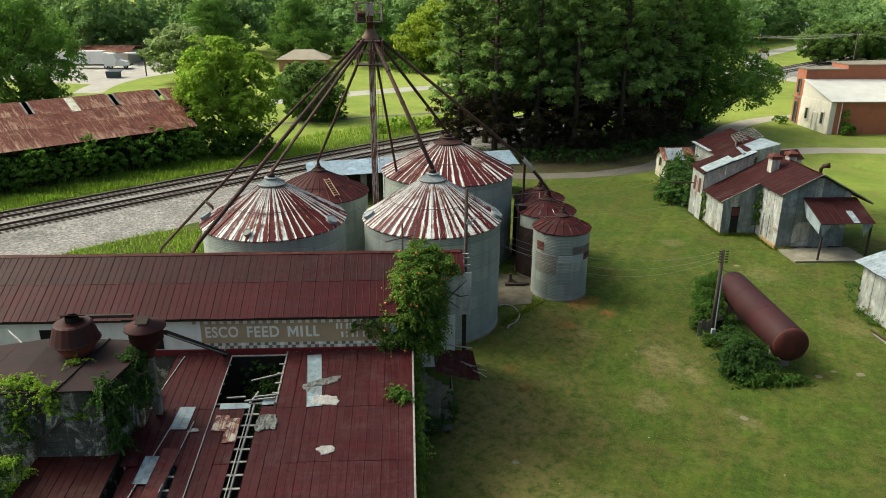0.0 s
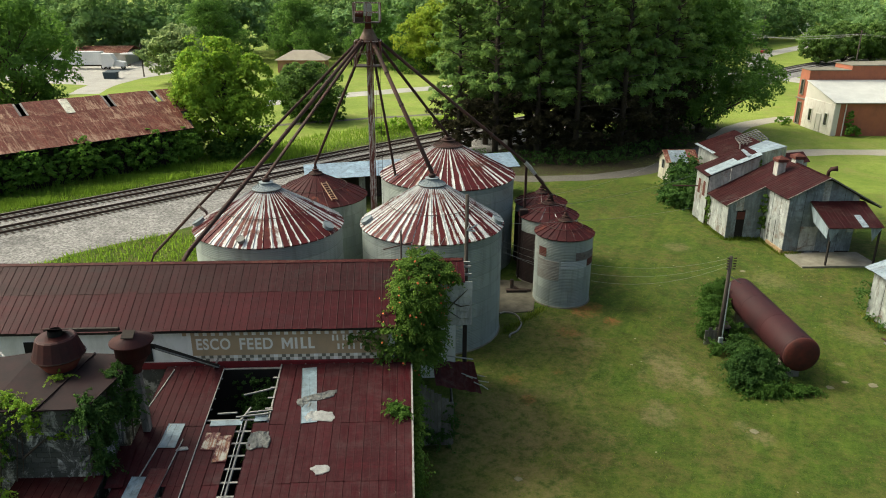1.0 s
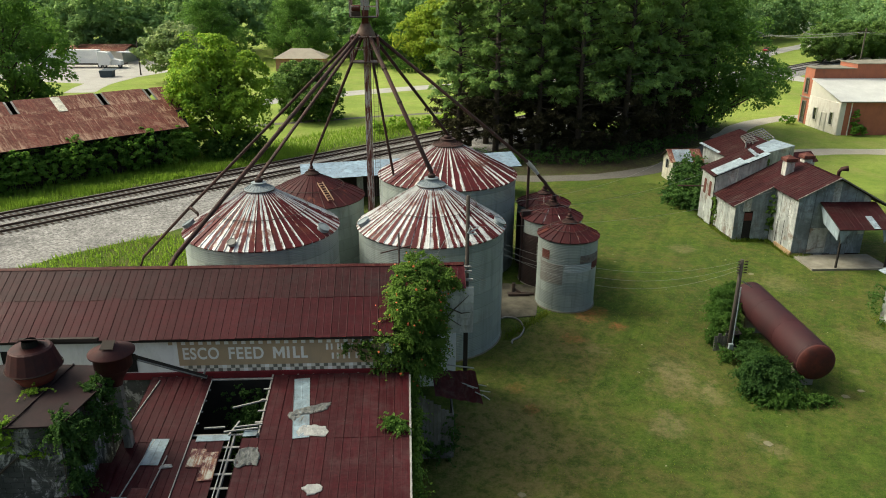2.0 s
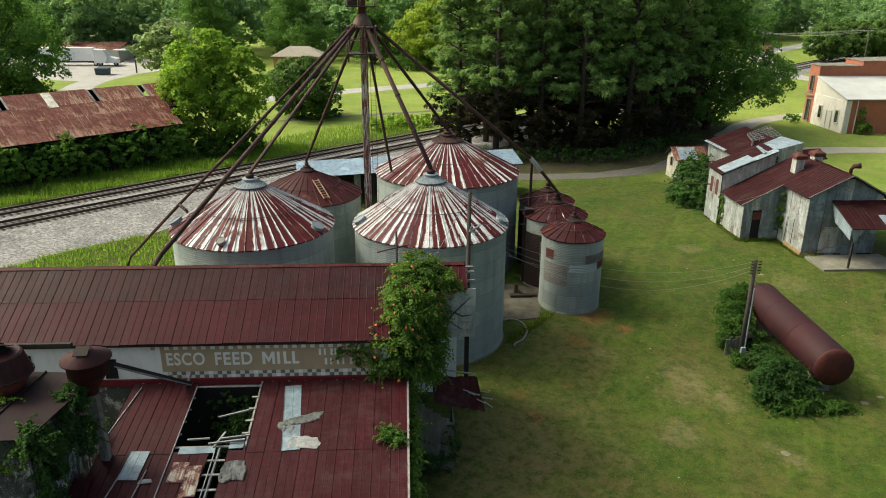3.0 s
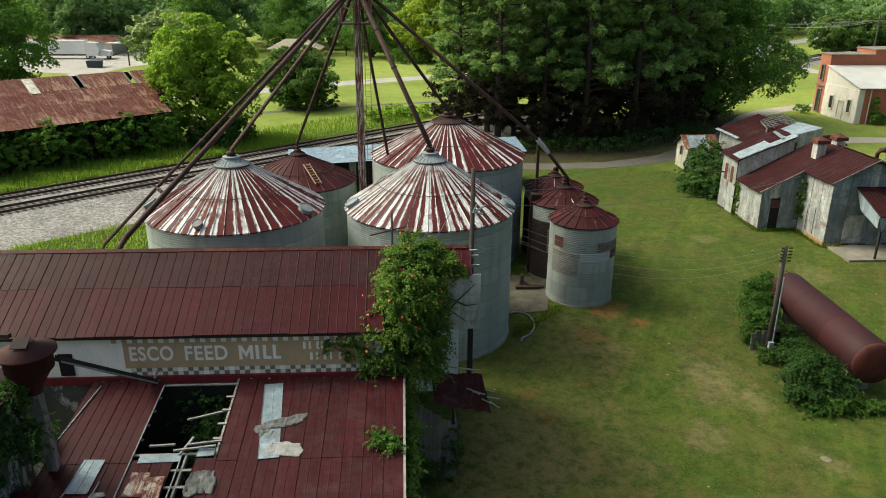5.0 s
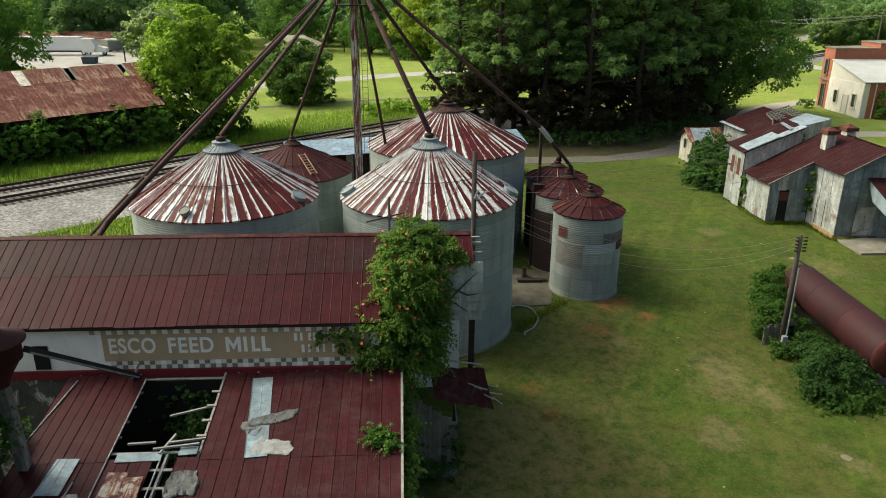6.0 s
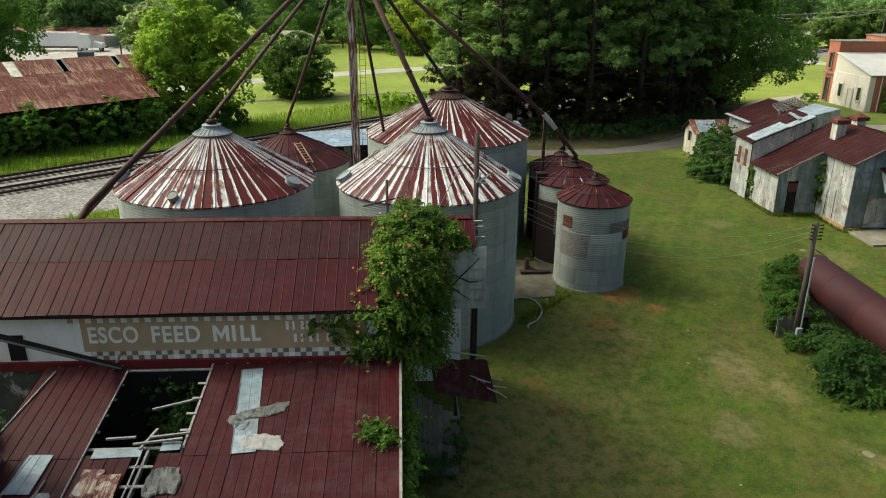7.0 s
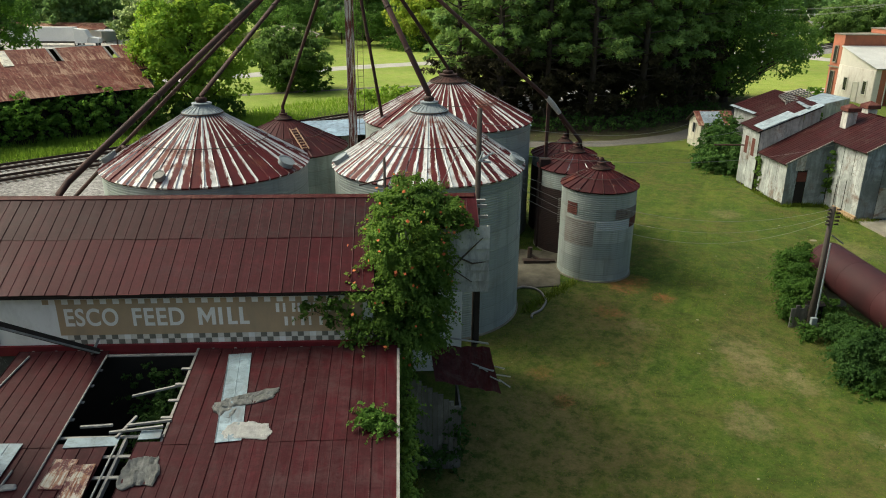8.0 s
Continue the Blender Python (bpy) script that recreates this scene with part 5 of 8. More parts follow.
def broadleaf(seed, height, width, material, leaf=0.34, per=70, low=0.18, lobes=22, label="", droop=0.0, subs=13, taper=0.15, skirt=1.08):
    rng = np.random.default_rng(seed)
    tree = thing("tree", (0, 0, 0), label, "tree")
    ch, r = height * (1 - low), width / 2
    mid = height * low + ch / 2
    small, limbs = [], []
    for i in range(lobes):
        f = (i + 0.5) / lobes
        a = i * 2.4 + rng.uniform(-0.4, 0.4)
        zz = 1 - 2 * f
        ring = math.sqrt(max(0.0, 1 - zz * zz)) * (1.0 - taper * max(0.0, zz) if zz > 0 else skirt)
        q = rng.uniform(0.55, 0.80)
        p = np.array((math.cos(a) * ring * r * q, math.sin(a) * ring * r * q, mid + zz * ch / 2 * q))
        p[2] -= droop * (p[0] ** 2 + p[1] ** 2) / r
        k = rng.uniform(0.24, 0.40)
        limbs.append(p)
        small += lobe_subs(rng, p, (r * k * 1.1, r * k * 1.1, ch * 0.5 * k), subs)
    small += lobe_subs(rng, (0, 0, mid), (r * 0.5, r * 0.5, ch * 0.3), subs * 2)
    c, o = caps(rng, small, per)
    c[:, 2] = np.maximum(c[:, 2], 0.15)
    part("crown", leaves("crown", c, leaf, material, rng, o, 0.5, 1.35), None, tree)
    bm = bmesh.new()
    tr = height * 0.020 + 0.06
    tube(bm, [(0, 0, -0.1), (0, 0, max(0.4, height * low)), Vector((0.04 * r, 0, mid)), Vector((0.1 * r, -0.05 * r, mid + ch * 0.25))], [tr * 1.35, tr, tr * 0.6, tr * 0.15], 9)
    for p in limbs:
        a = Vector((0, 0, min(mid, max(0.5, p[2] - r * 0.6))))
        q = Vector(p)
        tube(bm, [a, a.lerp(q, 0.5) + Vector((0, 0, 0.3)), q], [tr * 0.42, tr * 0.25, tr * 0.08], 6)
    part("trunk", bm, M_BARK, tree, smooth=True)
    return tree


def pine(seed, height, width, bare=0.1, branches=112, per=46):
    rng = np.random.default_rng(seed)
    tree = thing("pine_tree", (0, 0, 0), "tall dark green pine with tufted layered branches", "pine tree", "pine grove")
    bm = bmesh.new()
    tr = height * 0.010 + 0.07
    tube(bm, [(0, 0, -0.1), (0.12, 0, height * 0.5), (0, 0.08, height * 0.98)], [tr * 1.2, tr * 0.8, tr * 0.15], 9)
    tufts, dry = [], []
    for i in range(branches):
        f = ((i + rng.uniform(0, 1)) / branches) ** 0.9
        z = height * (bare + (0.985 - bare) * f)
        reach = width / 2 * (1 - f) ** 0.62 * (0.40 + 0.70 * min(1, f * 3)) * rng.uniform(0.6, 1.2) + 0.4
        a = i * 2.4 + rng.uniform(-0.5, 0.5)
        tip = np.array((math.cos(a) * reach, math.sin(a) * reach, z + reach * rng.uniform(-0.22, 0.40)))
        tube(bm, [(0, 0, z - 0.2), Vector(tip) * 0.5 + Vector((0, 0, z * 0.5 + 0.1)), tip], [tr * 0.28, tr * 0.18, 0.02], 5, False)
        for q in (0.40, 0.58, 0.74, 0.88, 1.0):
            c = np.array((0, 0, z)) * (1 - q) + tip * q + rng.normal(size=3) * 0.22
            d = np.array((math.cos(a), math.sin(a), 0.9))
            # dry holds the low tufts, coloured darker for the shade beneath the crown
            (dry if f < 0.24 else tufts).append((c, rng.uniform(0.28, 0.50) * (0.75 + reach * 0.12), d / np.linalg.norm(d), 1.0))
    part("trunk", bm, M_BARK, tree, smooth=True)
    c, o = caps(rng, tufts, per)
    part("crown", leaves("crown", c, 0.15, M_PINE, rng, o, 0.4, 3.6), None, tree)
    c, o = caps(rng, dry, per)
    part("dry_foliage", leaves("dry_foliage", c, 0.15, M_NEEDLE_SHADED, rng, o, 0.3, 3.6), None, tree, "low needles, coloured dark brown for the shade under the crown")
    return tree


# pine grove
PROTO = [pine(s, h, w, b) for s, h, w, b in ((11, 22, 8.6, 0.04), (12, 27, 9.0, 0.07), (13, 23, 8.2, 0.08), (14, 25, 9.2, 0.03))]
spots = [(5.6, 50.5), (9.2, 48.6), (14, 48.5), (19.5, 47.5), (12.5, 52.5), (17, 53), (22, 51.5), (25.5, 50), (29.5, 52.5), (33.5, 56), (8.6, 56), (15, 58.5), (20, 57), (25, 57.5), (30, 59), (35, 62), (38.5, 66), (37, 71), (12, 64), (19, 64), (26, 65), (32, 67), (6.5, 62)]
rnd = random.Random(8)
for i, (x, y) in enumerate(spots):
    m = pose(x + rnd.uniform(-0.7, 0.7), y + rnd.uniform(-0.7, 0.7), 0, 0, 0, rnd.uniform(0, 360))
    if i < 4:
        PROTO[i].matrix_basis = m
    else:
        s = rnd.uniform(0.88, 1.14)
        t = copy_thing(PROTO[i % 4], m)
        t.scale = (s, s, s * rnd.uniform(0.95, 1.1))

big = broadleaf(31, 20, 19.5, M_LEAF_SHADE, 0.26, 95, 0.08, 32, "broad dark green shade tree with drooping limbs", 0.30, 14, 0.85, 1.32)
big.matrix_basis = pose(41.6, 64, 0)
green = broadleaf(32, 14.2, 12.2, M_LEAF, 0.27, 90, 0.06, 26, "bright green leafy tree beside the old depot")
green.matrix_basis = pose(-24.0, 51.5, 0)
left = broadleaf(33, 19, 20, M_LEAF_SHADE, 0.34, 80, 0.03, 28, "full green tree behind the rusty roof")
left.matrix_basis = pose(-63.5, 80, 0)
round_t = broadleaf(34, 9.0, 12.0, M_LEAF_OLIVE, 0.28, 75, 0.01, 22, "rounded grey-green tree on the grass")
round_t.matrix_basis = pose(-16.8, 75, 0)
grey = broadleaf(35, 12.5, 15, M_LEAF_GREY, 0.42, 55, 0.08, 22, "pale grey-green willow-like tree")
grey.matrix_basis = pose(-50, 121, 0)
yel = broadleaf(36, 17, 16, M_LEAF_YELLOW, 0.42, 60, 0.02, 22, "yellow-green round tree by the road")
yel.matrix_basis = pose(5.0, 143, 0)
for x, y, s, z in ((-9, 156, 0.8, 40), (-30, 165, 0.9, 90), (-52, 158, 0.9, 150)):
    t = copy_thing(big, pose(x, y, 0, 0, 0, z))
    t.scale = (s, s, s)
    t["label"] = "green leafy tree on the far side of the road"

for x, y, s, z in ((113.5, 161, 0.56, 20), (122, 164, 0.60, 140), (132, 167, 0.58, 250)):
    t = copy_thing(round_t, pose(x, y, 0, 0, 0, z))
    t.scale = (s * 2.0, s * 2.0, s * 2.1)
    t["label"] = "round green tree behind the brick building"

# far woods: one mass of leafy crowns
rng = np.random.default_rng(77)
HILL = [(96 + 12 * q / 4, 161 + 25.5 * q / 4) for q in range(4)] + [(108 + 39 * q / 5, 186.5 + 44.5 * q / 5) for q in range(6)] + [(147 + 60 * q / 5, 231 + 110 * q / 5) for q in range(6)]
cl = []


def far_crown(x, y, h, w, lobes=8):
    for k in range(lobes):
        d = rng.normal(size=3) + np.array((0, -0.25, 0.3))
        d /= np.linalg.norm(d)
        cl.extend(lobe_subs(rng, (x + d[0] * w * 0.33, y + d[1] * w * 0.33, h * 0.50 + d[2] * h * 0.38), (w * 0.25, w * 0.25, h * 0.17), 5, (0.42, 0.70)))


for i in range(330):
    f = (i % 165) / 165
    x = -300 + 700 * f + rng.uniform(-5, 5)
    y = 172 + (i // 165) * 22 + rng.uniform(0, 18) + max(0, x - 60) * 0.55 + max(0, -x - 90) * 0.1
    if x > 95:
        y += (x - 95) * 0.75
    if -46 < x < -14 and y < 190:
        y += 12
    h, w = rng.uniform(15, 26), rng.uniform(10, 16)
    if min(math.hypot(x - u, y - v) for u, v in HILL) < 13:
        x += 20
    far_crown(x, y, h, w)
for i in range(46):
    far_crown(-120 + i * 4.2 + rng.uniform(-1.5, 1.5), 172 + rng.uniform(-3, 5) + (8 if -50 < -120 + i * 4.2 < -12 else 0), rng.uniform(9, 19), rng.uniform(8, 12), 7)
for i in range(22):
    f = i / 21
    for back in (0, 11):
        far_crown(78 + 84 * f - back * 0.5 + rng.uniform(-2, 2), 204 + 60 * f + back + rng.uniform(-2, 2), rng.uniform(13, 20), rng.uniform(9, 13))
        far_crown(128 + 78 * f + back * 0.6 + rng.uniform(-2, 2), 172 + 84 * f - back * 0.4 + rng.uniform(-2, 2), rng.uniform(11, 17), rng.uniform(9, 13))
for i in range(70):
    x, y = 150 + rng.uniform(0, 190), 195 + rng.uniform(0, 170)
    if min(math.hypot(x - u, y - v) for u, v in HILL) < 15:
        continue
    far_crown(x, y, rng.uniform(13, 21), rng.uniform(10, 16), 6)
c, o = caps(rng, cl, 26)
me = leaves("far_woods", c, 0.74, M_FARLEAF, rng, o, 0.5)
tagged(part("far_woods", me, None, None), "dense green woods along the horizon", "woods", kind="stuff")

# tall grass along the railway and round walls
rng = np.random.default_rng(5)


def blades(name, p, h, material, label, lean=0.25, w=0.05):
    n = len(p)
    a = rng.uniform(0, 2 * math.pi, n)
    side = np.stack([np.cos(a), np.sin(a), np.zeros(n)], 1) * (w * rng.uniform(0.6, 1.3, n))[:, None]
    tip = p + np.stack([rng.normal(size=n) * lean * h, rng.normal(size=n) * lean * h, h], 1)
    v = np.stack([p - side, p + side, tip], 1).reshape(-1, 3)
    me = bpy.data.meshes.new(name)
    me.from_pydata(v.tolist(), [], np.arange(n * 3).reshape(-1, 3).tolist())
    me.materials.append(material)
    return tagged(part(name, me, None, None), label, "grass", kind="stuff")


n = 26000
s = rng.uniform(-62, 26, n)
off = R0 + 2.2 + rng.uniform(0, 1, n) ** 1.2 * (5.5 + 1.2 * np.sin(s * 0.3))
p = np.array(RD)[None] * s[:, None] + np.array(RN)[None] * off[:, None]
p[:, 2] = -0.02
blades("tall_grass", p, rng.uniform(0.25, 0.95, n) * (0.6 + 0.4 * np.sin(s * 0.9 + off)), M_GRASS, "tall yellow-green grass along the railway")

# ---- old depot across the tracks ----
dep = thing("depot", (-40, 40, 0), "old depot with rusty red tin roof and vine-grown walls", "depot building")
U = Vector((0.732, 0.681, 0)).normalized()
V = Vector((-U.y, U.x, 0))
E0 = Vector((-26.16, 45.28, 4.3))
ridge0 = E0 + V * 7.1 + Vector((0, 0, 3.7))
Lr = 46.0
bm = bmesh.new()
slab(bm, [E0 - U * Lr, E0, E0.lerp(ridge0, 0.69) + U * 1.5, E0.lerp(ridge0, 0.69) - U * Lr], 0.08)
slab(bm, [E0 + V * 14.2, E0 + V * 14.2 - U * Lr, ridge0 - U * Lr + V * 0.003, ridge0 + V * 0.003], 0.08)
# deck coloured black so that the gaps between sheets read as unlit
droof = part("roof", bm, M_DARK, dep)
sl = (ridge0 - E0)
run = 0.0
for course, (share, more, gaps) in enumerate(((0.42, 0.0, ()), (0.28, 0.92, ()), (0.30, 1.84, ((0, 48), (0, 42), (0, 32))))):
    lay_sheets(droof, E0 - U * Lr + sl * run + Vector((0, 0, 0.02 + 0.012 * course)), U, sl, Lr + more, (sl.length * share,), (M_RED_OLD,), w=0.92, skip=gaps, rnd=random.Random(3 + course))
    for _, i in gaps:
        for e in (0.12, 0.80):
            p = E0 - U * (Lr - (Lr + more) / 52 * i - e) + sl * (run + 0.01) + Vector((0, 0, 0.06))
            part("batten", beam(bmesh.new(), p, p + sl * 0.28, 0.20, 0.05), M_BOARD, droof, "pale batten beside a gap")
    run += share
pale = sheet_mesh(0.92, sl.length * 0.33)
pale.materials.append(M_CREAM)
pm = Matrix((U, sl.normalized(), U.cross(sl).normalized())).transposed().to_4x4()
pm.translation = E0 - U * (Lr - 34.0) + sl * 0.66 + Vector((0, 0, 0.1))
part("roof_sheet", pale, None, droof, "pale zinc sheet near the ridge", m=pm)
bm = bmesh.new()
for a, b in ((1.6, 45), ):
    p, q = E0 - U * b + V * 1.6, E0 - U * a + V * 1.6
    slab(bm, [(p.x, p.y, 0), (q.x, q.y, 0), (q.x, q.y, 4.7), (p.x, p.y, 4.7)], 0.25)
    p2, q2 = p + V * 11.0, q + V * 11.0
    slab(bm, [(q2.x, q2.y, 0), (p2.x, p2.y, 0), (p2.x, p2.y, 4.7), (q2.x, q2.y, 4.7)], 0.25)
    slab(bm, [(q.x, q.y, 0), (q2.x, q2.y, 0), (q2.x, q2.y, 4.7), ((q.x + q2.x) / 2, (q.y + q2.y) / 2, 7.3), (q.x, q.y, 4.7)], 0.25)
# dark wood colour stands in for the shade on the depot wall
part("wall", bm, M_DARKWOOD, dep, "board wall behind vines, coloured dark for the shade")
fl = [E0 - U * 45 + V * 1.9, E0 - U * 1.8 + V * 1.9, E0 - U * 1.8 + V * 12.3, E0 - U * 45 + V * 12.3]
# black floor added so the open gaps show darkness instead of grass
part("floor", slab(bmesh.new(), [(q.x, q.y, 0.05) for q in fl], 0.05), M_DARK, dep)

# ---- red-brown storage tank ----
tank = thing("storage_tank", (19.6, -3, 0), "large red-brown cylindrical steel tank on cradles", "tank")
TA, TB = Vector((19.2, -7.0, 1.80)), Vector((19.5, 1.2, 1.80))
TR = 0.98
ax = (TB - TA).normalized()
bm = bmesh.new()
pts, rad = [], []
for a in range(7):
    t = a / 6 * math.pi / 2
    pts.append(TA - ax * (0.30 * math.cos(t)))
    rad.append(max(0.02, TR * math.sin(t)))
for k in range(1, 6):
    pts.append(TA.lerp(TB, k / 6))
    rad.append(TR)
for a in range(6, -1, -1):
    t = a / 6 * math.pi / 2
    pts.append(TB + ax * (0.30 * math.cos(t)))
    rad.append(max(0.02, TR * math.sin(t)))
tube(bm, pts, rad, 40)
part("shell", bm, M_TANK, tank, "red-brown painted steel shell", True)
for f in (0.02, 0.35, 0.68, 0.98):
    c = TA.lerp(TB, f)
    part("weld_band", tube(bmesh.new(), [c - ax * 0.02, c + ax * 0.02], TR + 0.008, 40), M_TANK, tank)
end = [TA - ax * (0.306 * math.cos(q)) for q in (j / 6 * math.pi / 2 for j in range(7))]
part("end_cap", tube(bmesh.new(), end, [max(0.02, (TR + 0.006) * math.sin(j / 6 * math.pi / 2)) for j in range(7)], 40), M_TANK_END, tank, "rust-stained dished end", True)
for f in (0.12, 0.85):
    c = TA.lerp(TB, f)
    bm = bmesh.new()
    box(bm, c.x - 0.55, c.x + 0.55, c.y - 0.18, c.y + 0.18, 0, 1.1)
    part("cradle", bm, M_CONCRETE, tank, "concrete cradle")

# ---- sheds on the lawn ----
def gable_ends(bm, x0, x1, xm, y, ze, zp, t):
    slab(bm, [(x0, y, 0), (x1, y, 0), (x1, y, ze), (xm, y, zp), (x0, y, ze)], t)


barn = thing("tin_barn", (31, 16, 0), "rambling barn of zinc sheets with red tin roof", "barn")


def rz(x):
    return 6.24 - 0.525 * abs(31.1 - x)


def siding(parent, p, q, z0, ztop, mat, w=0.62, seed=1, label=""):
    """Upright zinc sheets between two ground points; ztop gives the top height along the way."""
    r = random.Random(seed)
    p, q = Vector((*p, 0)), Vector((*q, 0))
    d = (q - p).normalized()
    nrm = Vector((d.y, -d.x, 0))
    cnt = max(1, round((q - p).length / w))
    for i in range(cnt):
        a, b = p.lerp(q, i / cnt), p.lerp(q, (i + 1) / cnt)
        o = nrm * (0.004 + 0.012 * (i % 2) + r.uniform(0, 0.01))
        za, zb = ztop(i / cnt), ztop((i + 1) / cnt)
        bm = bmesh.new()
        lo = z0 + r.uniform(0, 0.12)
        e = d * r.choice((0.03, 0.03, -0.025, -0.04))
        tops = (za, zb)
        if min(za, zb) - lo > 2.0:
            mz = lo + (min(za, zb) - lo) * r.uniform(0.35, 0.7)
            up_bm = slab(bmesh.new(), [a + o * 1.8 + Vector((0, 0, mz - 0.05)), b + e + o * 1.8 + Vector((0, 0, mz - 0.05 + r.uniform(-0.04, 0.04))), b + e + o * 1.8 + Vector((0, 0, zb)), a + o * 1.8 + Vector((0, 0, za))], 0.012)
            part("siding_sheet", up_bm, mat if r.random() < 0.93 else M_SIDING, parent, label)
            tops = (mz, mz)
        slab(bm, [a + o + Vector((0, 0, lo)), b + e + o + Vector((0, 0, lo + r.uniform(-0.03, 0.03))), b + e + o + Vector((0, 0, tops[1])), a + o + Vector((0, 0, tops[0]))], 0.012)
        part("siding_sheet", bm, mat if r.random() < 0.88 else M_SIDING, parent, label)


# main block
bm = bmesh.new()
box(bm, 28.35, 28.5, 12.75, 16.5, 0, 4.75)
part("wall", bm, M_DARKWOOD, barn)
bm = bmesh.new()
gable_ends(bm, 28.5, 33.9, 31.1, 12.9, 4.75, 6.15, 0.15)
part("wall", bm, M_DARKWOOD, barn)
bm = bmesh.new()
box(bm, 33.75, 33.9, 12.9, 20.2, 0, 4.7)
part("wall", bm, M_DARKWOOD, barn)
bm = bmesh.new()
box(bm, 25.25, 33.9, 20.2, 20.35, 0, 3.1)
part("wall", bm, M_DARKWOOD, barn)
siding(barn, (28.33, 16.4), (28.33, 12.72), 0.1, lambda f: rz(28.3) - 0.12, M_SIDING, seed=4)
siding(barn, (28.3, 12.72), (33.9, 12.72), 0.1, lambda f: rz(28.3 + 5.6 * f) - 0.12, M_SIDING_SHADED, seed=5)
# lean-to
bm = bmesh.new()
box(bm, 25.3, 25.42, 16.5, 20.2, 0, 3.0)
part("wall", bm, M_DARKWOOD, barn)
siding(barn, (25.27, 20.2), (25.27, 16.42), 0.1, lambda f: rz(25.3) - 0.1, M_SIDING, seed=6)
siding(barn, (25.27, 16.42), (26.0, 16.42), 0.05, lambda f: rz(25.3 + 0.7 * f) - 0.1, M_SIDING_SHADED, seed=7)
siding(barn, (26.75, 16.42), (28.3, 16.42), 0.05, lambda f: 3.1, M_SIDING_SHADED, seed=8)
siding(barn, (25.27, 16.41), (28.3, 16.41), 2.45, lambda f: rz(25.3 + 3.0 * f) - 0.1, M_SIDING_SHADED, seed=9)
bm = bmesh.new()
slab(bm, [(24.95, 16.2, rz(24.95) - 0.04), (28.0, 16.2, rz(28.0) - 0.04), (28.0, 20.2, rz(28.0) - 0.04), (24.95, 20.2, rz(24.95) - 0.04)], 0.06)
slab(bm, [(28.0, 12.5, rz(28.0) - 0.04), (31.1, 12.5, 6.2), (31.1, 20.2, 6.2), (28.0, 20.2, rz(28.0) - 0.04)], 0.06)
slab(bm, [(31.1, 12.5, 6.197), (35.6, 12.5, rz(35.6) - 0.04), (35.6, 20.2, rz(35.6) - 0.04), (31.1, 20.2, 6.197)], 0.06)
broof = part("roof", bm, M_DARKWOOD, barn)
upv = Vector((1, 0, 0.525))
lay_sheets(broof, (24.92, 20.2, rz(24.92) - 0.02), (0, -1, 0), upv, 4.0, (3.5,), (M_RED_DULL,), rnd=random.Random(61))
lay_sheets(broof, (27.95, 20.2, rz(27.95) - 0.01), (0, -1, 0), upv, 7.75, (3.55,), (M_RED_DULL,), rnd=random.Random(62))
lay_sheets(broof, (35.65, 12.45, rz(35.65) - 0.01), (0, 1, 0), Vector((-1, 0, 0.525)), 7.75, (5.1,), (M_RED_DULL,), rnd=random.Random(63))
# porch
porch = part("porch_roof", slab(bmesh.new(), [(29.95, 9.65, 3.12), (34.2, 9.65, 3.15), (34.3, 12.66, 4.32), (29.9, 12.66, 4.35)], 0.05), M_DARKWOOD, barn)
lay_sheets(porch, (29.95, 9.6, 3.14), (1, 0, 0), (0, 3.0, 1.2), 4.25, (3.2,), (M_RED_DULL,), rnd=random.Random(68))
part("zinc_patch", slab(bmesh.new(), [(32.5, 9.65, 3.21), (33.0, 9.65, 3.21), (33.0, 11.0, 3.75), (32.5, 11.0, 3.75)], 0.012), M_ZINC_ROOF, barn, "pale zinc patch on the porch roof")
for x in (30.25, 34.0):
    part("porch_post", beam(bmesh.new(), (x, 9.8, 0.1), (x, 9.8, 3.1), 0.12), M_DARKWOOD, barn)
bm = bmesh.new()
box(bm, 28.4, 34.4, 9.6, 12.6, -0.05, 0.14)
solo("concrete_slab", bm, M_CONCRETE, "stained concrete porch slab", "concrete slab", kind="structure")
# wing with clerestory wall
bm = bmesh.new()
slab(bm, [(24.8, 20.25, 4.42), (29.3, 20.25, 6.3), (29.3, 23.3, 6.4), (24.8, 23.3, 4.55)], 0.06)
wing_roof = part("wing_roof", bm, M_DARKWOOD, barn)
lay_sheets(wing_roof, (24.78, 23.3, 4.56), (0, -1, -0.03), (4.5, 0, 1.87), 3.1, (4.85,), (M_RED_DULL,), rnd=random.Random(64))
bm = bmesh.new()
box(bm, 25.05, 25.15, 20.4, 23.1, 0, 4.45)
part("wing_wall", bm, M_DARKWOOD, barn)
siding(barn, (25.03, 23.1), (25.03, 20.36), 0.05, lambda f: 4.45, M_SIDING, seed=13)
siding(barn, (25.05, 20.36), (29.3, 20.36), 2.6, lambda f: 4.45 + 1.8 * f, M_PALEBOARD, seed=14)
siding(barn, (28.9, 20.95), (33.1, 23.3), 3.0, lambda f: 6.2 + 0.2 * f, M_PALEBOARD, seed=15)
bm = bmesh.new()
slab(bm, [(28.3, 20.6, 6.16), (33.1, 23.3, 6.45), (32.6, 26.2, 6.45), (28.6, 22.7, 6.28)], 0.06)
mid_roof = part("mid_roof", bm, M_ZINC_ROOF, barn, "pale zinc sheet roof")
part("zinc_panel", slab(bmesh.new(), [(25.0, 20.1, 4.66), (27.5, 20.15, 5.71), (27.5, 21.7, 5.75), (25.0, 21.6, 4.70)], 0.015), M_ZINC_ROOF, wing_roof, "pale zinc sheet panel")
bm = bmesh.new()
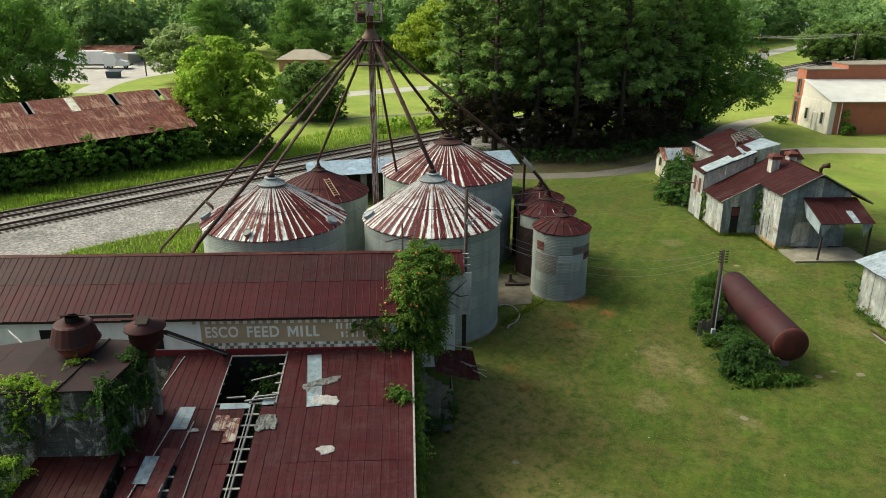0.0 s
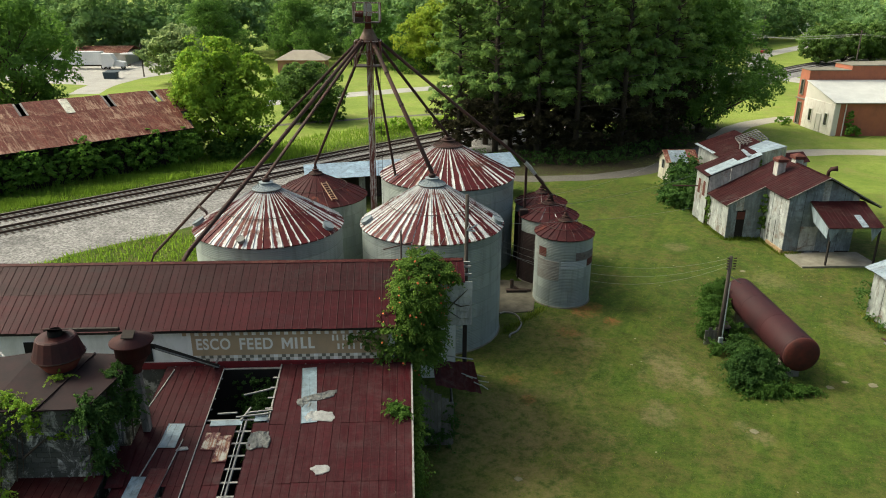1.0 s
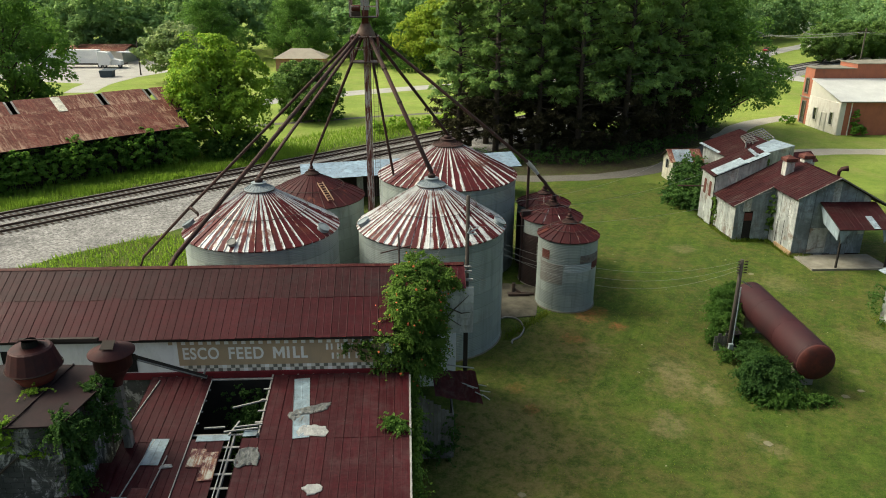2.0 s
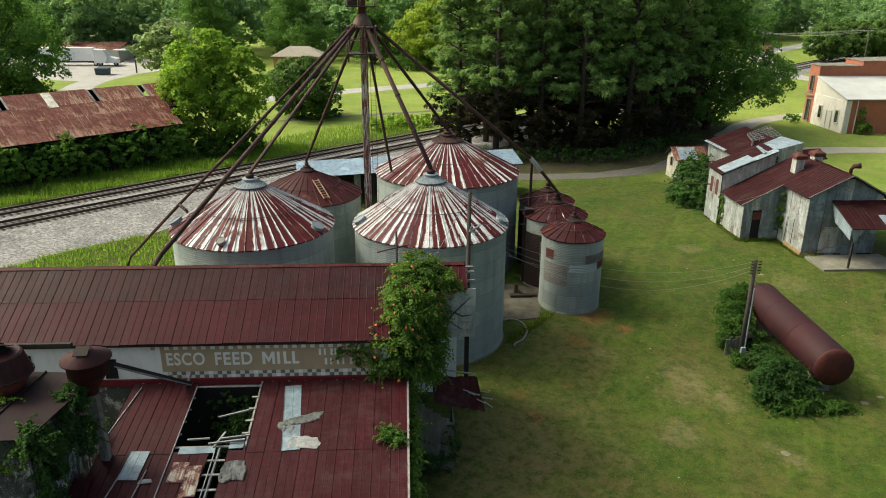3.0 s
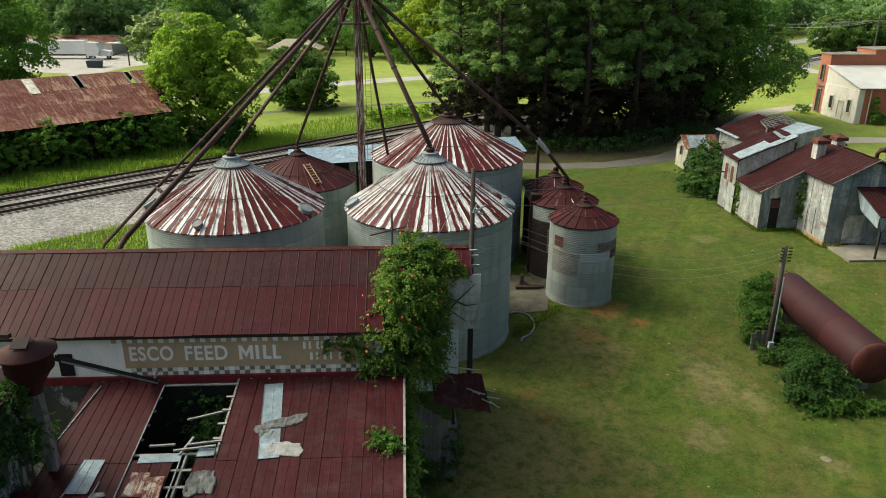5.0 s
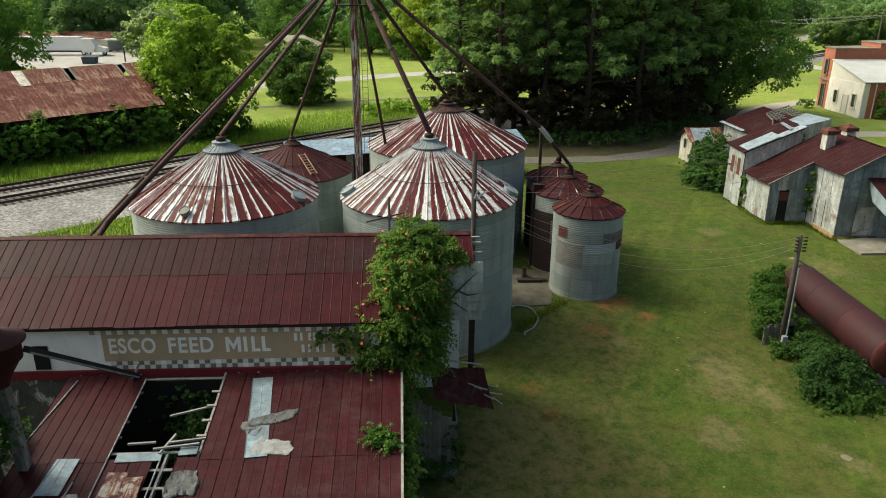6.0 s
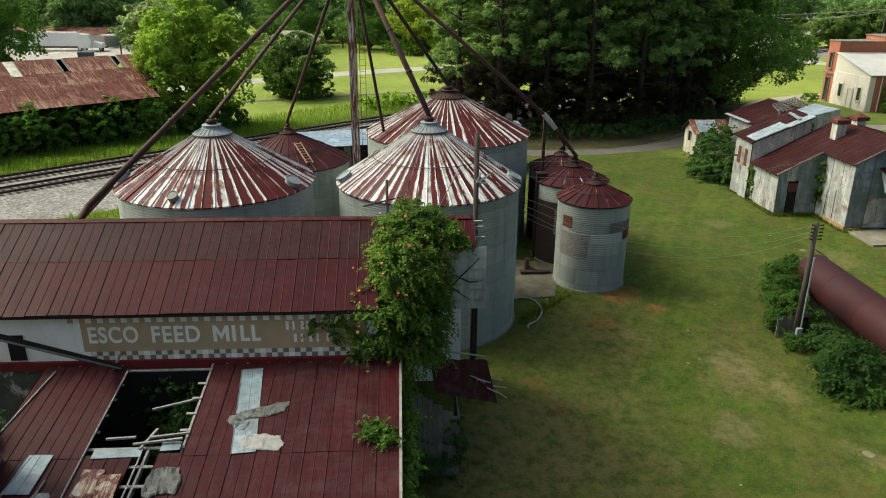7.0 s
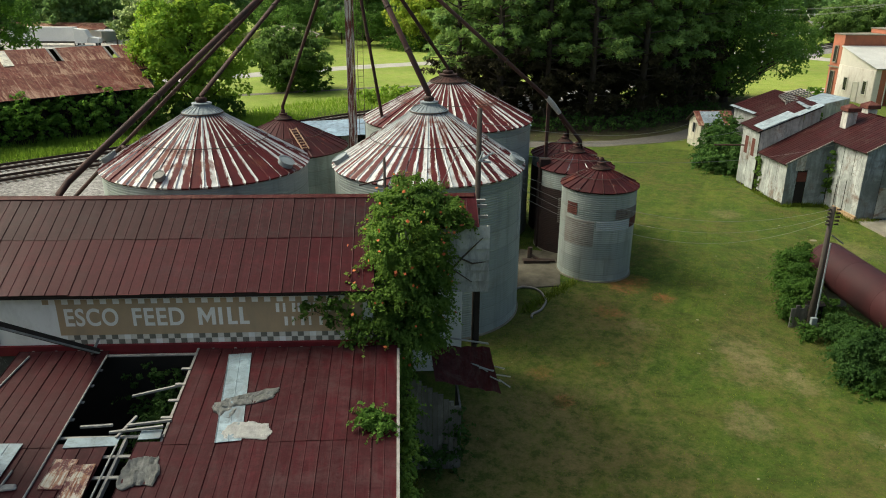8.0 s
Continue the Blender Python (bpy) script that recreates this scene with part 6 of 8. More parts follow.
slab(bm, [(25.1, 20.1, 4.62), (29.4, 20.2, 6.42), (29.4, 21.0, 6.44), (25.1, 20.9, 4.64)], 0.015)
part("zinc_strip", bm, M_ZINC_ROOF, wing_roof, "pale zinc sheet strip")

# small cream shed
hut = thing("small_shed", (28.2, 36.4, 0), "small cream board shed with rusty patched roof", "shed")
bm = bmesh.new()
slab(bm, [(26.75, 37.9, 0), (26.85, 35.2, 0), (26.85, 35.2, 2.35), (26.8, 36.6, 3.2), (26.75, 37.9, 2.35)], 0.1)
slab(bm, [(26.87, 35.2, 0), (29.9, 35.3, 0), (29.9, 35.3, 2.35), (26.87, 35.2, 2.35)], 0.1)
slab(bm, [(29.9, 35.32, 0), (29.8, 37.9, 0), (29.8, 37.9, 2.35), (29.85, 36.6, 3.2), (29.9, 35.32, 2.35)], 0.1)
slab(bm, [(29.8, 37.92, 0), (26.75, 37.92, 0), (26.75, 37.92, 2.35), (29.8, 37.92, 2.35)], 0.1)
part("wall", bm, M_CREAM, hut)
hr = part("roof", slab(slab(bmesh.new(), [(26.5, 34.9, 2.22), (30.1, 35.0, 2.22), (30.1, 36.6, 3.28), (26.45, 36.6, 3.28)], 0.05), [(30.1, 38.2, 2.2), (26.45, 38.2, 2.2), (26.45, 36.603, 3.28), (30.1, 36.603, 3.28)], 0.05), M_DARKWOOD, hut)
lay_sheets(hr, (26.45, 34.88, 2.23), (1, 0, 0), (0, 1.68, 1.05), 3.65, (1.95,), (M_RED_OLD, M_ZINC_ROOF), rnd=random.Random(66))

# back barn
bb = thing("old_barn", (35, 33, 0), "old low barn with partly stripped red roof", "barn")
bm = bmesh.new()
gable_ends(bm, 31.3, 38.6, 35.0, 29.2, 3.6, 4.8, 0.12)
gable_ends(bm, 31.3, 38.6, 35.0, 38.2, 3.6, 4.8, 0.12)
box(bm, 31.2, 31.3, 29.2, 38.2, 0, 3.6)
box(bm, 38.6, 38.7, 29.2, 38.2, 0, 3.6)
part("wall", bm, M_SIDING, bb)
br = part("roof", slab(bmesh.new(), [(30.9, 38.5, 3.5), (30.9, 29.0, 3.5), (35.0, 29.0, 4.98), (35.0, 38.5, 4.98)], 0.06), M_DARKWOOD, bb)
lay_sheets(br, (30.85, 38.5, 3.52), (0, -1, 0), (4.1, 0, 1.48), 9.5, (2.2, 2.2), (M_RED_DULL,), rnd=random.Random(67))
LA, LB, LC, LD = Vector((33.0, 32.2, 4.75)), Vector((36.9, 34.2, 4.9)), Vector((37.4, 38.0, 5.15)), Vector((33.4, 34.4, 5.0))
for i in range(9):
    part("rafter", beam(bmesh.new(), LA.lerp(LB, i / 8), LD.lerp(LC, i / 8), 0.07, 0.12), M_BOARD, bb)
for i in range(6):
    part("purlin", beam(bmesh.new(), LA.lerp(LD, i / 5) + Vector((0, 0, 0.09)), LB.lerp(LC, i / 5) + Vector((0, 0, 0.09)), 0.10, 0.05), M_BOARD, bb)
for i in range(5):
    p = LA.lerp(LB, i / 4)
    part("post", beam(bmesh.new(), (p.x, p.y, 0), p, 0.12), M_TIMBER, bb)

# shed at the edge of the lawn
rs = thing("zinc_shed", (31, -1, 0), "low shed of rusty zinc sheets with pale roof", "shed")
bm = bmesh.new()
box(bm, 28.15, 28.25, -7, 1.2, 0, 3.0)
box(bm, 28.25, 34, 1.1, 1.2, 0, 3.3)
box(bm, 34, 34.1, -7, 1.2, 0, 3.3)
box(bm, 28.25, 34, -7, -6.9, 0, 3.3)
part("wall", bm, M_DARKWOOD, rs)
siding(rs, (28.13, 1.2), (28.13, -7), 0.05, lambda f: 3.0, M_SIDING, seed=17)
rr = part("roof", slab(slab(bmesh.new(), [(27.7, 1.6, 3.26), (27.7, -7.2, 3.26), (31.2, -7.2, 4.5), (31.2, 1.6, 4.5)], 0.05), [(34.7, -7.2, 3.26), (34.7, 1.6, 3.26), (31.203, 1.6, 4.5), (31.203, -7.2, 4.5)], 0.05), M_DARKWOOD, rs)
lay_sheets(rr, (27.65, 1.62, 3.27), (0, -1, 0), (3.5, 0, 1.24), 8.8, (3.75,), (M_ZINC_ROOF,), rnd=random.Random(69))

# ---- brick building ----
bk = thing("brick_building", (68, 66, 0), "red brick building with cream rendered annex", "building")
bm = bmesh.new()
box(bm, 60.2, 92, 60.3, 60.6, 0, 4.65)
part("brick_wall", bm, M_BRICK, bk)
bm = bmesh.new()
slab(bm, [(59.5, 68.6, 0), (59.5, 60.3, 0), (59.5, 60.3, 4.75), (59.5, 68.6, 6.9)], 0.7)
part("cream_wall", bm, M_WHITEWALL, bk, "cream rendered side wall")
part("lower_wall", slab(bmesh.new(), [(59.42, 68.55, 0), (59.42, 60.35, 0), (59.42, 60.35, 4.45), (59.42, 68.55, 4.45)], 0.07), M_PAINTED_BRICK, bk, "flaking whitewashed brick wall")
part("annex_roof", slab(bmesh.new(), [(59.3, 60.1, 4.75), (92, 60.1, 4.75), (92, 68.6, 6.95), (59.3, 68.6, 6.95)], 0.12), M_ROOFWHITE, bk, "white coated sloping roof")
bm = bmesh.new()
slab(bm, [(59.6, 68.62, 8.3), (92, 68.62, 8.3), (92, 80, 8.3), (60.0, 71.9, 8.3)], 8.3)
slab(bm, [(66, 68.62, 9.0), (92, 68.62, 9.0), (92, 79.8, 9.0), (66, 73.2, 9.0)], 0.7)
part("main_block", bm, M_BRICK, bk)
bm = bmesh.new()
slab(bm, [(59.5, 68.5, 8.42), (65.9, 68.5, 8.42), (65.9, 73.4, 8.42), (59.9, 72.0, 8.42)], 0.12)
slab(bm, [(65.9, 68.5, 9.12), (92, 68.5, 9.12), (92, 80.1, 9.12), (65.9, 73.3, 9.12)], 0.12)
part("coping", bm, M_CONCRETE, bk)


# ---- block tower with dust cyclones ----
tower = thing("block_tower", (-14.6, -17.6, 0), "vine-grown grey block tower with rusty roof", "tower")
bm = bmesh.new()
box(bm, -18.5, -12.05, -19.0, -18.8, 0, 6.95)
box(bm, -12.25, -12.05, -18.8, -15.9, 0, 6.95)
box(bm, -18.5, -12.25, -16.1, -15.9, 0, 6.95)
box(bm, -18.7, -18.5, -19.0, -15.9, 0, 6.95)
tw = part("wall", bm, M_BLOCK, tower)
bl = bmesh.new()
box(bl, 0.006, 0.394, -0.03, 0.0, 0.006, 0.194)
BLOCK = mesh_from(bl, "block")
BLOCK.materials.append(M_BLOCK)
rnd = random.Random(71)
for r in range(16):
    for c in range(12):
        part("block", BLOCK, None, tw, m=pose(-16.8 + c * 0.4 - (0.2 if r % 2 else 0), -19.0 + rnd.uniform(-0.008, 0.004), 3.75 + r * 0.2))
bm = bmesh.new()
slab(bm, [(-15.0, -19.3, 7.1), (-11.85, -19.25, 7.12), (-11.25, -15.7, 7.15), (-14.9, -15.7, 7.35)], 0.05)
slab(bm, [(-18.9, -19.3, 6.55), (-15.003, -19.3, 7.1), (-14.903, -15.7, 7.35), (-18.9, -15.7, 6.8)], 0.05)
part("roof", bm, M_TOWERROOF, tower, "dull brown-red sheet roof")
for x, dx in ((-13.4, 0.5), (-16.6, 0.4)):
    part("roof_seam", beam(bmesh.new(), (x, -19.28, 7.13 if x > -15 else 6.89), (x + dx, -15.7, 7.27 if x > -15 else 7.15), 0.05, 0.04), M_TOWERROOF, tower)
# little roof at its foot
low = thing("foot_roof", (-13.5, -20.5, 0), "low red tin roof at the foot of the tower", "roof")
lr = part("deck", slab(bmesh.new(), [(-14.6, -23.4, 3.72), (-11.75, -23.4, 3.72), (-11.75, -19.06, 4.33), (-14.6, -19.06, 4.33)], 0.08), M_DARKWOOD, low)
lay_sheets(lr, (-14.6, -23.45, 3.73), (1, 0, 0), (0, 4.34, 0.61), 2.85, (4.4,), (M_RED_DULL,), rnd=random.Random(72))
part("wall", box(bmesh.new(), -14.5, -11.8, -23.2, -23.0, 0, 3.66), M_BLOCK, low)
part("wall", box(bmesh.new(), -14.5, -14.35, -23.0, -19.05, 0, 3.66), M_BLOCK, low)

cy = thing("dust_cyclone", (-13.72, -16.6, 7.1), "rusty red dust cyclone drum with tilted lid", "dust cyclone", "dust cyclones")
part("drum", lathe(bmesh.new(), [(0.66, 7.66), (0.84, 7.67), (0.86, 7.72), (0.66, 8.38), (0.60, 8.43), (0.02, 8.46)], 18, (-13.72, -16.6)), M_CYCLONE, cy, "dull red sheet drum")
part("neck", lathe(bmesh.new(), [(0.24, 8.44), (0.24, 8.56), (0.22, 8.66)], 16, (-13.72, -16.6)), M_DARK, cy)
bm = bmesh.new()
tube(bm, [(-13.72, -16.6, 8.66), (-13.72, -16.588, 8.685)], 0.46, 24)
part("lid", bm, M_RUSTPIPE, cy, "thin rusty lid")
part("hopper", lathe(bmesh.new(), [(0.42, 7.05), (0.80, 7.67), (0.5, 7.68)], 28, (-13.72, -16.6)), M_HOPPER, cy, "orange rusted lower cone", True)
part("seam", lathe(bmesh.new(), [(0.865, 7.69), (0.885, 7.71), (0.865, 7.75)], 28, (-13.72, -16.6)), M_RUSTPIPE, cy)
cy = thing("dust_cyclone", (-11.2, -16.5, 4.9), "rusty cyclone with conical lid on a leg", "dust cyclone", "dust cyclones")
part("cone", lathe(bmesh.new(), [(0.20, 6.9), (0.24, 7.1), (0.54, 7.58), (0.60, 7.62), (0.61, 8.08), (0.74, 8.10), (0.74, 8.16), (0.25, 8.36), (0.24, 8.42), (0.02, 8.44)], 28, (-11.2, -16.5)), M_CYCLONE, cy, "red rusted funnel", True)
part("leg", beam(bmesh.new(), (-11.15, -16.4, 4.3), (-11.2, -16.5, 7.2), 0.26, 0.28), M_BOARD, cy, "grey weathered chute leg")
part("flap", slab(bmesh.new(), [(-11.42, -16.85, 8.40), (-11.0, -16.85, 8.40), (-11.0, -16.5, 8.56), (-11.42, -16.5, 8.56)], 0.03), M_DARKWOOD, cy)
bm = bmesh.new()
beam(bm, (-10.65, -16.1, 7.7), (-9.45, -12.75, 4.98), 0.2, 0.16)
ch = solo("wooden_chute", bm, M_DARKWOOD, "dark wooden chute leaning down to the roof", "chute")
part("pale_edge", beam(bmesh.new(), (-10.54, -16.14, 7.62), (-9.33, -12.75, 4.9), 0.03, 0.05), M_TIMBER, ch)
part("prop", beam(bmesh.new(), (-9.35, -12.72, 5.35), (-9.55, -12.85, 4.92), 0.06), M_TIMBER, ch)
solo("leaning_rod", tube(bmesh.new(), [(-15.3, -16.5, 7.0), (-18.4, -12.7, 6.25)], 0.035, 8), M_FELT_PALE, "pale rod leaning between tower roof and mill wall", "metal rod")
solo("duct", beam(bmesh.new(), (-14.6, -15.6, 8.15), (-11.7, -16.2, 8.45), 0.12), M_DARKWOOD, "dark pipe between the cyclones", "pipe")
# black panels on the mill wall paint the dark inside of two openings
bm = bmesh.new()
box(bm, -17.3, -15.2, WALL_Y - 0.04, WALL_Y - 0.01, 5.15, 6.05)
solo("wall_opening", bm, M_DARK, "dark boarded window in the mill wall", "window", kind="structure")
bm = bmesh.new()
box(bm, -12.6, -12.15, WALL_Y - 0.04, WALL_Y - 0.01, 5.05, 5.85)
solo("wall_opening", bm, M_DARK, "dark square opening in the mill wall", "window", kind="structure")


# ---- repairs and debris on the broken roof ----
def ragged(name, cx, cy, w, l, rot, material, label, category="roof patch", seed=1, edge=0.15, n=64, crumple=0.05):
    rr = random.Random(seed)
    bm = bmesh.new()
    ring, low_ = [], []
    ph = rr.uniform(0, 6)
    for k in range(n):
        a = 2 * math.pi * k / n
        sq = 1 / max(abs(math.cos(a)), abs(math.sin(a)))
        q = (0.55 * sq + 0.45) * (1 + edge * (0.8 * math.sin(a * 2 + ph) + 0.5 * math.sin(a * 3 + ph * 2) + 0.22 * math.sin(a * 9 + ph) + 0.28 * rr.uniform(-1, 1)))
        x, y = math.cos(a) * w / 2 * q, math.sin(a) * l / 2 * q
        x, y = cx + x * math.cos(rot) - y * math.sin(rot), cy + x * math.sin(rot) + y * math.cos(rot)
        ring.append(bm.verts.new((x, y, lz(y) + 0.06 + rr.uniform(0, crumple * 0.15))))
        low_.append(bm.verts.new((x, y, lz(y) + 0.045)))
    def fold(x, y):
        return lz(y) + 0.075 + crumple * (0.55 * noise.noise((x * 5.0 + ph, y * 2.2, ph)) + 0.3 * noise.noise((x * 13.0, y * 6.0, ph)))

    mid = bm.verts.new((cx, cy, fold(cx, cy)))
    last = ring
    for f in (0.93, 0.78, 0.6, 0.4, 0.2):
        inner = []
        for v in ring:
            x, y = cx + (v.co.x - cx) * f, cy + (v.co.y - cy) * f
            inner.append(bm.verts.new((x, y, fold(x, y))))
        for k in range(n):
            j = (k + 1) % n
            bm.faces.new((last[k], last[j], inner[j], inner[k]))
        last = inner
    for k in range(n):
        j = (k + 1) % n
        bm.faces.new((last[k], last[j], mid))
        bm.faces.new((low_[k], low_[j], ring[j], ring[k]))
    return solo(name, bm, material, label, category)


def loose_sheet(x, y, w, l, mat, label, rot=0.0, lift=0.06):
    o = Vector((x, y, lz(y) + lift))
    m = Matrix(((1, 0, 0), (0, lup.y, lup.z), (0, -lup.z, lup.y))).transposed().to_4x4()
    m.translation = o
    me = sheet_mesh(w, l, "loose_sheet")
    me.materials.append(mat)
    return tagged(part("loose_sheet", me, None, None, m=m @ pose(0, 0, 0, 0, 0, rot)), label, "roof sheet", "loose roof sheets")


loose_sheet(-5.53, -16.32, 0.60, 3.35, M_ZINC_OLD, "pale zinc sheet laid over the red roof", 6.0)
loose_sheet(-10.5, -17.4, 0.62, 1.25, M_ZINC_OLD, "short pale zinc sheet on broken roof", -2.0)
loose_sheet(-11.0, -20.1, 0.5, 1.3, M_ZINC_OLD, "short bluish zinc sheet on broken roof", -3.0, 0.12)
loose_sheet(-8.95, -17.55, 0.52, 0.86, M_RUST_SHEET, "orange rusted sheet on broken roof", -2.0)
loose_sheet(-8.4, -18.2, 0.5, 1.3, M_RUST_SHEET, "rust-streaked loose sheet on broken roof", 3.0, 0.08)
loose_sheet(-11.7, -19.3, 0.6, 2.0, M_RED_SHED, "slipped rusty red sheet on broken roof", 4.0, 0.1)
loose_sheet(-10.6, -21.0, 0.6, 2.6, M_RED_OLD2, "slipped rusted sheet on broken roof", -4.0, 0.1)
ragged("felt_scrap", -5.0, -14.82, 1.45, 0.38, 0.27, M_FELT, "torn grey roofing felt strip", seed=2, crumple=0.12)
ragged("felt_scrap", -5.55, -15.2, 0.6, 0.4, -0.4, M_FELT, "torn grey roofing felt scrap", seed=9, crumple=0.1)
ragged("felt_scrap", -4.85, -15.95, 1.0, 0.6, -0.1, M_FELT_PALE, "pale torn roofing felt patch", seed=3)
ragged("felt_scrap", -6.95, -17.15, 0.75, 0.95, 0.1, M_FELT, "crumpled grey felt over a hole", seed=4, crumple=0.14)
ragged("felt_scrap", -4.55, -18.65, 0.6, 0.4, 0.4, M_FELT_PALE, "small pale felt scrap", seed=5, edge=0.2)
ragged("felt_scrap", -9.6, -17.49, 0.45, 0.14, 0.1, M_FELT_PALE, "small pale scrap on red roof", seed=6)
for x0, x1, y in ((-8.9, -7.72, -16.2), (-7.3, -6.82, -16.0)):
    bm = bmesh.new()
    slab(bm, [(x0, y - 0.16, lz(y) + 0.04), (x1, y - 0.12, lz(y) + 0.04), (x1, y + 0.16, lz(y) + 0.09), (x0, y + 0.14, lz(y) + 0.08)], 0.02)
    solo("pale_board", bm, M_ZINC_OLD, "pale bluish zinc strip at the edge of the roof hole", "board", "boards at the roof hole")
rr = random.Random(12)
for p, q in (((-8.75, -15.7, 4.55), (-8.0, -15.72, 4.6)), ((-8.05, -14.3, 4.5), (-6.75, -14.05, 4.68)), ((-7.65, -15.75, 4.6), (-6.7, -15.55, 4.58)), ((-8.0, -15.95, 4.55), (-6.8, -15.85, 4.62)), ((-7.8, -16.1, 4.5), (-7.55, -15.4, 4.62))):
    solo("broken_batten", beam(bmesh.new(), p, q, 0.06, 0.05), M_TIMBER, "broken pale roof batten in the hole", "broken batten", "broken roof battens")
for p, q in (((-11.12, -12.95, 4.97), (-11.6, -15.9, 4.5)), ((-9.10, -12.95, 4.96), (-9.12, -20.9, 3.77)), ((-7.72, -16.3, 4.46), (-7.75, -21.5, 3.68)), ((-10.35, -16.2, 4.46), (-11.2, -22.5, 3.55)), ((-9.7, -17.0, 4.35), (-10.0, -20.5, 3.85))):
    solo("edge_strip", beam(bmesh.new(), p, q, 0.03, 0.04), M_FELT_PALE, "pale bent metal edge of a roof sheet", "metal strip", "bent sheet edges")
part("verge", beam(bmesh.new(), (-1.33, -12.9, lz(-12.9) + 0.03), (-1.33, -27.4, lz(-27.4) + 0.03), 0.07, 0.1), M_TIMBER, lean, "pale verge board")

# collapsed store beside the mill
ann = thing("leaning_store", (-0.3, -10.8, 0), "small grey board store with collapsed roof", "shed")
for i in range(9):
    part("board", box(bmesh.new(), -0.98 + i * 0.165, -0.825 + i * 0.165, -11.68 + 0.008 * (i % 3), -11.63 + 0.008 * (i % 3), 0.0, 3.25 - 0.12 * i + 0.06 * (i % 2)), M_BOARD, ann)
part("wall", box(bmesh.new(), 0.50, 0.56, -11.6, -9.9, 0, 2.2), M_BOARD, ann)
part("wall", box(bmesh.new(), -1.0, -0.94, -11.6, -9.9, 0, 3.0), M_BOARD, ann)
bm = bmesh.new()
rws = []
for i in range(9):
    f = i / 8
    a = Vector((-0.35, -10.5, 3.75)).lerp(Vector((1.65, -9.5, 3.15)), f)
    b = Vector((-0.25, -11.75, 3.25)).lerp(Vector((2.0, -10.1, 1.75)), f)
    k = 0.03 if i % 2 else -0.02
    rws.append([bm.verts.new(v + Vector((0, 0, k + z))) for v in (a, a.lerp(b, 0.5) + Vector((0, 0, -0.06)), b) for z in (0.0,)])
for a, b in zip(rws, rws[1:]):
    for k in range(2):
        bm.faces.new((a[k], a[k + 1], b[k + 1], b[k]))
bmesh.ops.solidify(bm, geom=bm.faces[:], thickness=0.015)
part("fallen_roof", bm, M_RED_OLD2, ann, "sagging rusty red roof sheet")
rr = random.Random(31)
for i in range(11):
    x, y = rr.uniform(0.9, 2.0), rr.uniform(-10.3, -9.4)
    z = 3.6 - 0.75 * x + rr.uniform(0.0, 0.12)
    a = rr.uniform(-0.5, 0.3)
    part("splintered_lath", beam(bmesh.new(), (x, y, z), (x + rr.uniform(0.25, 0.6) * math.cos(a), y + 0.4 * math.sin(a), z - rr.uniform(0.1, 0.25)), 0.04, 0.03), M_FELT_PALE, ann)
part("lath", beam(bmesh.new(), (-0.2, -10.2, 3.95), (1.6, -9.45, 3.25), 0.07, 0.04), M_FELT_PALE, ann)


# ---- climbing plants ----
def climber(name, clumps, per, leaf, label, seed, stems=(), material=None, flowers=0, category="vine", shoots=0.0):
    """Leafy clumps over the skin of each (centre, radii, weight), with trailing shoots between them."""
    rng = np.random.default_rng(seed)
    small = []
    for (cx, cy, cz), (rx, ry, rz_), k in clumps:
        count = int(26 * max(1.0, (rx + ry + rz_) / 2.7) ** 1.6)
        for _ in range(count):
            d = rng.normal(size=3) + np.array((0, -0.15, 0.15))
            d /= np.linalg.norm(d)
            q = rng.uniform(0.45, 1.0)
            size = min(0.95, float(np.mean((rx, ry, rz_))), 2.2 * min(rx, ry, rz_)) * rng.uniform(0.20, 0.42)
            small.append(((cx + d[0] * rx * q, cy + d[1] * ry * q, cz + d[2] * rz_ * q), size, d, k / count))
    c, o = caps(rng, small, per)
    n = int(len(c) * shoots / 12)
    if n:
        pick = rng.choice(len(c), n)
        d = o[pick] * np.array((1, 1, 0.5)) + rng.normal(size=(n, 3)) * 0.45 + np.array((0, 0, 0.25))
        d /= np.linalg.norm(d, axis=1)[:, None]
        reach = rng.uniform(2.5, 8.5, n) * leaf
        for j in range(12):
            f = (j + 1) / 12
            p = c[pick] + d * (reach * f)[:, None] - np.array((0, 0, 0.55))[None] * (reach * f * f)[:, None] + rng.normal(size=(n, 3)) * leaf * 0.3
            c, o = np.concatenate([c, p]), np.concatenate([o, d])
    c[:, 2] = np.maximum(c[:, 2], 0.03)
    b = thing(name, clumps[0][0], label, category)
    part("foliage", leaves("foliage", c, leaf, material or M_VINE, rng, o, 0.5, 1.5), None, b)
    for st in stems:
        part("stem", tube(bmesh.new(), st, [0.05, *[0.03] * (len(st) - 2), 0.012], 5), M_BARK, b)
    if flowers:
        pick = rng.choice(len(c), flowers, replace=False)
        fl = leaves("flowers", c[pick] + o[pick] * 0.16 + np.array((0, -0.08, 0.04)), 0.085, M_FLOWER, rng, o[pick], 0.6, 1.2)
        tagged(part("flowers", fl, None, b, "orange trumpet flowers"), kind="stuff")
    return b


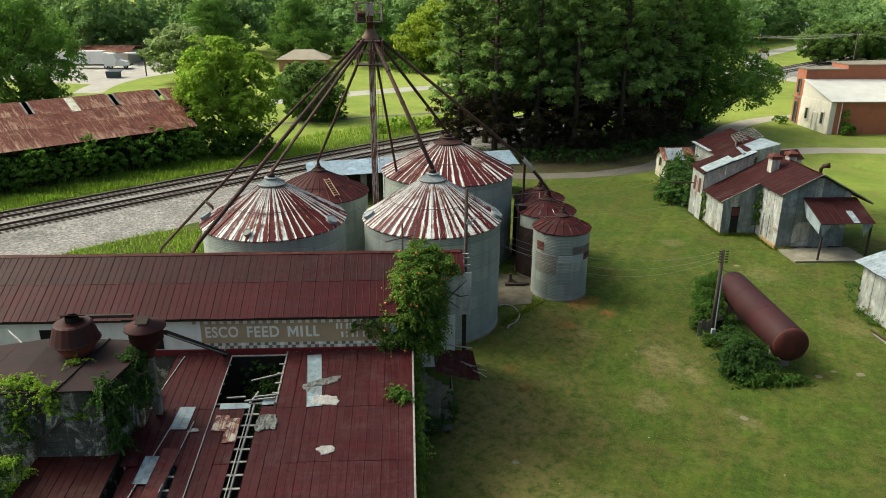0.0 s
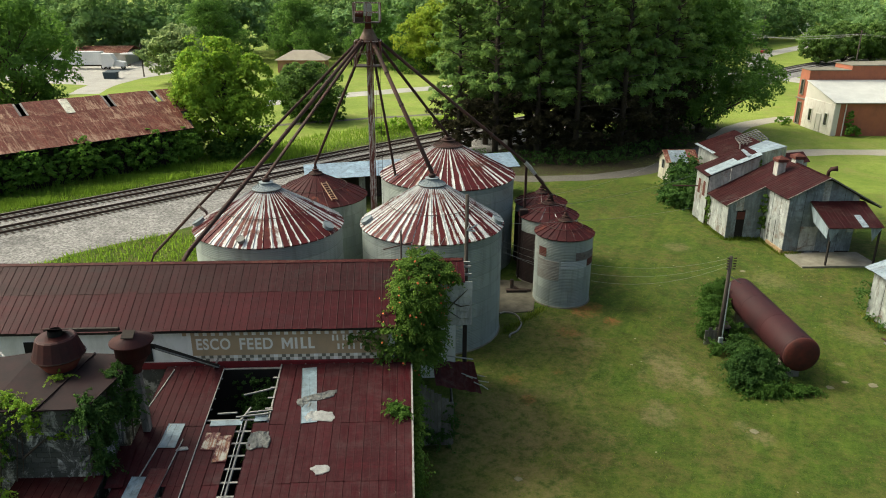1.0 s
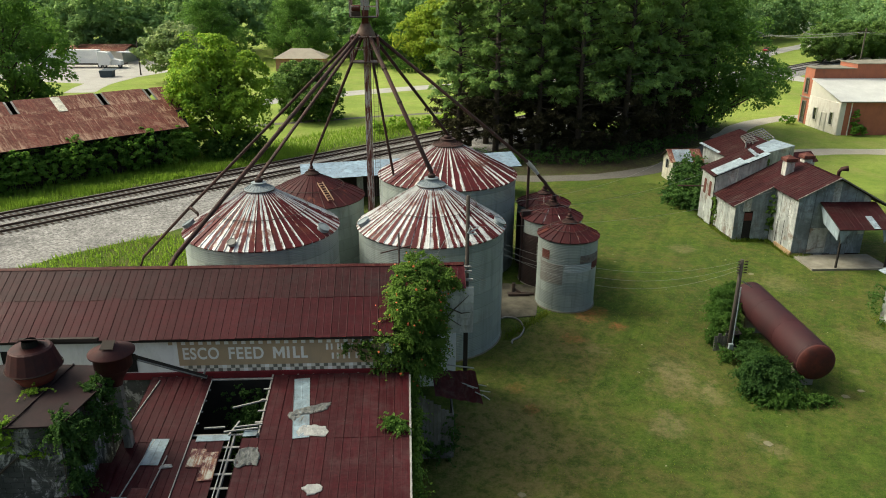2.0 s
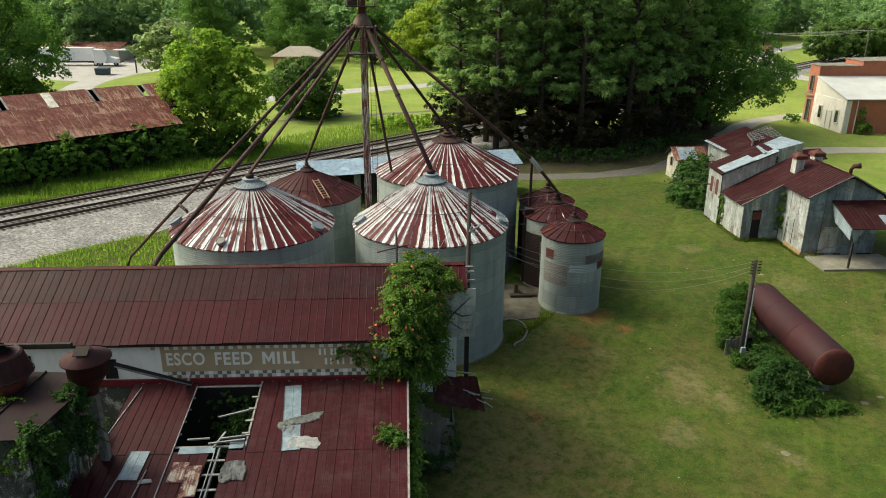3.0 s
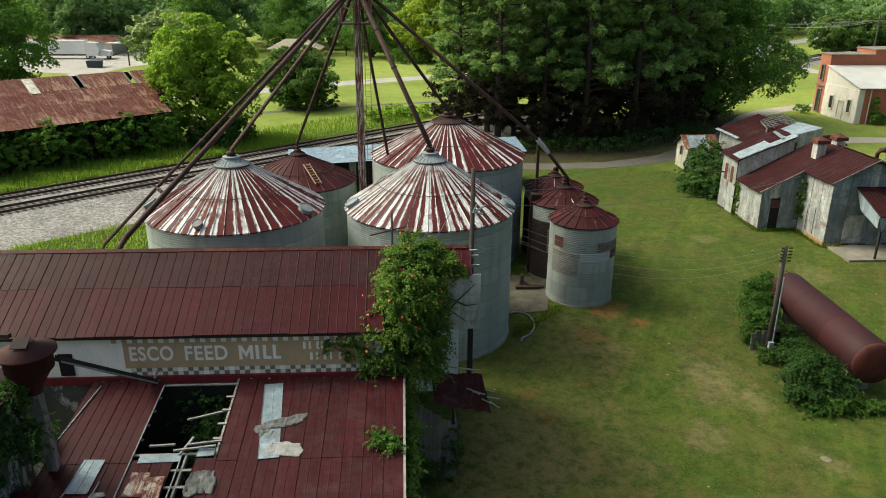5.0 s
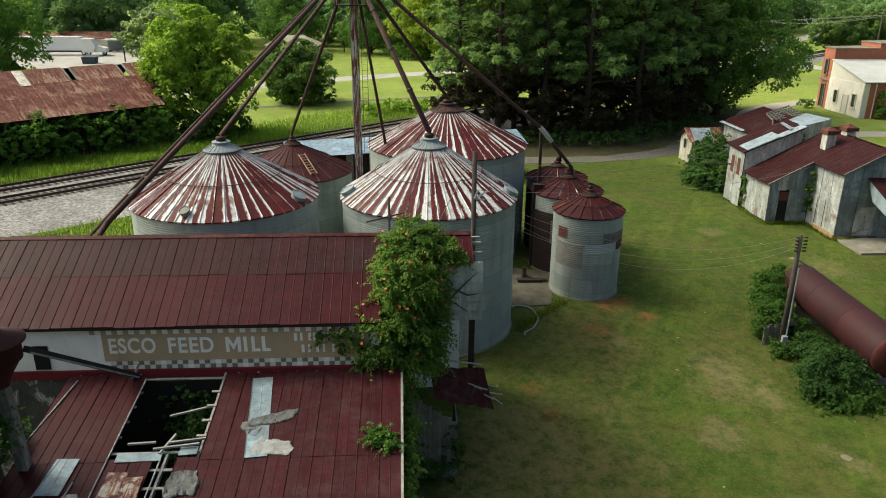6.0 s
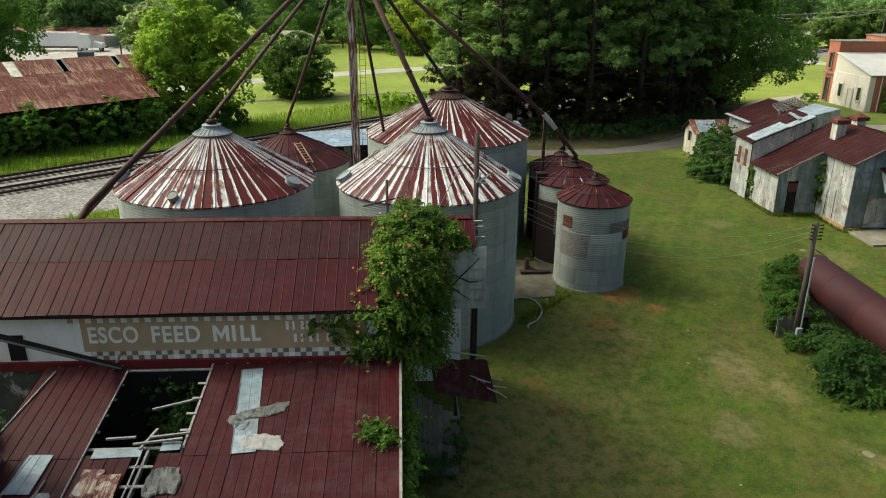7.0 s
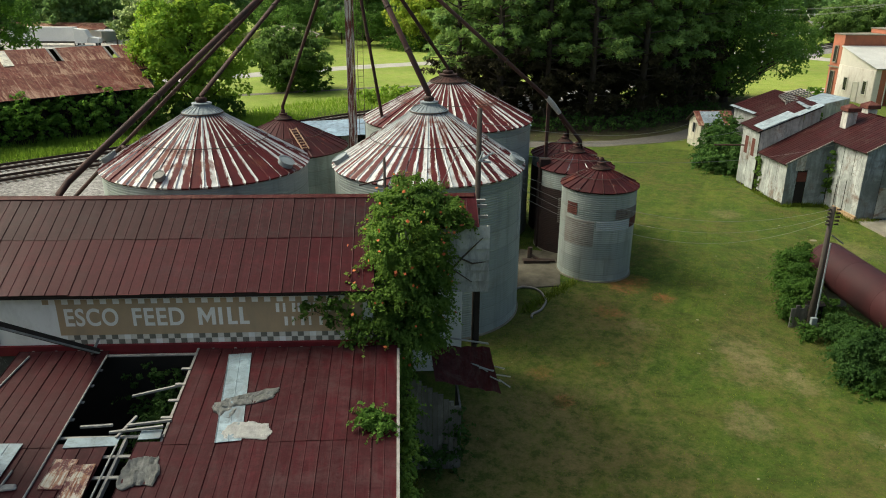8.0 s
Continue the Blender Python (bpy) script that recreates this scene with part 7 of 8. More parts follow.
climber("trumpet_vine", [((-1.2, -11.7, 7.5), (1.15, 1.0, 1.25), 1.2), ((-0.45, -10.7, 8.15), (1.0, 0.75, 0.55), 0.7), ((-1.0, -10.2, 8.55), (0.9, 0.7, 0.45), 0.5), ((-1.5, -12.1, 6.3), (1.0, 0.8, 1.0), 1.0), ((-0.75, -11.4, 5.7), (0.95, 0.8, 1.1), 0.95), ((-1.35, -12.2, 4.9), (0.85, 0.6, 0.9), 0.8), ((-0.5, -11.0, 4.5), (0.7, 0.6, 0.6), 0.4), ((-1.55, -12.4, 4.0), (0.5, 0.5, 1.1), 0.5), ((-2.8, -12.6, 6.0), (0.6, 0.10, 0.4), 0.07), ((-3.5, -12.5, 6.15), (0.5, 0.06, 0.22), 0.022), ((-3.9, -12.48, 5.95), (0.12, 0.04, 0.3), 0.008), ((-3.2, -12.5, 5.6), (0.12, 0.05, 0.3), 0.012), ((-2.4, -12.65, 5.3), (0.4, 0.15, 0.5), 0.12), ((0.35, -10.5, 7.85), (0.5, 0.3, 0.25), 0.12), ((-0.45, -11.0, 7.1), (0.7, 0.45, 0.8), 0.5), ((-0.75, -11.3, 6.5), (0.85, 0.6, 0.9), 0.7), ((-0.9, -10.9, 8.5), (0.9, 0.6, 0.5), 0.4)], 7600, 0.064, "leafy trumpet vine with orange flowers climbing the mill corner", 51,
        [[(-1.4, -12.2, 0), (-1.5, -12.2, 3), (-1.2, -11.8, 6), (-0.9, -11.2, 8)], [(-1.2, -12.1, 0), (-1.0, -11.8, 4), (-0.3, -11.0, 7.5)], [(-1.3, -12.0, 0), (-1.6, -12.5, 5), (-3.6, -12.6, 6.0)], [(-0.7, -11.0, 5.0), (0.0, -10.52, 6.0), (0.6, -10.5, 6.7), (1.2, -10.47, 7.3)], [(-0.6, -10.8, 6.5), (0.4, -10.5, 6.75), (0.9, -10.5, 6.5), (1.3, -10.5, 6.55)], [(-0.5, -10.8, 7.0), (0.2, -10.5, 6.4), (0.9, -10.5, 5.9)]], flowers=260, shoots=0.6)
edge = [((-1.12 + 0.05 * math.sin(i * 2.1), -13.1 - i * 0.62, 3.55 - i * 0.07), (0.17 + 0.06 * math.sin(i * 1.7), 0.4, 0.75), 0.09 + 0.05 * math.sin(i * 2.9)) for i in range(18)]
climber("wall_vine", edge, 2200, 0.075, "vine along the broken roof's edge and wall", 52, shoots=0.5)
climber("wall_vine", [((-0.2, -11.75, 0.5), (0.9, 0.4, 0.5), 0.4), ((0.55, -11.6, 1.3), (0.2, 0.3, 1.1), 0.25), ((-1.2, -11.9, 1.4), (0.3, 0.4, 1.4), 0.4)], 1600, 0.08, "weeds and vine over the grey store", 53, material=M_LEAF_DEEP, shoots=0.5)
climber("tower_vine", [((-14.7, -18.8, 7.15), (0.8, 0.5, 0.22), 0.45), ((-13.75, -19.1, 7.1), (0.45, 0.25, 0.22), 0.22), ((-13.6, -19.3, 6.6), (0.28, 0.12, 0.4), 0.16), ((-14.7, -19.3, 6.2), (0.4, 0.12, 0.9), 0.12), ((-15.0, -20.3, 4.6), (0.5, 0.6, 0.9), 0.4), ((-15.3, -21.5, 3.6), (0.6, 0.9, 1.2), 0.5), ((-15.4, -23.4, 2.9), (0.6, 1.1, 1.5), 0.5), ((-13.45, -17.5, 7.3), (0.28, 0.15, 0.06), 0.05), ((-12.9, -19.1, 6.0), (0.5, 0.06, 0.14), 0.05)], 2600, 0.062, "bright green vine swallowing the block tower", 54, [[(-14.9, -19.2, 0), (-14.6, -19.15, 4), (-14.0, -19.2, 7.0)], [(-15.3, -19.5, 0), (-15.1, -19.4, 3.5), (-14.5, -19.3, 6.8)], [(-14.2, -19.1, 5.2), (-13.4, -19.1, 5.9), (-12.6, -19.1, 6.05)], [(-14.4, -19.12, 6.9), (-14.1, -19.1, 5.9), (-14.3, -19.1, 4.6)]], material=M_LEAF, shoots=0.5)
climber("tower_vine", [((-12.0, -19.1, 6.85), (0.32, 0.25, 0.4), 0.5), ((-11.8, -18.6, 6.2), (0.28, 0.7, 0.9), 0.9), ((-11.85, -18.4, 5.0), (0.28, 0.8, 0.9), 0.8), ((-11.75, -17.0, 6.3), (0.3, 0.7, 1.0), 0.8), ((-11.42, -16.75, 7.2), (0.22, 0.28, 0.5), 0.35), ((-11.45, -16.85, 5.6), (0.22, 0.3, 0.9), 0.35), ((-11.8, -15.4, 4.8), (0.3, 0.6, 0.35), 0.3), ((-12.05, -18.7, 7.15), (0.2, 0.35, 0.08), 0.1), ((-14.8, -19.25, 5.7), (0.45, 0.1, 1.0), 0.35), ((-15.2, -20.2, 4.1), (0.6, 0.6, 1.3), 0.8), ((-15.5, -21.9, 3.0), (0.7, 1.1, 1.4), 1.0)], 2300, 0.075, "dark vine hanging round the cyclone leg", 55, [[(-12.0, -19.15, 0), (-12.1, -19.1, 3), (-12.0, -19.1, 6.5)], [(-11.7, -17.2, 0), (-11.5, -16.9, 4), (-11.45, -16.7, 7.2)]], material=M_LEAF_DEEP, shoots=0.4)
climber("roof_weed", [((-2.0, -15.75, 4.62), (0.36, 0.32, 0.20), 0.5), ((-1.6, -15.9, 4.6), (0.2, 0.4, 0.14), 0.15)], 1300, 0.07, "green weed tuft growing on the tin roof", 56, category="weed", material=M_LEAF_DARK, shoots=0.8)
climber("indoor_weeds", [((-7.9, -13.4, 2.3), (1.0, 0.7, 1.4), 0.7), ((-7.3, -12.95, 3.5), (0.9, 0.25, 0.6), 0.3), ((-8.3, -12.9, 3.0), (0.5, 0.2, 0.7), 0.2), ((-7.0, -14.5, 1.2), (0.9, 0.9, 1.0), 0.5), ((-7.8, -12.85, 3.9), (1.1, 0.15, 0.7), 0.5)], 2600, 0.062, "dark weeds growing inside the broken building", 57, category="weed", material=M_LEAF_DEEP, shoots=0.3)
climber("depot_vine", [(tuple(E0 - U * (1.0 + i * 1.9) + V * (0.35 + 0.3 * math.sin(i * 1.9)) + Vector((0, 0, -1.95 - 0.3 * math.sin(i * 2.7)))), (1.6, 1.5, 2.1 + 0.3 * math.sin(i * 1.3)), 1.0) for i in range(24)], 2100, 0.18, "dense vine covering the depot wall", 58, [[tuple(E0 - U * (2 + 3 * i) + V * 1.4 - Vector((0, 0, 4.3))), tuple(E0 - U * (2.3 + 3 * i) + V * 1.3 - Vector((0, 0, 2))), tuple(E0 - U * (2.1 + 3 * i) + V * 1.3 - Vector((0, 0, 0.6)))] for i in range(14)], material=M_LEAF_MID)
climber("depot_vine", [(tuple(E0 + U * (0.6 + 0.8 * i) + V * (2.0 + 2.0 * i) + Vector((0, 0, -2.8 + 0.3 * i))), (1.8, 1.8, 1.7), 1.0) for i in range(5)], 1000, 0.26, "thick green growth at the depot end", 59, [[tuple(E0 + U * 0.6 + V * (2 + 2 * i) - Vector((0, 0, 4.3))), tuple(E0 + U * 0.9 + V * (2 + 2 * i) - Vector((0, 0, 2)))] for i in range(4)], material=M_LEAF_MID)
climber("tank_bush", [((16.9, -6.5, 0.95), (1.2, 0.95, 0.8), 1.5), ((16.5, -7.2, 0.5), (0.95, 0.6, 0.5), 0.7), ((17.9, -6.9, 0.6), (0.8, 0.6, 0.55), 0.6), ((17.4, -5.0, 0.6), (0.8, 0.9, 0.6), 0.7), ((17.5, -3.8, 0.6), (0.7, 0.8, 0.55), 0.6)], 6500, 0.075, "dense green shrub under the tank's end", 60, category="shrub", material=M_LEAF_DEEP, shoots=0.6)
climber("tank_weeds", [((17.6, -7.9, 0.25), (0.9, 0.35, 0.3), 0.4), ((18.7, -8.0, 0.2), (0.8, 0.3, 0.25), 0.25), ((16.5, -7.9, 0.2), (0.6, 0.35, 0.25), 0.25), ((19.6, -7.9, 0.12), (0.4, 0.25, 0.15), 0.08)], 3200, 0.08, "low ragged weeds round the tank's cradle", 72, category="weed", material=M_LEAF_DARK, shoots=1.0)
climber("pole_vine", [((17.6, 0.6, 1.2), (0.75, 1.1, 1.2), 1.1), ((18.3, 1.9, 1.3), (0.8, 0.8, 1.2), 0.8), ((17.2, -0.8, 1.0), (0.7, 1.0, 1.0), 0.8), ((16.4, -1.7, 0.6), (0.45, 0.6, 0.6), 0.35), ((18.0, -1.6, 0.6), (0.6, 1.0, 0.6), 0.5), ((17.6, -3.4, 0.35), (0.5, 0.6, 0.35), 0.3), ((16.3, -3.4, 0.3), (0.35, 0.4, 0.3), 0.2), ((16.75, -2.2, 1.6), (0.18, 0.2, 0.9), 0.14)], 5600, 0.075, "green vine round the pole and tank", 61, [[(16.8, -2.4, 0), (16.7, -2.6, 1.4), (16.65, -2.8, 2.8)], [(17.6, 0.6, 0), (17.7, 0.8, 1.6)]], material=M_LEAF_DARK, shoots=0.5)
climber("shed_bush", [((25.6, 27.6, 1.3), (1.5, 2.1, 1.5), 1.8), ((27.2, 31.5, 2.0), (1.5, 2.0, 1.7), 1.0), ((24.7, 26.2, 0.8), (1.0, 1.3, 0.8), 0.7), ((26.6, 30.0, 1.8), (1.4, 1.6, 1.5), 0.9), ((24.2, 28.2, 0.6), (0.8, 1.0, 0.6), 0.4), ((26.3, 24.9, 1.2), (0.9, 1.0, 1.2), 0.5)], 1900, 0.18, "big-leaved green bush beside the barn", 62, category="bush", material=M_LEAF_DEEP, shoots=0.4)
climber("barn_vine", [((28.05, 16.0, 2.3), (0.25, 0.3, 1.9), 0.5), ((25.1, 20.1, 1.6), (0.2, 0.35, 1.3), 0.35), ((29.8, 21.6, 5.3), (0.3, 0.3, 0.5), 0.12)], 700, 0.15, "dark vine in the barn's corner", 63)
climber("shed_vine", [((27.9, 1.4, 1.3), (0.4, 0.6, 1.2), 0.5), ((27.8, -0.4, 0.3), (0.3, 1.5, 0.3), 0.3)], 1100, 0.085, "green growth at the zinc shed's corner", 64, material=M_LEAF_DEEP)
climber("rafter_vine", [((33.2, 29.2, 4.4), (1.0, 0.6, 0.6), 0.5)], 500, 0.25, "bright vine in the stripped rafters", 65, material=M_LEAF)

# ---- poles, wires, hose ----
def pole(x, y, h, label, r=0.13, name="utility_pole"):
    p = thing(name, (x, y, 0), label, "utility pole", "utility poles")
    part("shaft", tube(bmesh.new(), [(x, y, -0.1), (x, y, h)], [r, r * 0.75], 10), M_POLE, p, smooth=True)
    return p


PX, PY, PH = 16.62, -2.95, 5.85
p1 = pole(PX, PY, PH, "dark wooden pole with insulators beside the tank")
for i in range(5):
    z = PH - 0.12 - i * 0.16
    for sx in (-1, 1):
        part("insulator", tube(bmesh.new(), [(PX + 0.05 + sx * 0.1, PY - 0.02, z), (PX + 0.05 + sx * 0.26, PY - 0.05, z + 0.02)], [0.025, 0.05], 8), M_DARKWOOD, p1)
part("brace", beam(bmesh.new(), (PX + 0.1, PY - 0.1, 4.65), (PX + 0.8, PY + 0.1, 4.2), 0.05), M_TIMBER, p1, "pale crossing brace")
part("conduit", tube(bmesh.new(), [(PX + 0.1, PY - 0.16, 0.3), (PX + 0.1, PY - 0.14, 4.3)], 0.035, 8), M_ZINC, p1, "grey conduit")
part("meter_box", box(bmesh.new(), PX - 0.12, PX + 0.12, PY - 0.3, PY - 0.14, 0.55, 0.9), M_ZINC, p1, "grey meter box")
hut2 = thing("pump_box", (17.5, -2.3, 0), "collapsed grey plank box by the pole", "box")
for i in range(7):
    part("plank", box(bmesh.new(), 16.0 + i * 0.2, 16.18 + i * 0.2, -2.42, -2.38, 0, (1.0 + 0.15 * (i % 2)) if i < 4 else 0.25), M_BOARD, hut2)
part("lid", slab(bmesh.new(), [(16.7, -2.5, 1.05), (17.5, -2.5, 1.15), (17.5, -1.8, 1.3), (16.7, -1.8, 1.2)], 0.04), M_DARKWOOD, hut2)
part("side", box(bmesh.new(), 17.4, 17.44, -2.4, -1.6, 0, 1.15), M_DARK, hut2)
p2 = pole(1.5, -6.0, 10.4, "grey wooden pole between mill and bins", 0.12)
for k, (dx, dz) in enumerate(((0.15, 8.95), (0.32, 8.75), (0.5, 8.9), (0.42, 8.55))):
    part("bracket", tube(bmesh.new(), [(1.5, -6.1, 8.6), (1.5 + dx, -6.12, dz)], [0.03, 0.04], 6), M_ZINC, p2, "pale bracket")
p3 = pole(-1.75, -7.2, 9.0, "thin dark pipe rising behind the mill roof", 0.06, "vent_pipe")
part("arm", beam(bmesh.new(), (-2.6, -7.2, 8.05), (-1.2, -7.2, 8.4), 0.05), M_STEEL_DARK, p3)
mast = solo("spout_mast", beam(bmesh.new(), (6.75, 8.15, 0), (6.75, 8.15, 8.45), 0.16), M_RUSTPIPE, "dark steel mast carrying the long spout", "mast")
part("chute_casing", beam(bmesh.new(), (6.6, 7.6, 0), (6.6, 7.6, 5.5), 0.55, 0.5), M_RUST_SHADED, mast, "rusty casing, coloured darker for the shade between the bins")


def wire(a, b, sag, r=0.0075, label="thin overhead wire between poles"):
    a, b = Vector(a), Vector(b)
    pts = [a.lerp(b, i / 16) - Vector((0, 0, sag * 4 * (i / 16) * (1 - i / 16))) for i in range(17)]
    solo("overhead_wire", tube(bmesh.new(), pts, r, 5), M_WIRE, label, "wire", "overhead wires")


for z0, z1, sg in ((8.75, 5.75, 1.3), (8.6, 5.5, 1.6), (8.5, 5.3, 1.9)):
    wire((1.6, -6.0, z0), (PX, PY, z1), sg, 0.006)
wire((1.6, -6.0, 9.9), (26.8, 36.0, 2.6), 0.9)
wire((1.6, -6.0, 9.4), (25.1, 22.5, 4.3), 0.6)
wire((1.6, -6.0, 8.9), (28.4, 16.0, 4.5), 0.8)
wire((1.6, -6.0, 8.2), (8.7, 2.2, 3.2), 0.3)
wire((1.3, -6.0, 10.0), (-0.9, -5.2, 5.2), 0.0, 0.015)

pts = [(x, y, rise(x, y) + 0.06) for x, y in ((4.3, 1.4), (4.7, 1.6), (5.3, 1.25), (5.5, 0.1), (5.1, -1.0), (4.6, -1.5), (4.5, -1.9))]
dense = []
for i in range(len(pts) - 1):
    a, b = Vector(pts[i]), Vector(pts[i + 1])
    pr, nx = Vector(pts[max(i - 1, 0)]), Vector(pts[min(i + 2, len(pts) - 1)])
    for k in range(6):
        t = k / 6
        dense.append(0.5 * ((2 * a) + (b - pr) * t + (2 * pr - 5 * a + 4 * b - nx) * t * t + (3 * a - pr - 3 * b + nx) * t ** 3))
solo("hose", tube(bmesh.new(), dense, 0.055, 10), M_HOSE, "pale grey hose lying on the grass", "hose", smooth=True)
bm = bmesh.new()
tube(bm, [(5.6, 5.2, 0.48), (5.6, 5.2, 1.25)], 0.13, 10)
tube(bm, [(5.6, 5.2, 0.85), (6.1, 4.9, 0.62), (6.9, 4.85, 0.6)], 0.09, 8)
box(bm, 5.2, 6.6, 4.7, 5.1, 0.48, 0.66)
solo("pump", bm, M_STEEL_DARK, "dark rusty pump between the bins", "pump")

# ---- open store with zinc roof behind the bins ----
st = thing("zinc_store", (0, 30, 0), "long low store with bluish zinc roof", "shed")
sr = part("roof", slab(bmesh.new(), [(-11, 26.6, 2.75), (9.9, 30.2, 3.1), (9.4, 33.6, 3.75), (-11.5, 30.0, 3.4)], 0.06), M_DARKWOOD, st)
al = Vector((20.9, 3.6, 0.35))
lay_sheets(sr, (-11, 26.55, 2.77), al, (-0.55, 3.4, 0.65), al.length, (3.5,), (M_ZINC_BLUE,), w=0.8, rnd=random.Random(81))
part("wall", slab(bmesh.new(), [(-10.8, 29.6, 0), (9.2, 33.1, 0), (9.2, 33.1, 3.4), (-10.8, 29.6, 3.2)], 0.1), M_DARKWOOD, st)
for i in range(26):
    f = i / 25
    b = Vector((-10.6, 26.95, 0)).lerp(Vector((9.6, 30.45, 0)), f)
    if 3 < i < 14 and i % 3:
        continue
    if i > 21 and i % 2:
        continue
    part("board", box(bmesh.new(), b.x - (0.3 if i < 22 else 0.05), b.x + (0.3 if i < 22 else 0.05), b.y - 0.03, b.y + 0.03, 0, 2.7 + 0.3 * f), M_BOARD, st)

# ---- barn details ----
for x, y, zb, zt, mat in ((29.6, 17.47, 5.2, 6.52, M_PALEBOARD), (31.35, 18.05, 5.9, 6.62, M_PALEBOARD)):
    v = thing("roof_vent", (x, y, zb), "square zinc roof vent with rusty red cap", "roof vent", "roof vents")
    part("shaft", box(bmesh.new(), x - 0.34, x + 0.34, y - 0.34, y + 0.34, zb - 0.1, zt - 0.15), mat, v)
    bm = bmesh.new()
    box(bm, x - 0.46, x + 0.46, y - 0.46, y + 0.46, zt - 0.08, zt + 0.16)
    slab(bm, [(x - 0.46, y - 0.46, zt + 0.16), (x + 0.46, y - 0.46, zt + 0.16), (x, y, zt + 0.42)], 0.02)
    slab(bm, [(x + 0.46, y - 0.46, zt + 0.16), (x + 0.46, y + 0.46, zt + 0.16), (x, y, zt + 0.42)], 0.02)
    slab(bm, [(x + 0.46, y + 0.46, zt + 0.16), (x - 0.46, y + 0.46, zt + 0.16), (x, y, zt + 0.42)], 0.02)
    slab(bm, [(x - 0.46, y + 0.46, zt + 0.16), (x - 0.46, y - 0.46, zt + 0.16), (x, y, zt + 0.42)], 0.02)
    part("cap", bm, M_RUSTPATCH, v, "rusty red cap")
solo("elbow_pipe", tube(bmesh.new(), [(31.3, 13.3, 5.9), (31.3, 13.3, 6.55), (31.42, 13.25, 6.78), (31.85, 13.1, 6.85)], [0.13, 0.13, 0.16, 0.22], 12), M_RUSTPIPE, "rusty elbow vent pipe on the barn ridge", "vent pipe", smooth=True)
part("door", box(bmesh.new(), 29.5, 30.9, 12.62, 12.66, 0.3, 2.3), M_SIDING, barn, "pale zinc sheet door")
part("plinth", box(bmesh.new(), 28.18, 28.32, 12.6, 15.2, -0.05, 0.38), M_PLINTH, barn, "tan crumbling masonry foot")
part("plinth", box(bmesh.new(), 28.32, 29.3, 12.56, 12.7, -0.05, 0.22), M_PLINTH, barn, "tan crumbling masonry foot")
part("door_frame", beam(beam(bmesh.new(), (30.2, 12.6, 0.7), (30.2, 12.6, 1.7), 0.05), (30.2, 12.6, 0.7), (30.8, 12.6, 0.75), 0.05), M_TIMBER, barn)
# black panel paints the unlit inside of the doorway
part("lean_door", box(bmesh.new(), 26.02, 26.73, 16.44, 16.48, 0.2, 2.3), M_DARK, barn, "dark doorway")
part("lean_panel", box(bmesh.new(), 26.05, 26.7, 16.37, 16.40, 1.75, 2.4), M_RUSTPATCH, barn, "rusty panel over the doorway")
for x0, x1 in ((29.95, 30.9), (33.2, 34.1)):
    bm = bmesh.new()
    slab(bm, [(x0, 9.72, 3.08), (x0 + 0.28, 9.72, 2.05), (x1, 9.72, 3.08)], 0.015)
    part("hanging_sheet", bm, M_ZINC_ROOF, barn, "torn pale zinc sheet hanging")
bm = bmesh.new()
slab(bm, [(29.93, 12.6, 4.25), (29.93, 11.8, 2.95), (29.93, 9.75, 2.3), (29.93, 9.75, 3.1)], 0.015)
part("hanging_sheet", bm, M_ZINC_ROOF, barn, "torn pale zinc sheet hanging")
for a, b in (((28.0, 12.4, rz(28.0) + 0.02), (31.1, 12.4, 6.27)), ((31.1, 12.4, 6.27), (35.6, 12.4, rz(35.6) + 0.02)), ((24.95, 16.12, rz(24.95) + 0.02), (28.0, 16.12, rz(28.0) + 0.02))):
    part("verge_trim", beam(bmesh.new(), a, b, 0.05, 0.09), M_BOARD, barn, "pale weathered verge trim")
bm = bmesh.new()
slab(bm, [(33.7, 23.6, 4.75), (36.2, 24.4, 4.75), (35.9, 25.4, 5.5), (33.5, 24.7, 5.5)], 0.05)
slab(bm, [(35.6, 26.5, 4.75), (33.2, 25.8, 4.75), (33.5, 24.703, 5.5), (35.9, 25.403, 5.5)], 0.05)
slab(bm, [(33.6, 23.7, 3.2), (33.6, 25.7, 3.2), (33.6, 25.7, 4.75), (33.6, 24.7, 5.4), (33.6, 23.7, 4.75)], 0.05)
part("back_gable", bm, M_RED_DULL, barn, "small red sheet gable behind the vents")
part("door_edge", beam(beam(bmesh.new(), (28.29, 15.3, 0.3), (28.29, 15.3, 2.4), 0.03), (28.29, 14.3, 0.3), (28.29, 14.3, 2.4), 0.03), M_DARK, barn, "dark edges of a side door")
part("pale_eave", slab(bmesh.new(), [(30.75, 38.5, 3.56), (30.75, 33.4, 3.56), (31.05, 33.4, 3.67), (31.05, 38.5, 3.67)], 0.02), M_ZINC_ROOF, bb, "pale zinc strip along the eave")
for y in (20.9, 22.0):
    part("rust_panel", box(bmesh.new(), 24.985, 25.0, y, y + 0.5, 2.5, 3.8), M_RUSTPATCH, barn)
part("arm_pipe", tube(bmesh.new(), [(25.1, 22.6, 3.0), (22.9, 23.2, 2.9)], 0.06, 8), M_RUSTPIPE, barn)
part("window", box(bmesh.new(), 26.74, 26.78, 36.3, 36.9, 1.3, 2.2), M_GLASS, hut, "dark hut window")
part("frame", beam(beam(bmesh.new(), (26.73, 36.3, 1.3), (26.73, 36.3, 2.2), 0.06), (26.73, 36.9, 1.3), (26.73, 36.9, 2.2), 0.06), M_WHITEBOARD, hut)
zz = sheet_mesh(0.95, 1.9, "zinc_patch")
zz.materials.append(M_ZINC_ROOF)
mm = Matrix(((1, 0, 0), (0, 0.848, -0.53), (0, 0.53, 0.848))).to_4x4()
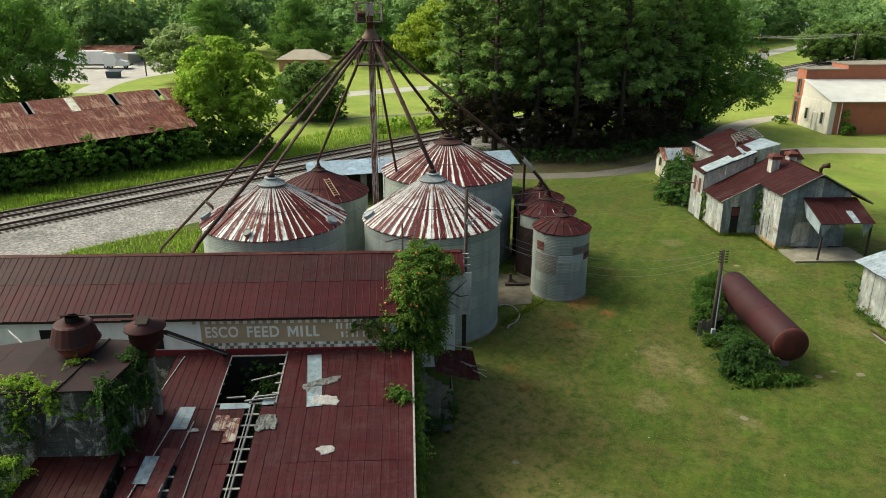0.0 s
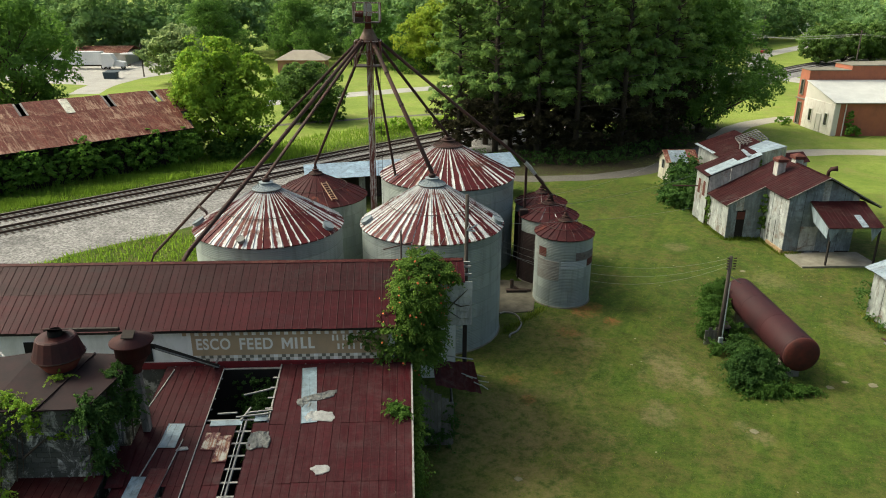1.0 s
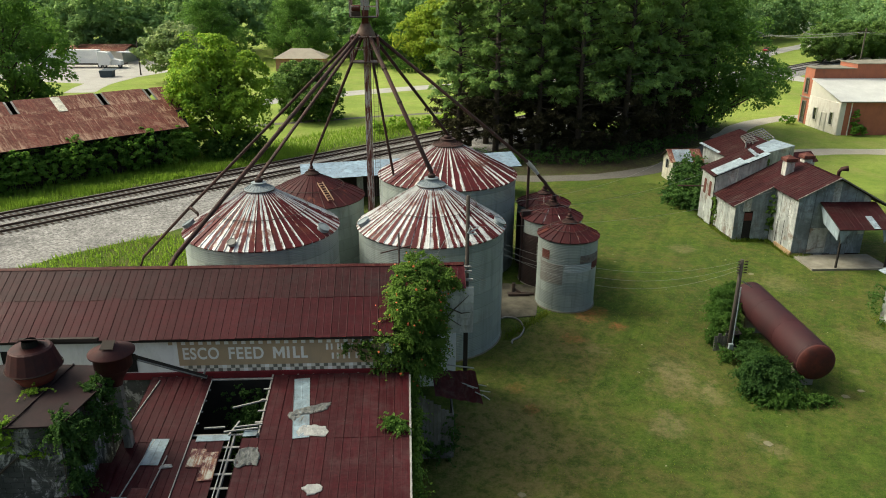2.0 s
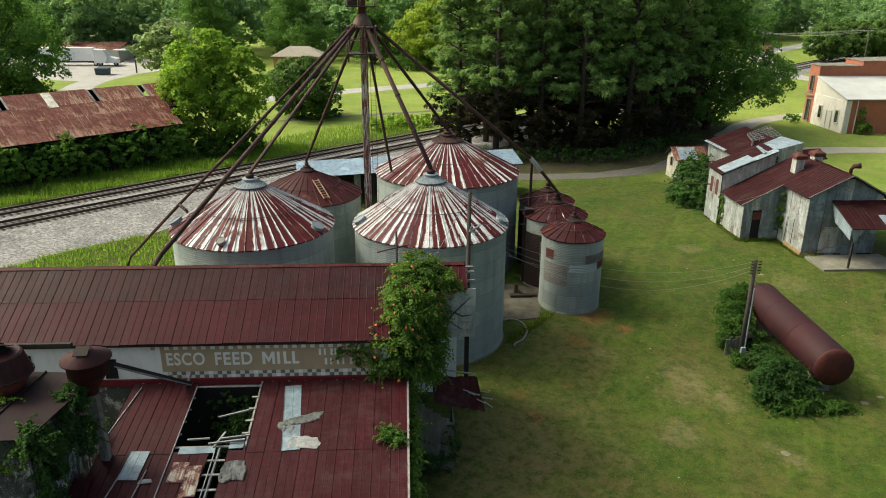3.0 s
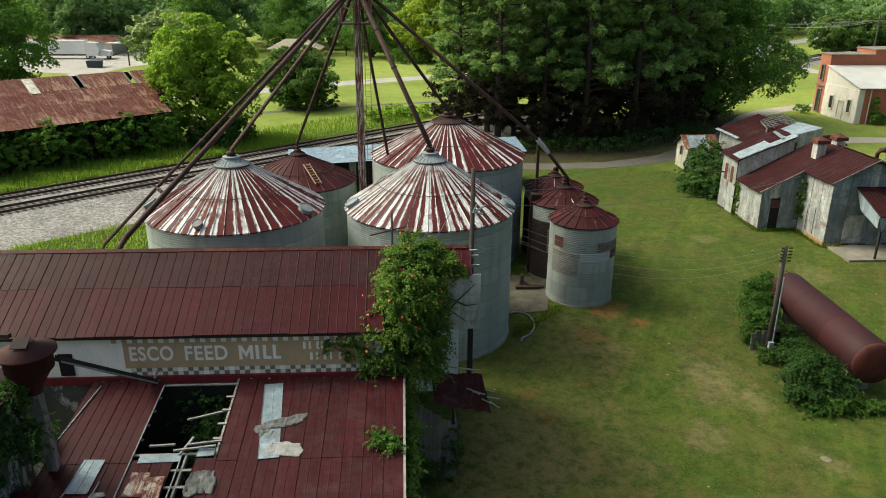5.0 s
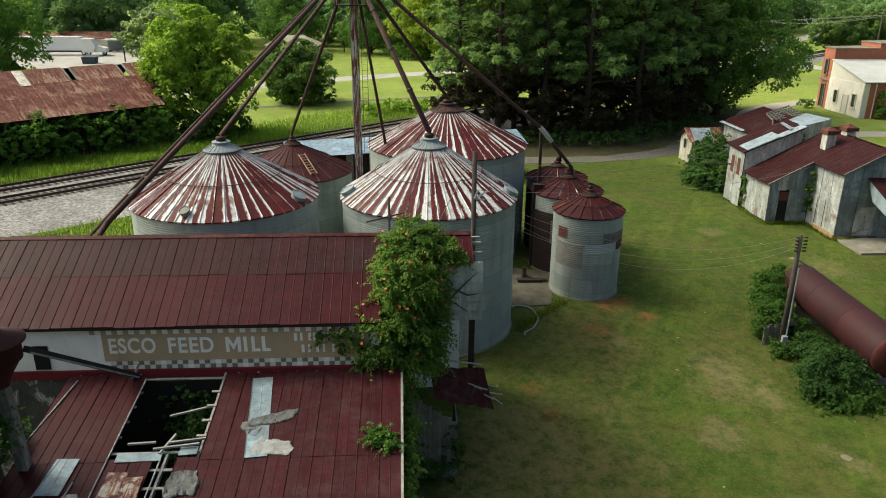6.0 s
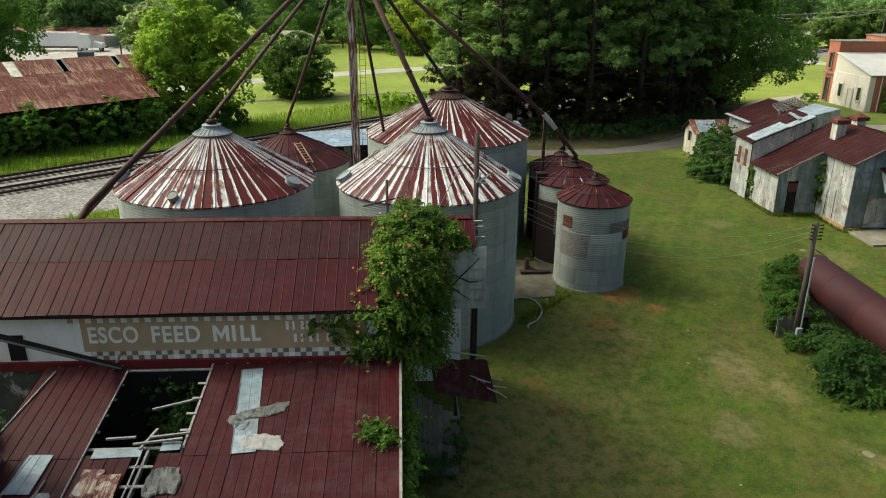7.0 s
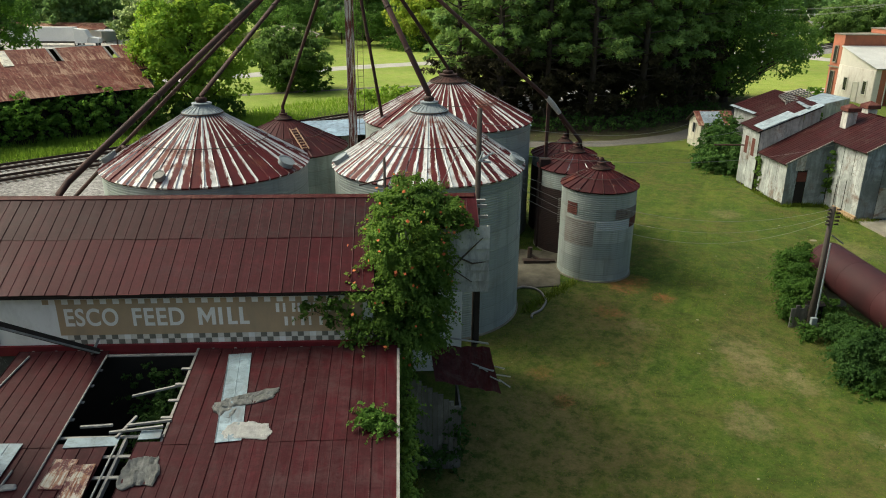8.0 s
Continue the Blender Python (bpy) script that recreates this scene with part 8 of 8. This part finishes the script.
mm.translation = Vector((27.0, 34.85, 2.28))
part("zinc_patch", zz, None, hut, "pale zinc roof patch", m=mm)
mm = mm.copy()
mm.translation = Vector((27.95, 34.85, 2.28))
part("zinc_patch", zz, None, hut, m=mm)

# ---- brick building details ----
def opening(parent, y0, y1, z0, z1, x=59.40, glass=True, name="window"):
    f = part(name, box(bmesh.new(), x - 0.02, x + 0.04, y0, y1, z0, z1), M_GLASS if glass else M_WHITEWALL, parent)
    bm = bmesh.new()
    beam(bm, (x - 0.04, y0, z0), (x - 0.04, y0, z1), 0.12)
    beam(bm, (x - 0.04, y1, z0), (x - 0.04, y1, z1), 0.12)
    beam(bm, (x - 0.04, y0, z1), (x - 0.04, y1, z1), 0.14)
    beam(bm, (x - 0.06, y0 - 0.1, z0), (x - 0.06, y1 + 0.1, z0), 0.14)
    part("frame", bm, M_CONCRETE if x > 59.5 else M_WHITEWALL, f)


opening(bk, 61.6, 62.5, 1.2, 3.0)
opening(bk, 65.9, 66.8, 1.2, 3.0)
opening(bk, 63.4, 64.6, 0.1, 2.6, glass=False, name="door")
opening(bk, 69.9, 70.7, 4.6, 6.8, 59.7)
opening(bk, 69.8, 70.8, 0.1, 3.4, 59.7)
part("string_course", box(bmesh.new(), 59.5, 59.62, 68.7, 71.5, 3.9, 4.1), M_CONCRETE, bk)
part("window", box(bmesh.new(), 68.0, 69.0, 60.26, 60.3, 2.3, 3.2), M_WHITEWALL, bk)
part("window", box(bmesh.new(), 68.15, 68.85, 60.24, 60.262, 2.42, 3.08), M_GLASS, bk)
part("downpipe", tube(bmesh.new(), [(61.0, 60.22, 0), (61.0, 60.22, 4.6)], 0.08, 8), M_WHITEWALL, bk)
part("gutter", beam(bmesh.new(), (59.3, 60.05, 4.66), (92, 60.05, 4.66), 0.14), M_CONCRETE, bk)
climber("wall_shrub", [((62.3, 59.6, 0.9), (1.1, 0.6, 0.9), 0.6), ((61.7, 59.9, 2.4), (0.4, 0.3, 1.6), 0.3), ((57.0, 69.5, 0.6), (1.2, 1.2, 0.6), 0.4)], 500, 0.3, "green shrub against the brick wall", 66, category="shrub", material=M_LEAF_MID)

# ---- far things ----
tk = thing("semi_truck", (-78, 151, 0), "white articulated lorry with box trailer", "truck")
part("trailer", box(bmesh.new(), -92, -77.6, 149.6, 152.2, 1.15, 4.3), M_WHITEPAINT, tk, "white box trailer")
part("chassis", box(bmesh.new(), -91.5, -71.2, 149.9, 151.9, 0.75, 1.12), M_STEEL_DARK, tk)
bm = bmesh.new()
slab(bm, [(-76.6, 149.7, 0.9), (-74.0, 149.7, 0.9), (-73.4, 149.7, 2.4), (-74.2, 149.7, 3.9), (-76.6, 149.7, 4.1)], -2.4)
part("cab", bm, M_WHITEPAINT, tk, "white sleeper cab")
bm = bmesh.new()
slab(bm, [(-74.1, 149.9, 0.9), (-71.3, 149.9, 0.9), (-71.3, 149.9, 1.9), (-73.5, 149.9, 2.35)], -2.0)
part("bonnet", bm, M_WHITEPAINT, tk)
part("side_window", box(bmesh.new(), -75.0, -74.1, 149.66, 149.7, 2.4, 3.2), M_GLASS, tk)
for x in (-90, -88.6, -77.2, -76.0, -72.3):
    w_ = part("wheel", tube(bmesh.new(), [(x, 149.6, 0.52), (x, 149.95, 0.52)], 0.52, 18), M_TYRE, tk)
    part("rim", tube(bmesh.new(), [(x, 149.57, 0.52), (x, 149.6, 0.52)], 0.28, 14), M_WHITEPAINT, w_)
solo("dumpster", slab(slab(bmesh.new(), [(-69.3, 131, 0.1), (-66.7, 131, 0.1), (-66.5, 131, 1.5), (-69.5, 131, 1.5)], -1.7), [(-69.5, 130.95, 1.5), (-66.5, 130.95, 1.5), (-66.5, 132.75, 1.7), (-69.5, 132.75, 1.7)], 0.06), M_DUMP, "dark blue-grey steel dumpster", "dumpster")
wh = thing("warehouse", (-85, 166, 0), "low pale building with rusty red roof", "building")
part("wall", box(bmesh.new(), -104, -76, 162, 172, 0, 3.2), M_WHITEWALL, wh)
part("roof", slab(slab(bmesh.new(), [(-105, 161, 3.2), (-75, 161, 3.2), (-75, 167, 4.5), (-105, 167, 4.5)], 0.15), [(-75, 173, 3.2), (-105, 173, 3.2), (-105, 167.01, 4.5), (-75, 167.01, 4.5)], 0.15), M_RED_OLD, wh)
part("porch", box(bmesh.new(), -76, -71, 158, 162, 2.9, 3.15), M_WHITEPAINT, wh)
ho = thing("brick_house", (-27, 146, 0), "brick house with pale hipped roof", "house")
part("wall", box(bmesh.new(), -32.6, -21, 142.2, 150, 0, 3.0), M_PINKBRICK, ho)
hb = bmesh.new()
hv = [hb.verts.new(p) for p in ((-33.2, 141.6, 3.0), (-20.4, 141.6, 3.0), (-20.4, 150.6, 3.0), (-33.2, 150.6, 3.0), (-29.2, 146, 5.1), (-24.4, 146, 5.1))]
for f in ((0, 1, 5, 4), (1, 2, 5), (2, 3, 4, 5), (3, 0, 4), (3, 2, 1, 0)):
    hb.faces.new([hv[i] for i in f])
part("roof", hb, M_PALEROOF, ho, "pale tan hipped roof")
part("window", box(bmesh.new(), -30.5, -29.0, 142.14, 142.2, 1.0, 2.2), M_GLASS, ho)
part("window", box(bmesh.new(), -25.0, -23.5, 142.14, 142.2, 1.0, 2.2), M_GLASS, ho)
for x, y, h in ((-62, 134, 7.5), (-82, 140, 11), (-16, 160, 9), (96, 172, 9), (126, 222, 11), (86, 100, 12.5)):
    p = pole(x, y, h, "far wooden utility pole", 0.16)
    part("crossarm", beam(bmesh.new(), (x - 1.1, y, h - 0.6), (x + 1.1, y, h - 0.6), 0.12), M_POLE, p)
for dx in (-1, 1):
    wire((86 + dx, 100, 11.8), (40 + dx, 150, 9.5), 1.2, 0.02, "far overhead wire between poles")
    wire((86 + dx, 100, 11.8), (96 + dx, 172, 8.4), 1.5, 0.02, "far overhead wire between poles")
    wire((86 + dx, 100, 11.8), (150 + dx, 80, 10), 1.5, 0.02, "far overhead wire between poles")
climber("hedge", [((-5 + i * 2.6, 64 + i * 1.7 + math.sin(i * 2.0), 0.8), (2.0, 1.6, 0.9 + 0.3 * math.sin(i * 1.7)), 1.0) for i in range(6)], 420, 0.3, "scrubby green growth behind the railway", 67, category="bush", material=M_LEAF)

rng = np.random.default_rng(15)
# tall weeds on the far bank and beneath the depot wall
n = 9000
s = rng.uniform(-30, 45, n)
off = R0 + 2.6 + rng.uniform(0, 1, n) * 9
p = np.array(RD)[None] * s[:, None] + np.array(RN)[None] * off[:, None]
p[:, 2] = -0.02
blades("bank_grass", p, rng.uniform(0.3, 0.9, n), M_GRASS, "rough bright grass on the railway bank")
# low tufts across the lawn
n = 30000
p = np.stack([rng.uniform(2.5, 34, n), rng.uniform(-22, 34, n), np.zeros(n) - 0.01], 1)
p[:, 2] += [rise(x, y) for x, y in p[:, :2]]
blades("lawn_tufts", p, rng.uniform(0.03, 0.10, n), M_TUFT, "short mown grass tufts", 0.5, 0.02)
n = 9000
p = np.stack([rng.uniform(-30, -12, n), rng.uniform(-4, 19, n), np.zeros(n) - 0.01], 1)
keep = (-0.678 * p[:, 0] + 0.735 * p[:, 1]) < R0 - 14.0
blades("verge_grass", p[keep], rng.uniform(0.2, 0.6, keep.sum()), M_GRASS, "bright rough grass behind the mill")

climber("undergrowth", [((-22.5 + 2.2 * math.sin(i * 1.9), 50.0 + 2.6 * math.cos(i * 1.3), 1.1), (1.9, 1.9, 1.5), 1.0) for i in range(8)], 620, 0.24, "dark undergrowth round the bright tree", 68, category="bush", material=M_LEAF_DARK)
climber("undergrowth", [((26.0 + 3.0 * i, 55.5 + 2.0 * i, 1.8), (2.6, 2.0, 2.2), 1.0) for i in range(7)], 500, 0.26, "dark shrubs beneath the shade tree", 69, category="bush", material=M_LEAF_DEEP)

# red car on the road over the crossing
car = thing("car", (116, 199, 0), "small red saloon car on the far road", "car")
CU, CV = Vector((0.66, 0.75, 0)), Vector((-0.75, 0.66, 0))
CB = Vector((116, 198, 0.06))


def car_profile(pts, half):
    bm = bmesh.new()
    a = [bm.verts.new(CB + CU * x - CV * half + Vector((0, 0, z))) for x, z in pts]
    b = [bm.verts.new(CB + CU * x + CV * half + Vector((0, 0, z))) for x, z in pts]
    bm.faces.new(a)
    bm.faces.new(b[::-1])
    for i in range(len(pts)):
        j = (i + 1) % len(pts)
        bm.faces.new((a[i], b[i], b[j], a[j]))
    bmesh.ops.recalc_face_normals(bm, faces=bm.faces[:])
    return bm


part("body", car_profile([(-2.2, 0.3), (2.2, 0.3), (2.2, 0.75), (1.0, 0.95), (-1.9, 0.98), (-2.2, 0.8)], 0.88), M_CAR, car)
part("cabin", car_profile([(-1.6, 0.95), (0.9, 0.95), (0.2, 1.42), (-1.0, 1.42)], 0.76), M_GLASS, car)
part("roof", car_profile([(-1.05, 1.43), (0.25, 1.43), (0.2, 1.47), (-1.0, 1.47)], 0.74), M_CAR, car)
for x in (-1.35, 1.35):
    for sd in (-1, 1):
        c = CB + CU * x + CV * (sd * 0.8) + Vector((0, 0, 0.32))
        part("wheel", tube(bmesh.new(), [c - CV * 0.1, c + CV * 0.1], 0.32, 14), M_TYRE, car)

lorry = thing("lorry", (192, 311, 0), "white lorry coming along the far road", "truck")
part("cab", box(bmesh.new(), 190.6, 193.2, 309, 311.5, 0.6, 3.6), M_WHITEPAINT, lorry)
part("windscreen", box(bmesh.new(), 190.8, 193.0, 308.9, 309.0, 2.2, 3.2), M_GLASS, lorry, "dark windscreen")
part("body", box(bmesh.new(), 190.5, 193.3, 311.6, 320, 0.9, 4.4), M_WHITEPAINT, lorry, "white box body")
for sx in (190.7, 192.8):
    part("wheel", tube(bmesh.new(), [(sx, 310.2, 0.5), (sx + 0.3, 310.2, 0.5)], 0.5, 14), M_TYRE, lorry)

# weeds along the feet of the walls
n = 5200
rows = (((25.15, 16.4), (25.15, 23.2)), ((25.2, 16.3), (28.3, 16.3)), ((28.2, 12.6), (28.2, 16.3)), ((28.3, 12.5), (29.6, 12.5)), ((28.0, -7.0), (28.0, 1.4)), ((26.7, 35.0), (30.0, 35.1)), ((4.2, -1.2), (7.4, 2.3)), ((-1.0, -26.0), (-0.9, -12.2)))
pick = rng.integers(0, len(rows), n)
f = rng.uniform(0, 1, n)
a = np.array([r[0] for r in rows])[pick]
b = np.array([r[1] for r in rows])[pick]
p = np.zeros((n, 3))
p[:, :2] = a + (b - a) * f[:, None] + rng.normal(size=(n, 2)) * 0.13
p[:, 2] = [rise(x, y) - 0.01 for x, y in p[:, :2]]
blades("wall_weeds", p, rng.uniform(0.06, 0.42, n) * (0.4 + 0.6 * np.abs(np.sin(f * 19 + pick))), M_TUFT, "rough weeds along the walls", 0.4, 0.035)
# brush in deep leaf colour, which paints the shade at the grove's foot
climber("undergrowth", [((4.0 + 3.1 * i, 44.6 + 0.5 * math.sin(i * 2.3) + max(0, i - 6) * 2.5, 0.7), (2.4, 2.0, 0.9 + 0.3 * math.sin(i * 1.9)), 0.7) for i in range(11)], 1100, 0.14, "brush along the pine grove's edge, darkened for its shade", 70, category="bush", material=M_LEAF_DEEP)

# flat pale stones sunk in the lawn
for x, y, r in ((20.9, -7.4, 0.28), (22.0, -6.9, 0.25), (23.3, -7.3, 0.36), (23.6, 9.2, 0.32), (15.0, -11.2, 0.3), (3.2, -14.2, 0.26)):
    rs_ = random.Random(int(x * 100))
    bm = bmesh.new()
    top = [bm.verts.new((x + math.cos(a) * r * 0.75 * rs_.uniform(0.7, 1.2), y + math.sin(a) * r * 0.6 * rs_.uniform(0.7, 1.2), 0.018)) for a in (2 * math.pi * k / 11 for k in range(11))]
    low_ = [bm.verts.new((v.co.x + (v.co.x - x) * 0.12, v.co.y + (v.co.y - y) * 0.12, -0.02)) for v in top]
    bm.faces.new(top)
    for k in range(11):
        bm.faces.new((low_[k], low_[(k + 1) % 11], top[(k + 1) % 11], top[k]))
    solo("flat_stone", bm, M_STONE, "flat pale stone sunk in the lawn", "stone", "stones in the lawn")
for i, (x, y) in enumerate(((27.2, -2.0), (26.95, -2.6))):
    solo("old_board", beam(bmesh.new(), (x, y, 0.05), (x + 0.15, y - 3.2, 0.05), 0.12, 0.06), M_BOARD if i else M_RUSTPIPE, "weathered board lying beside the zinc shed", "board", "boards on the grass")

for bx, by, br in ((-15.6, 75.0, 4.6), (0.5, 143.0, 6.0), (-61.0, 80.0, 6.5)):
    climber("undergrowth", [((bx + br * 0.62 * math.cos(i * 1.05), by + br * 0.62 * math.sin(i * 1.05), 1.5), (br * 0.45, br * 0.45, 1.9), 1.0) for i in range(6)], 520, 0.3, "dark leafy skirt of growth under a tree", 71, category="bush", material=M_LEAF_DARK)
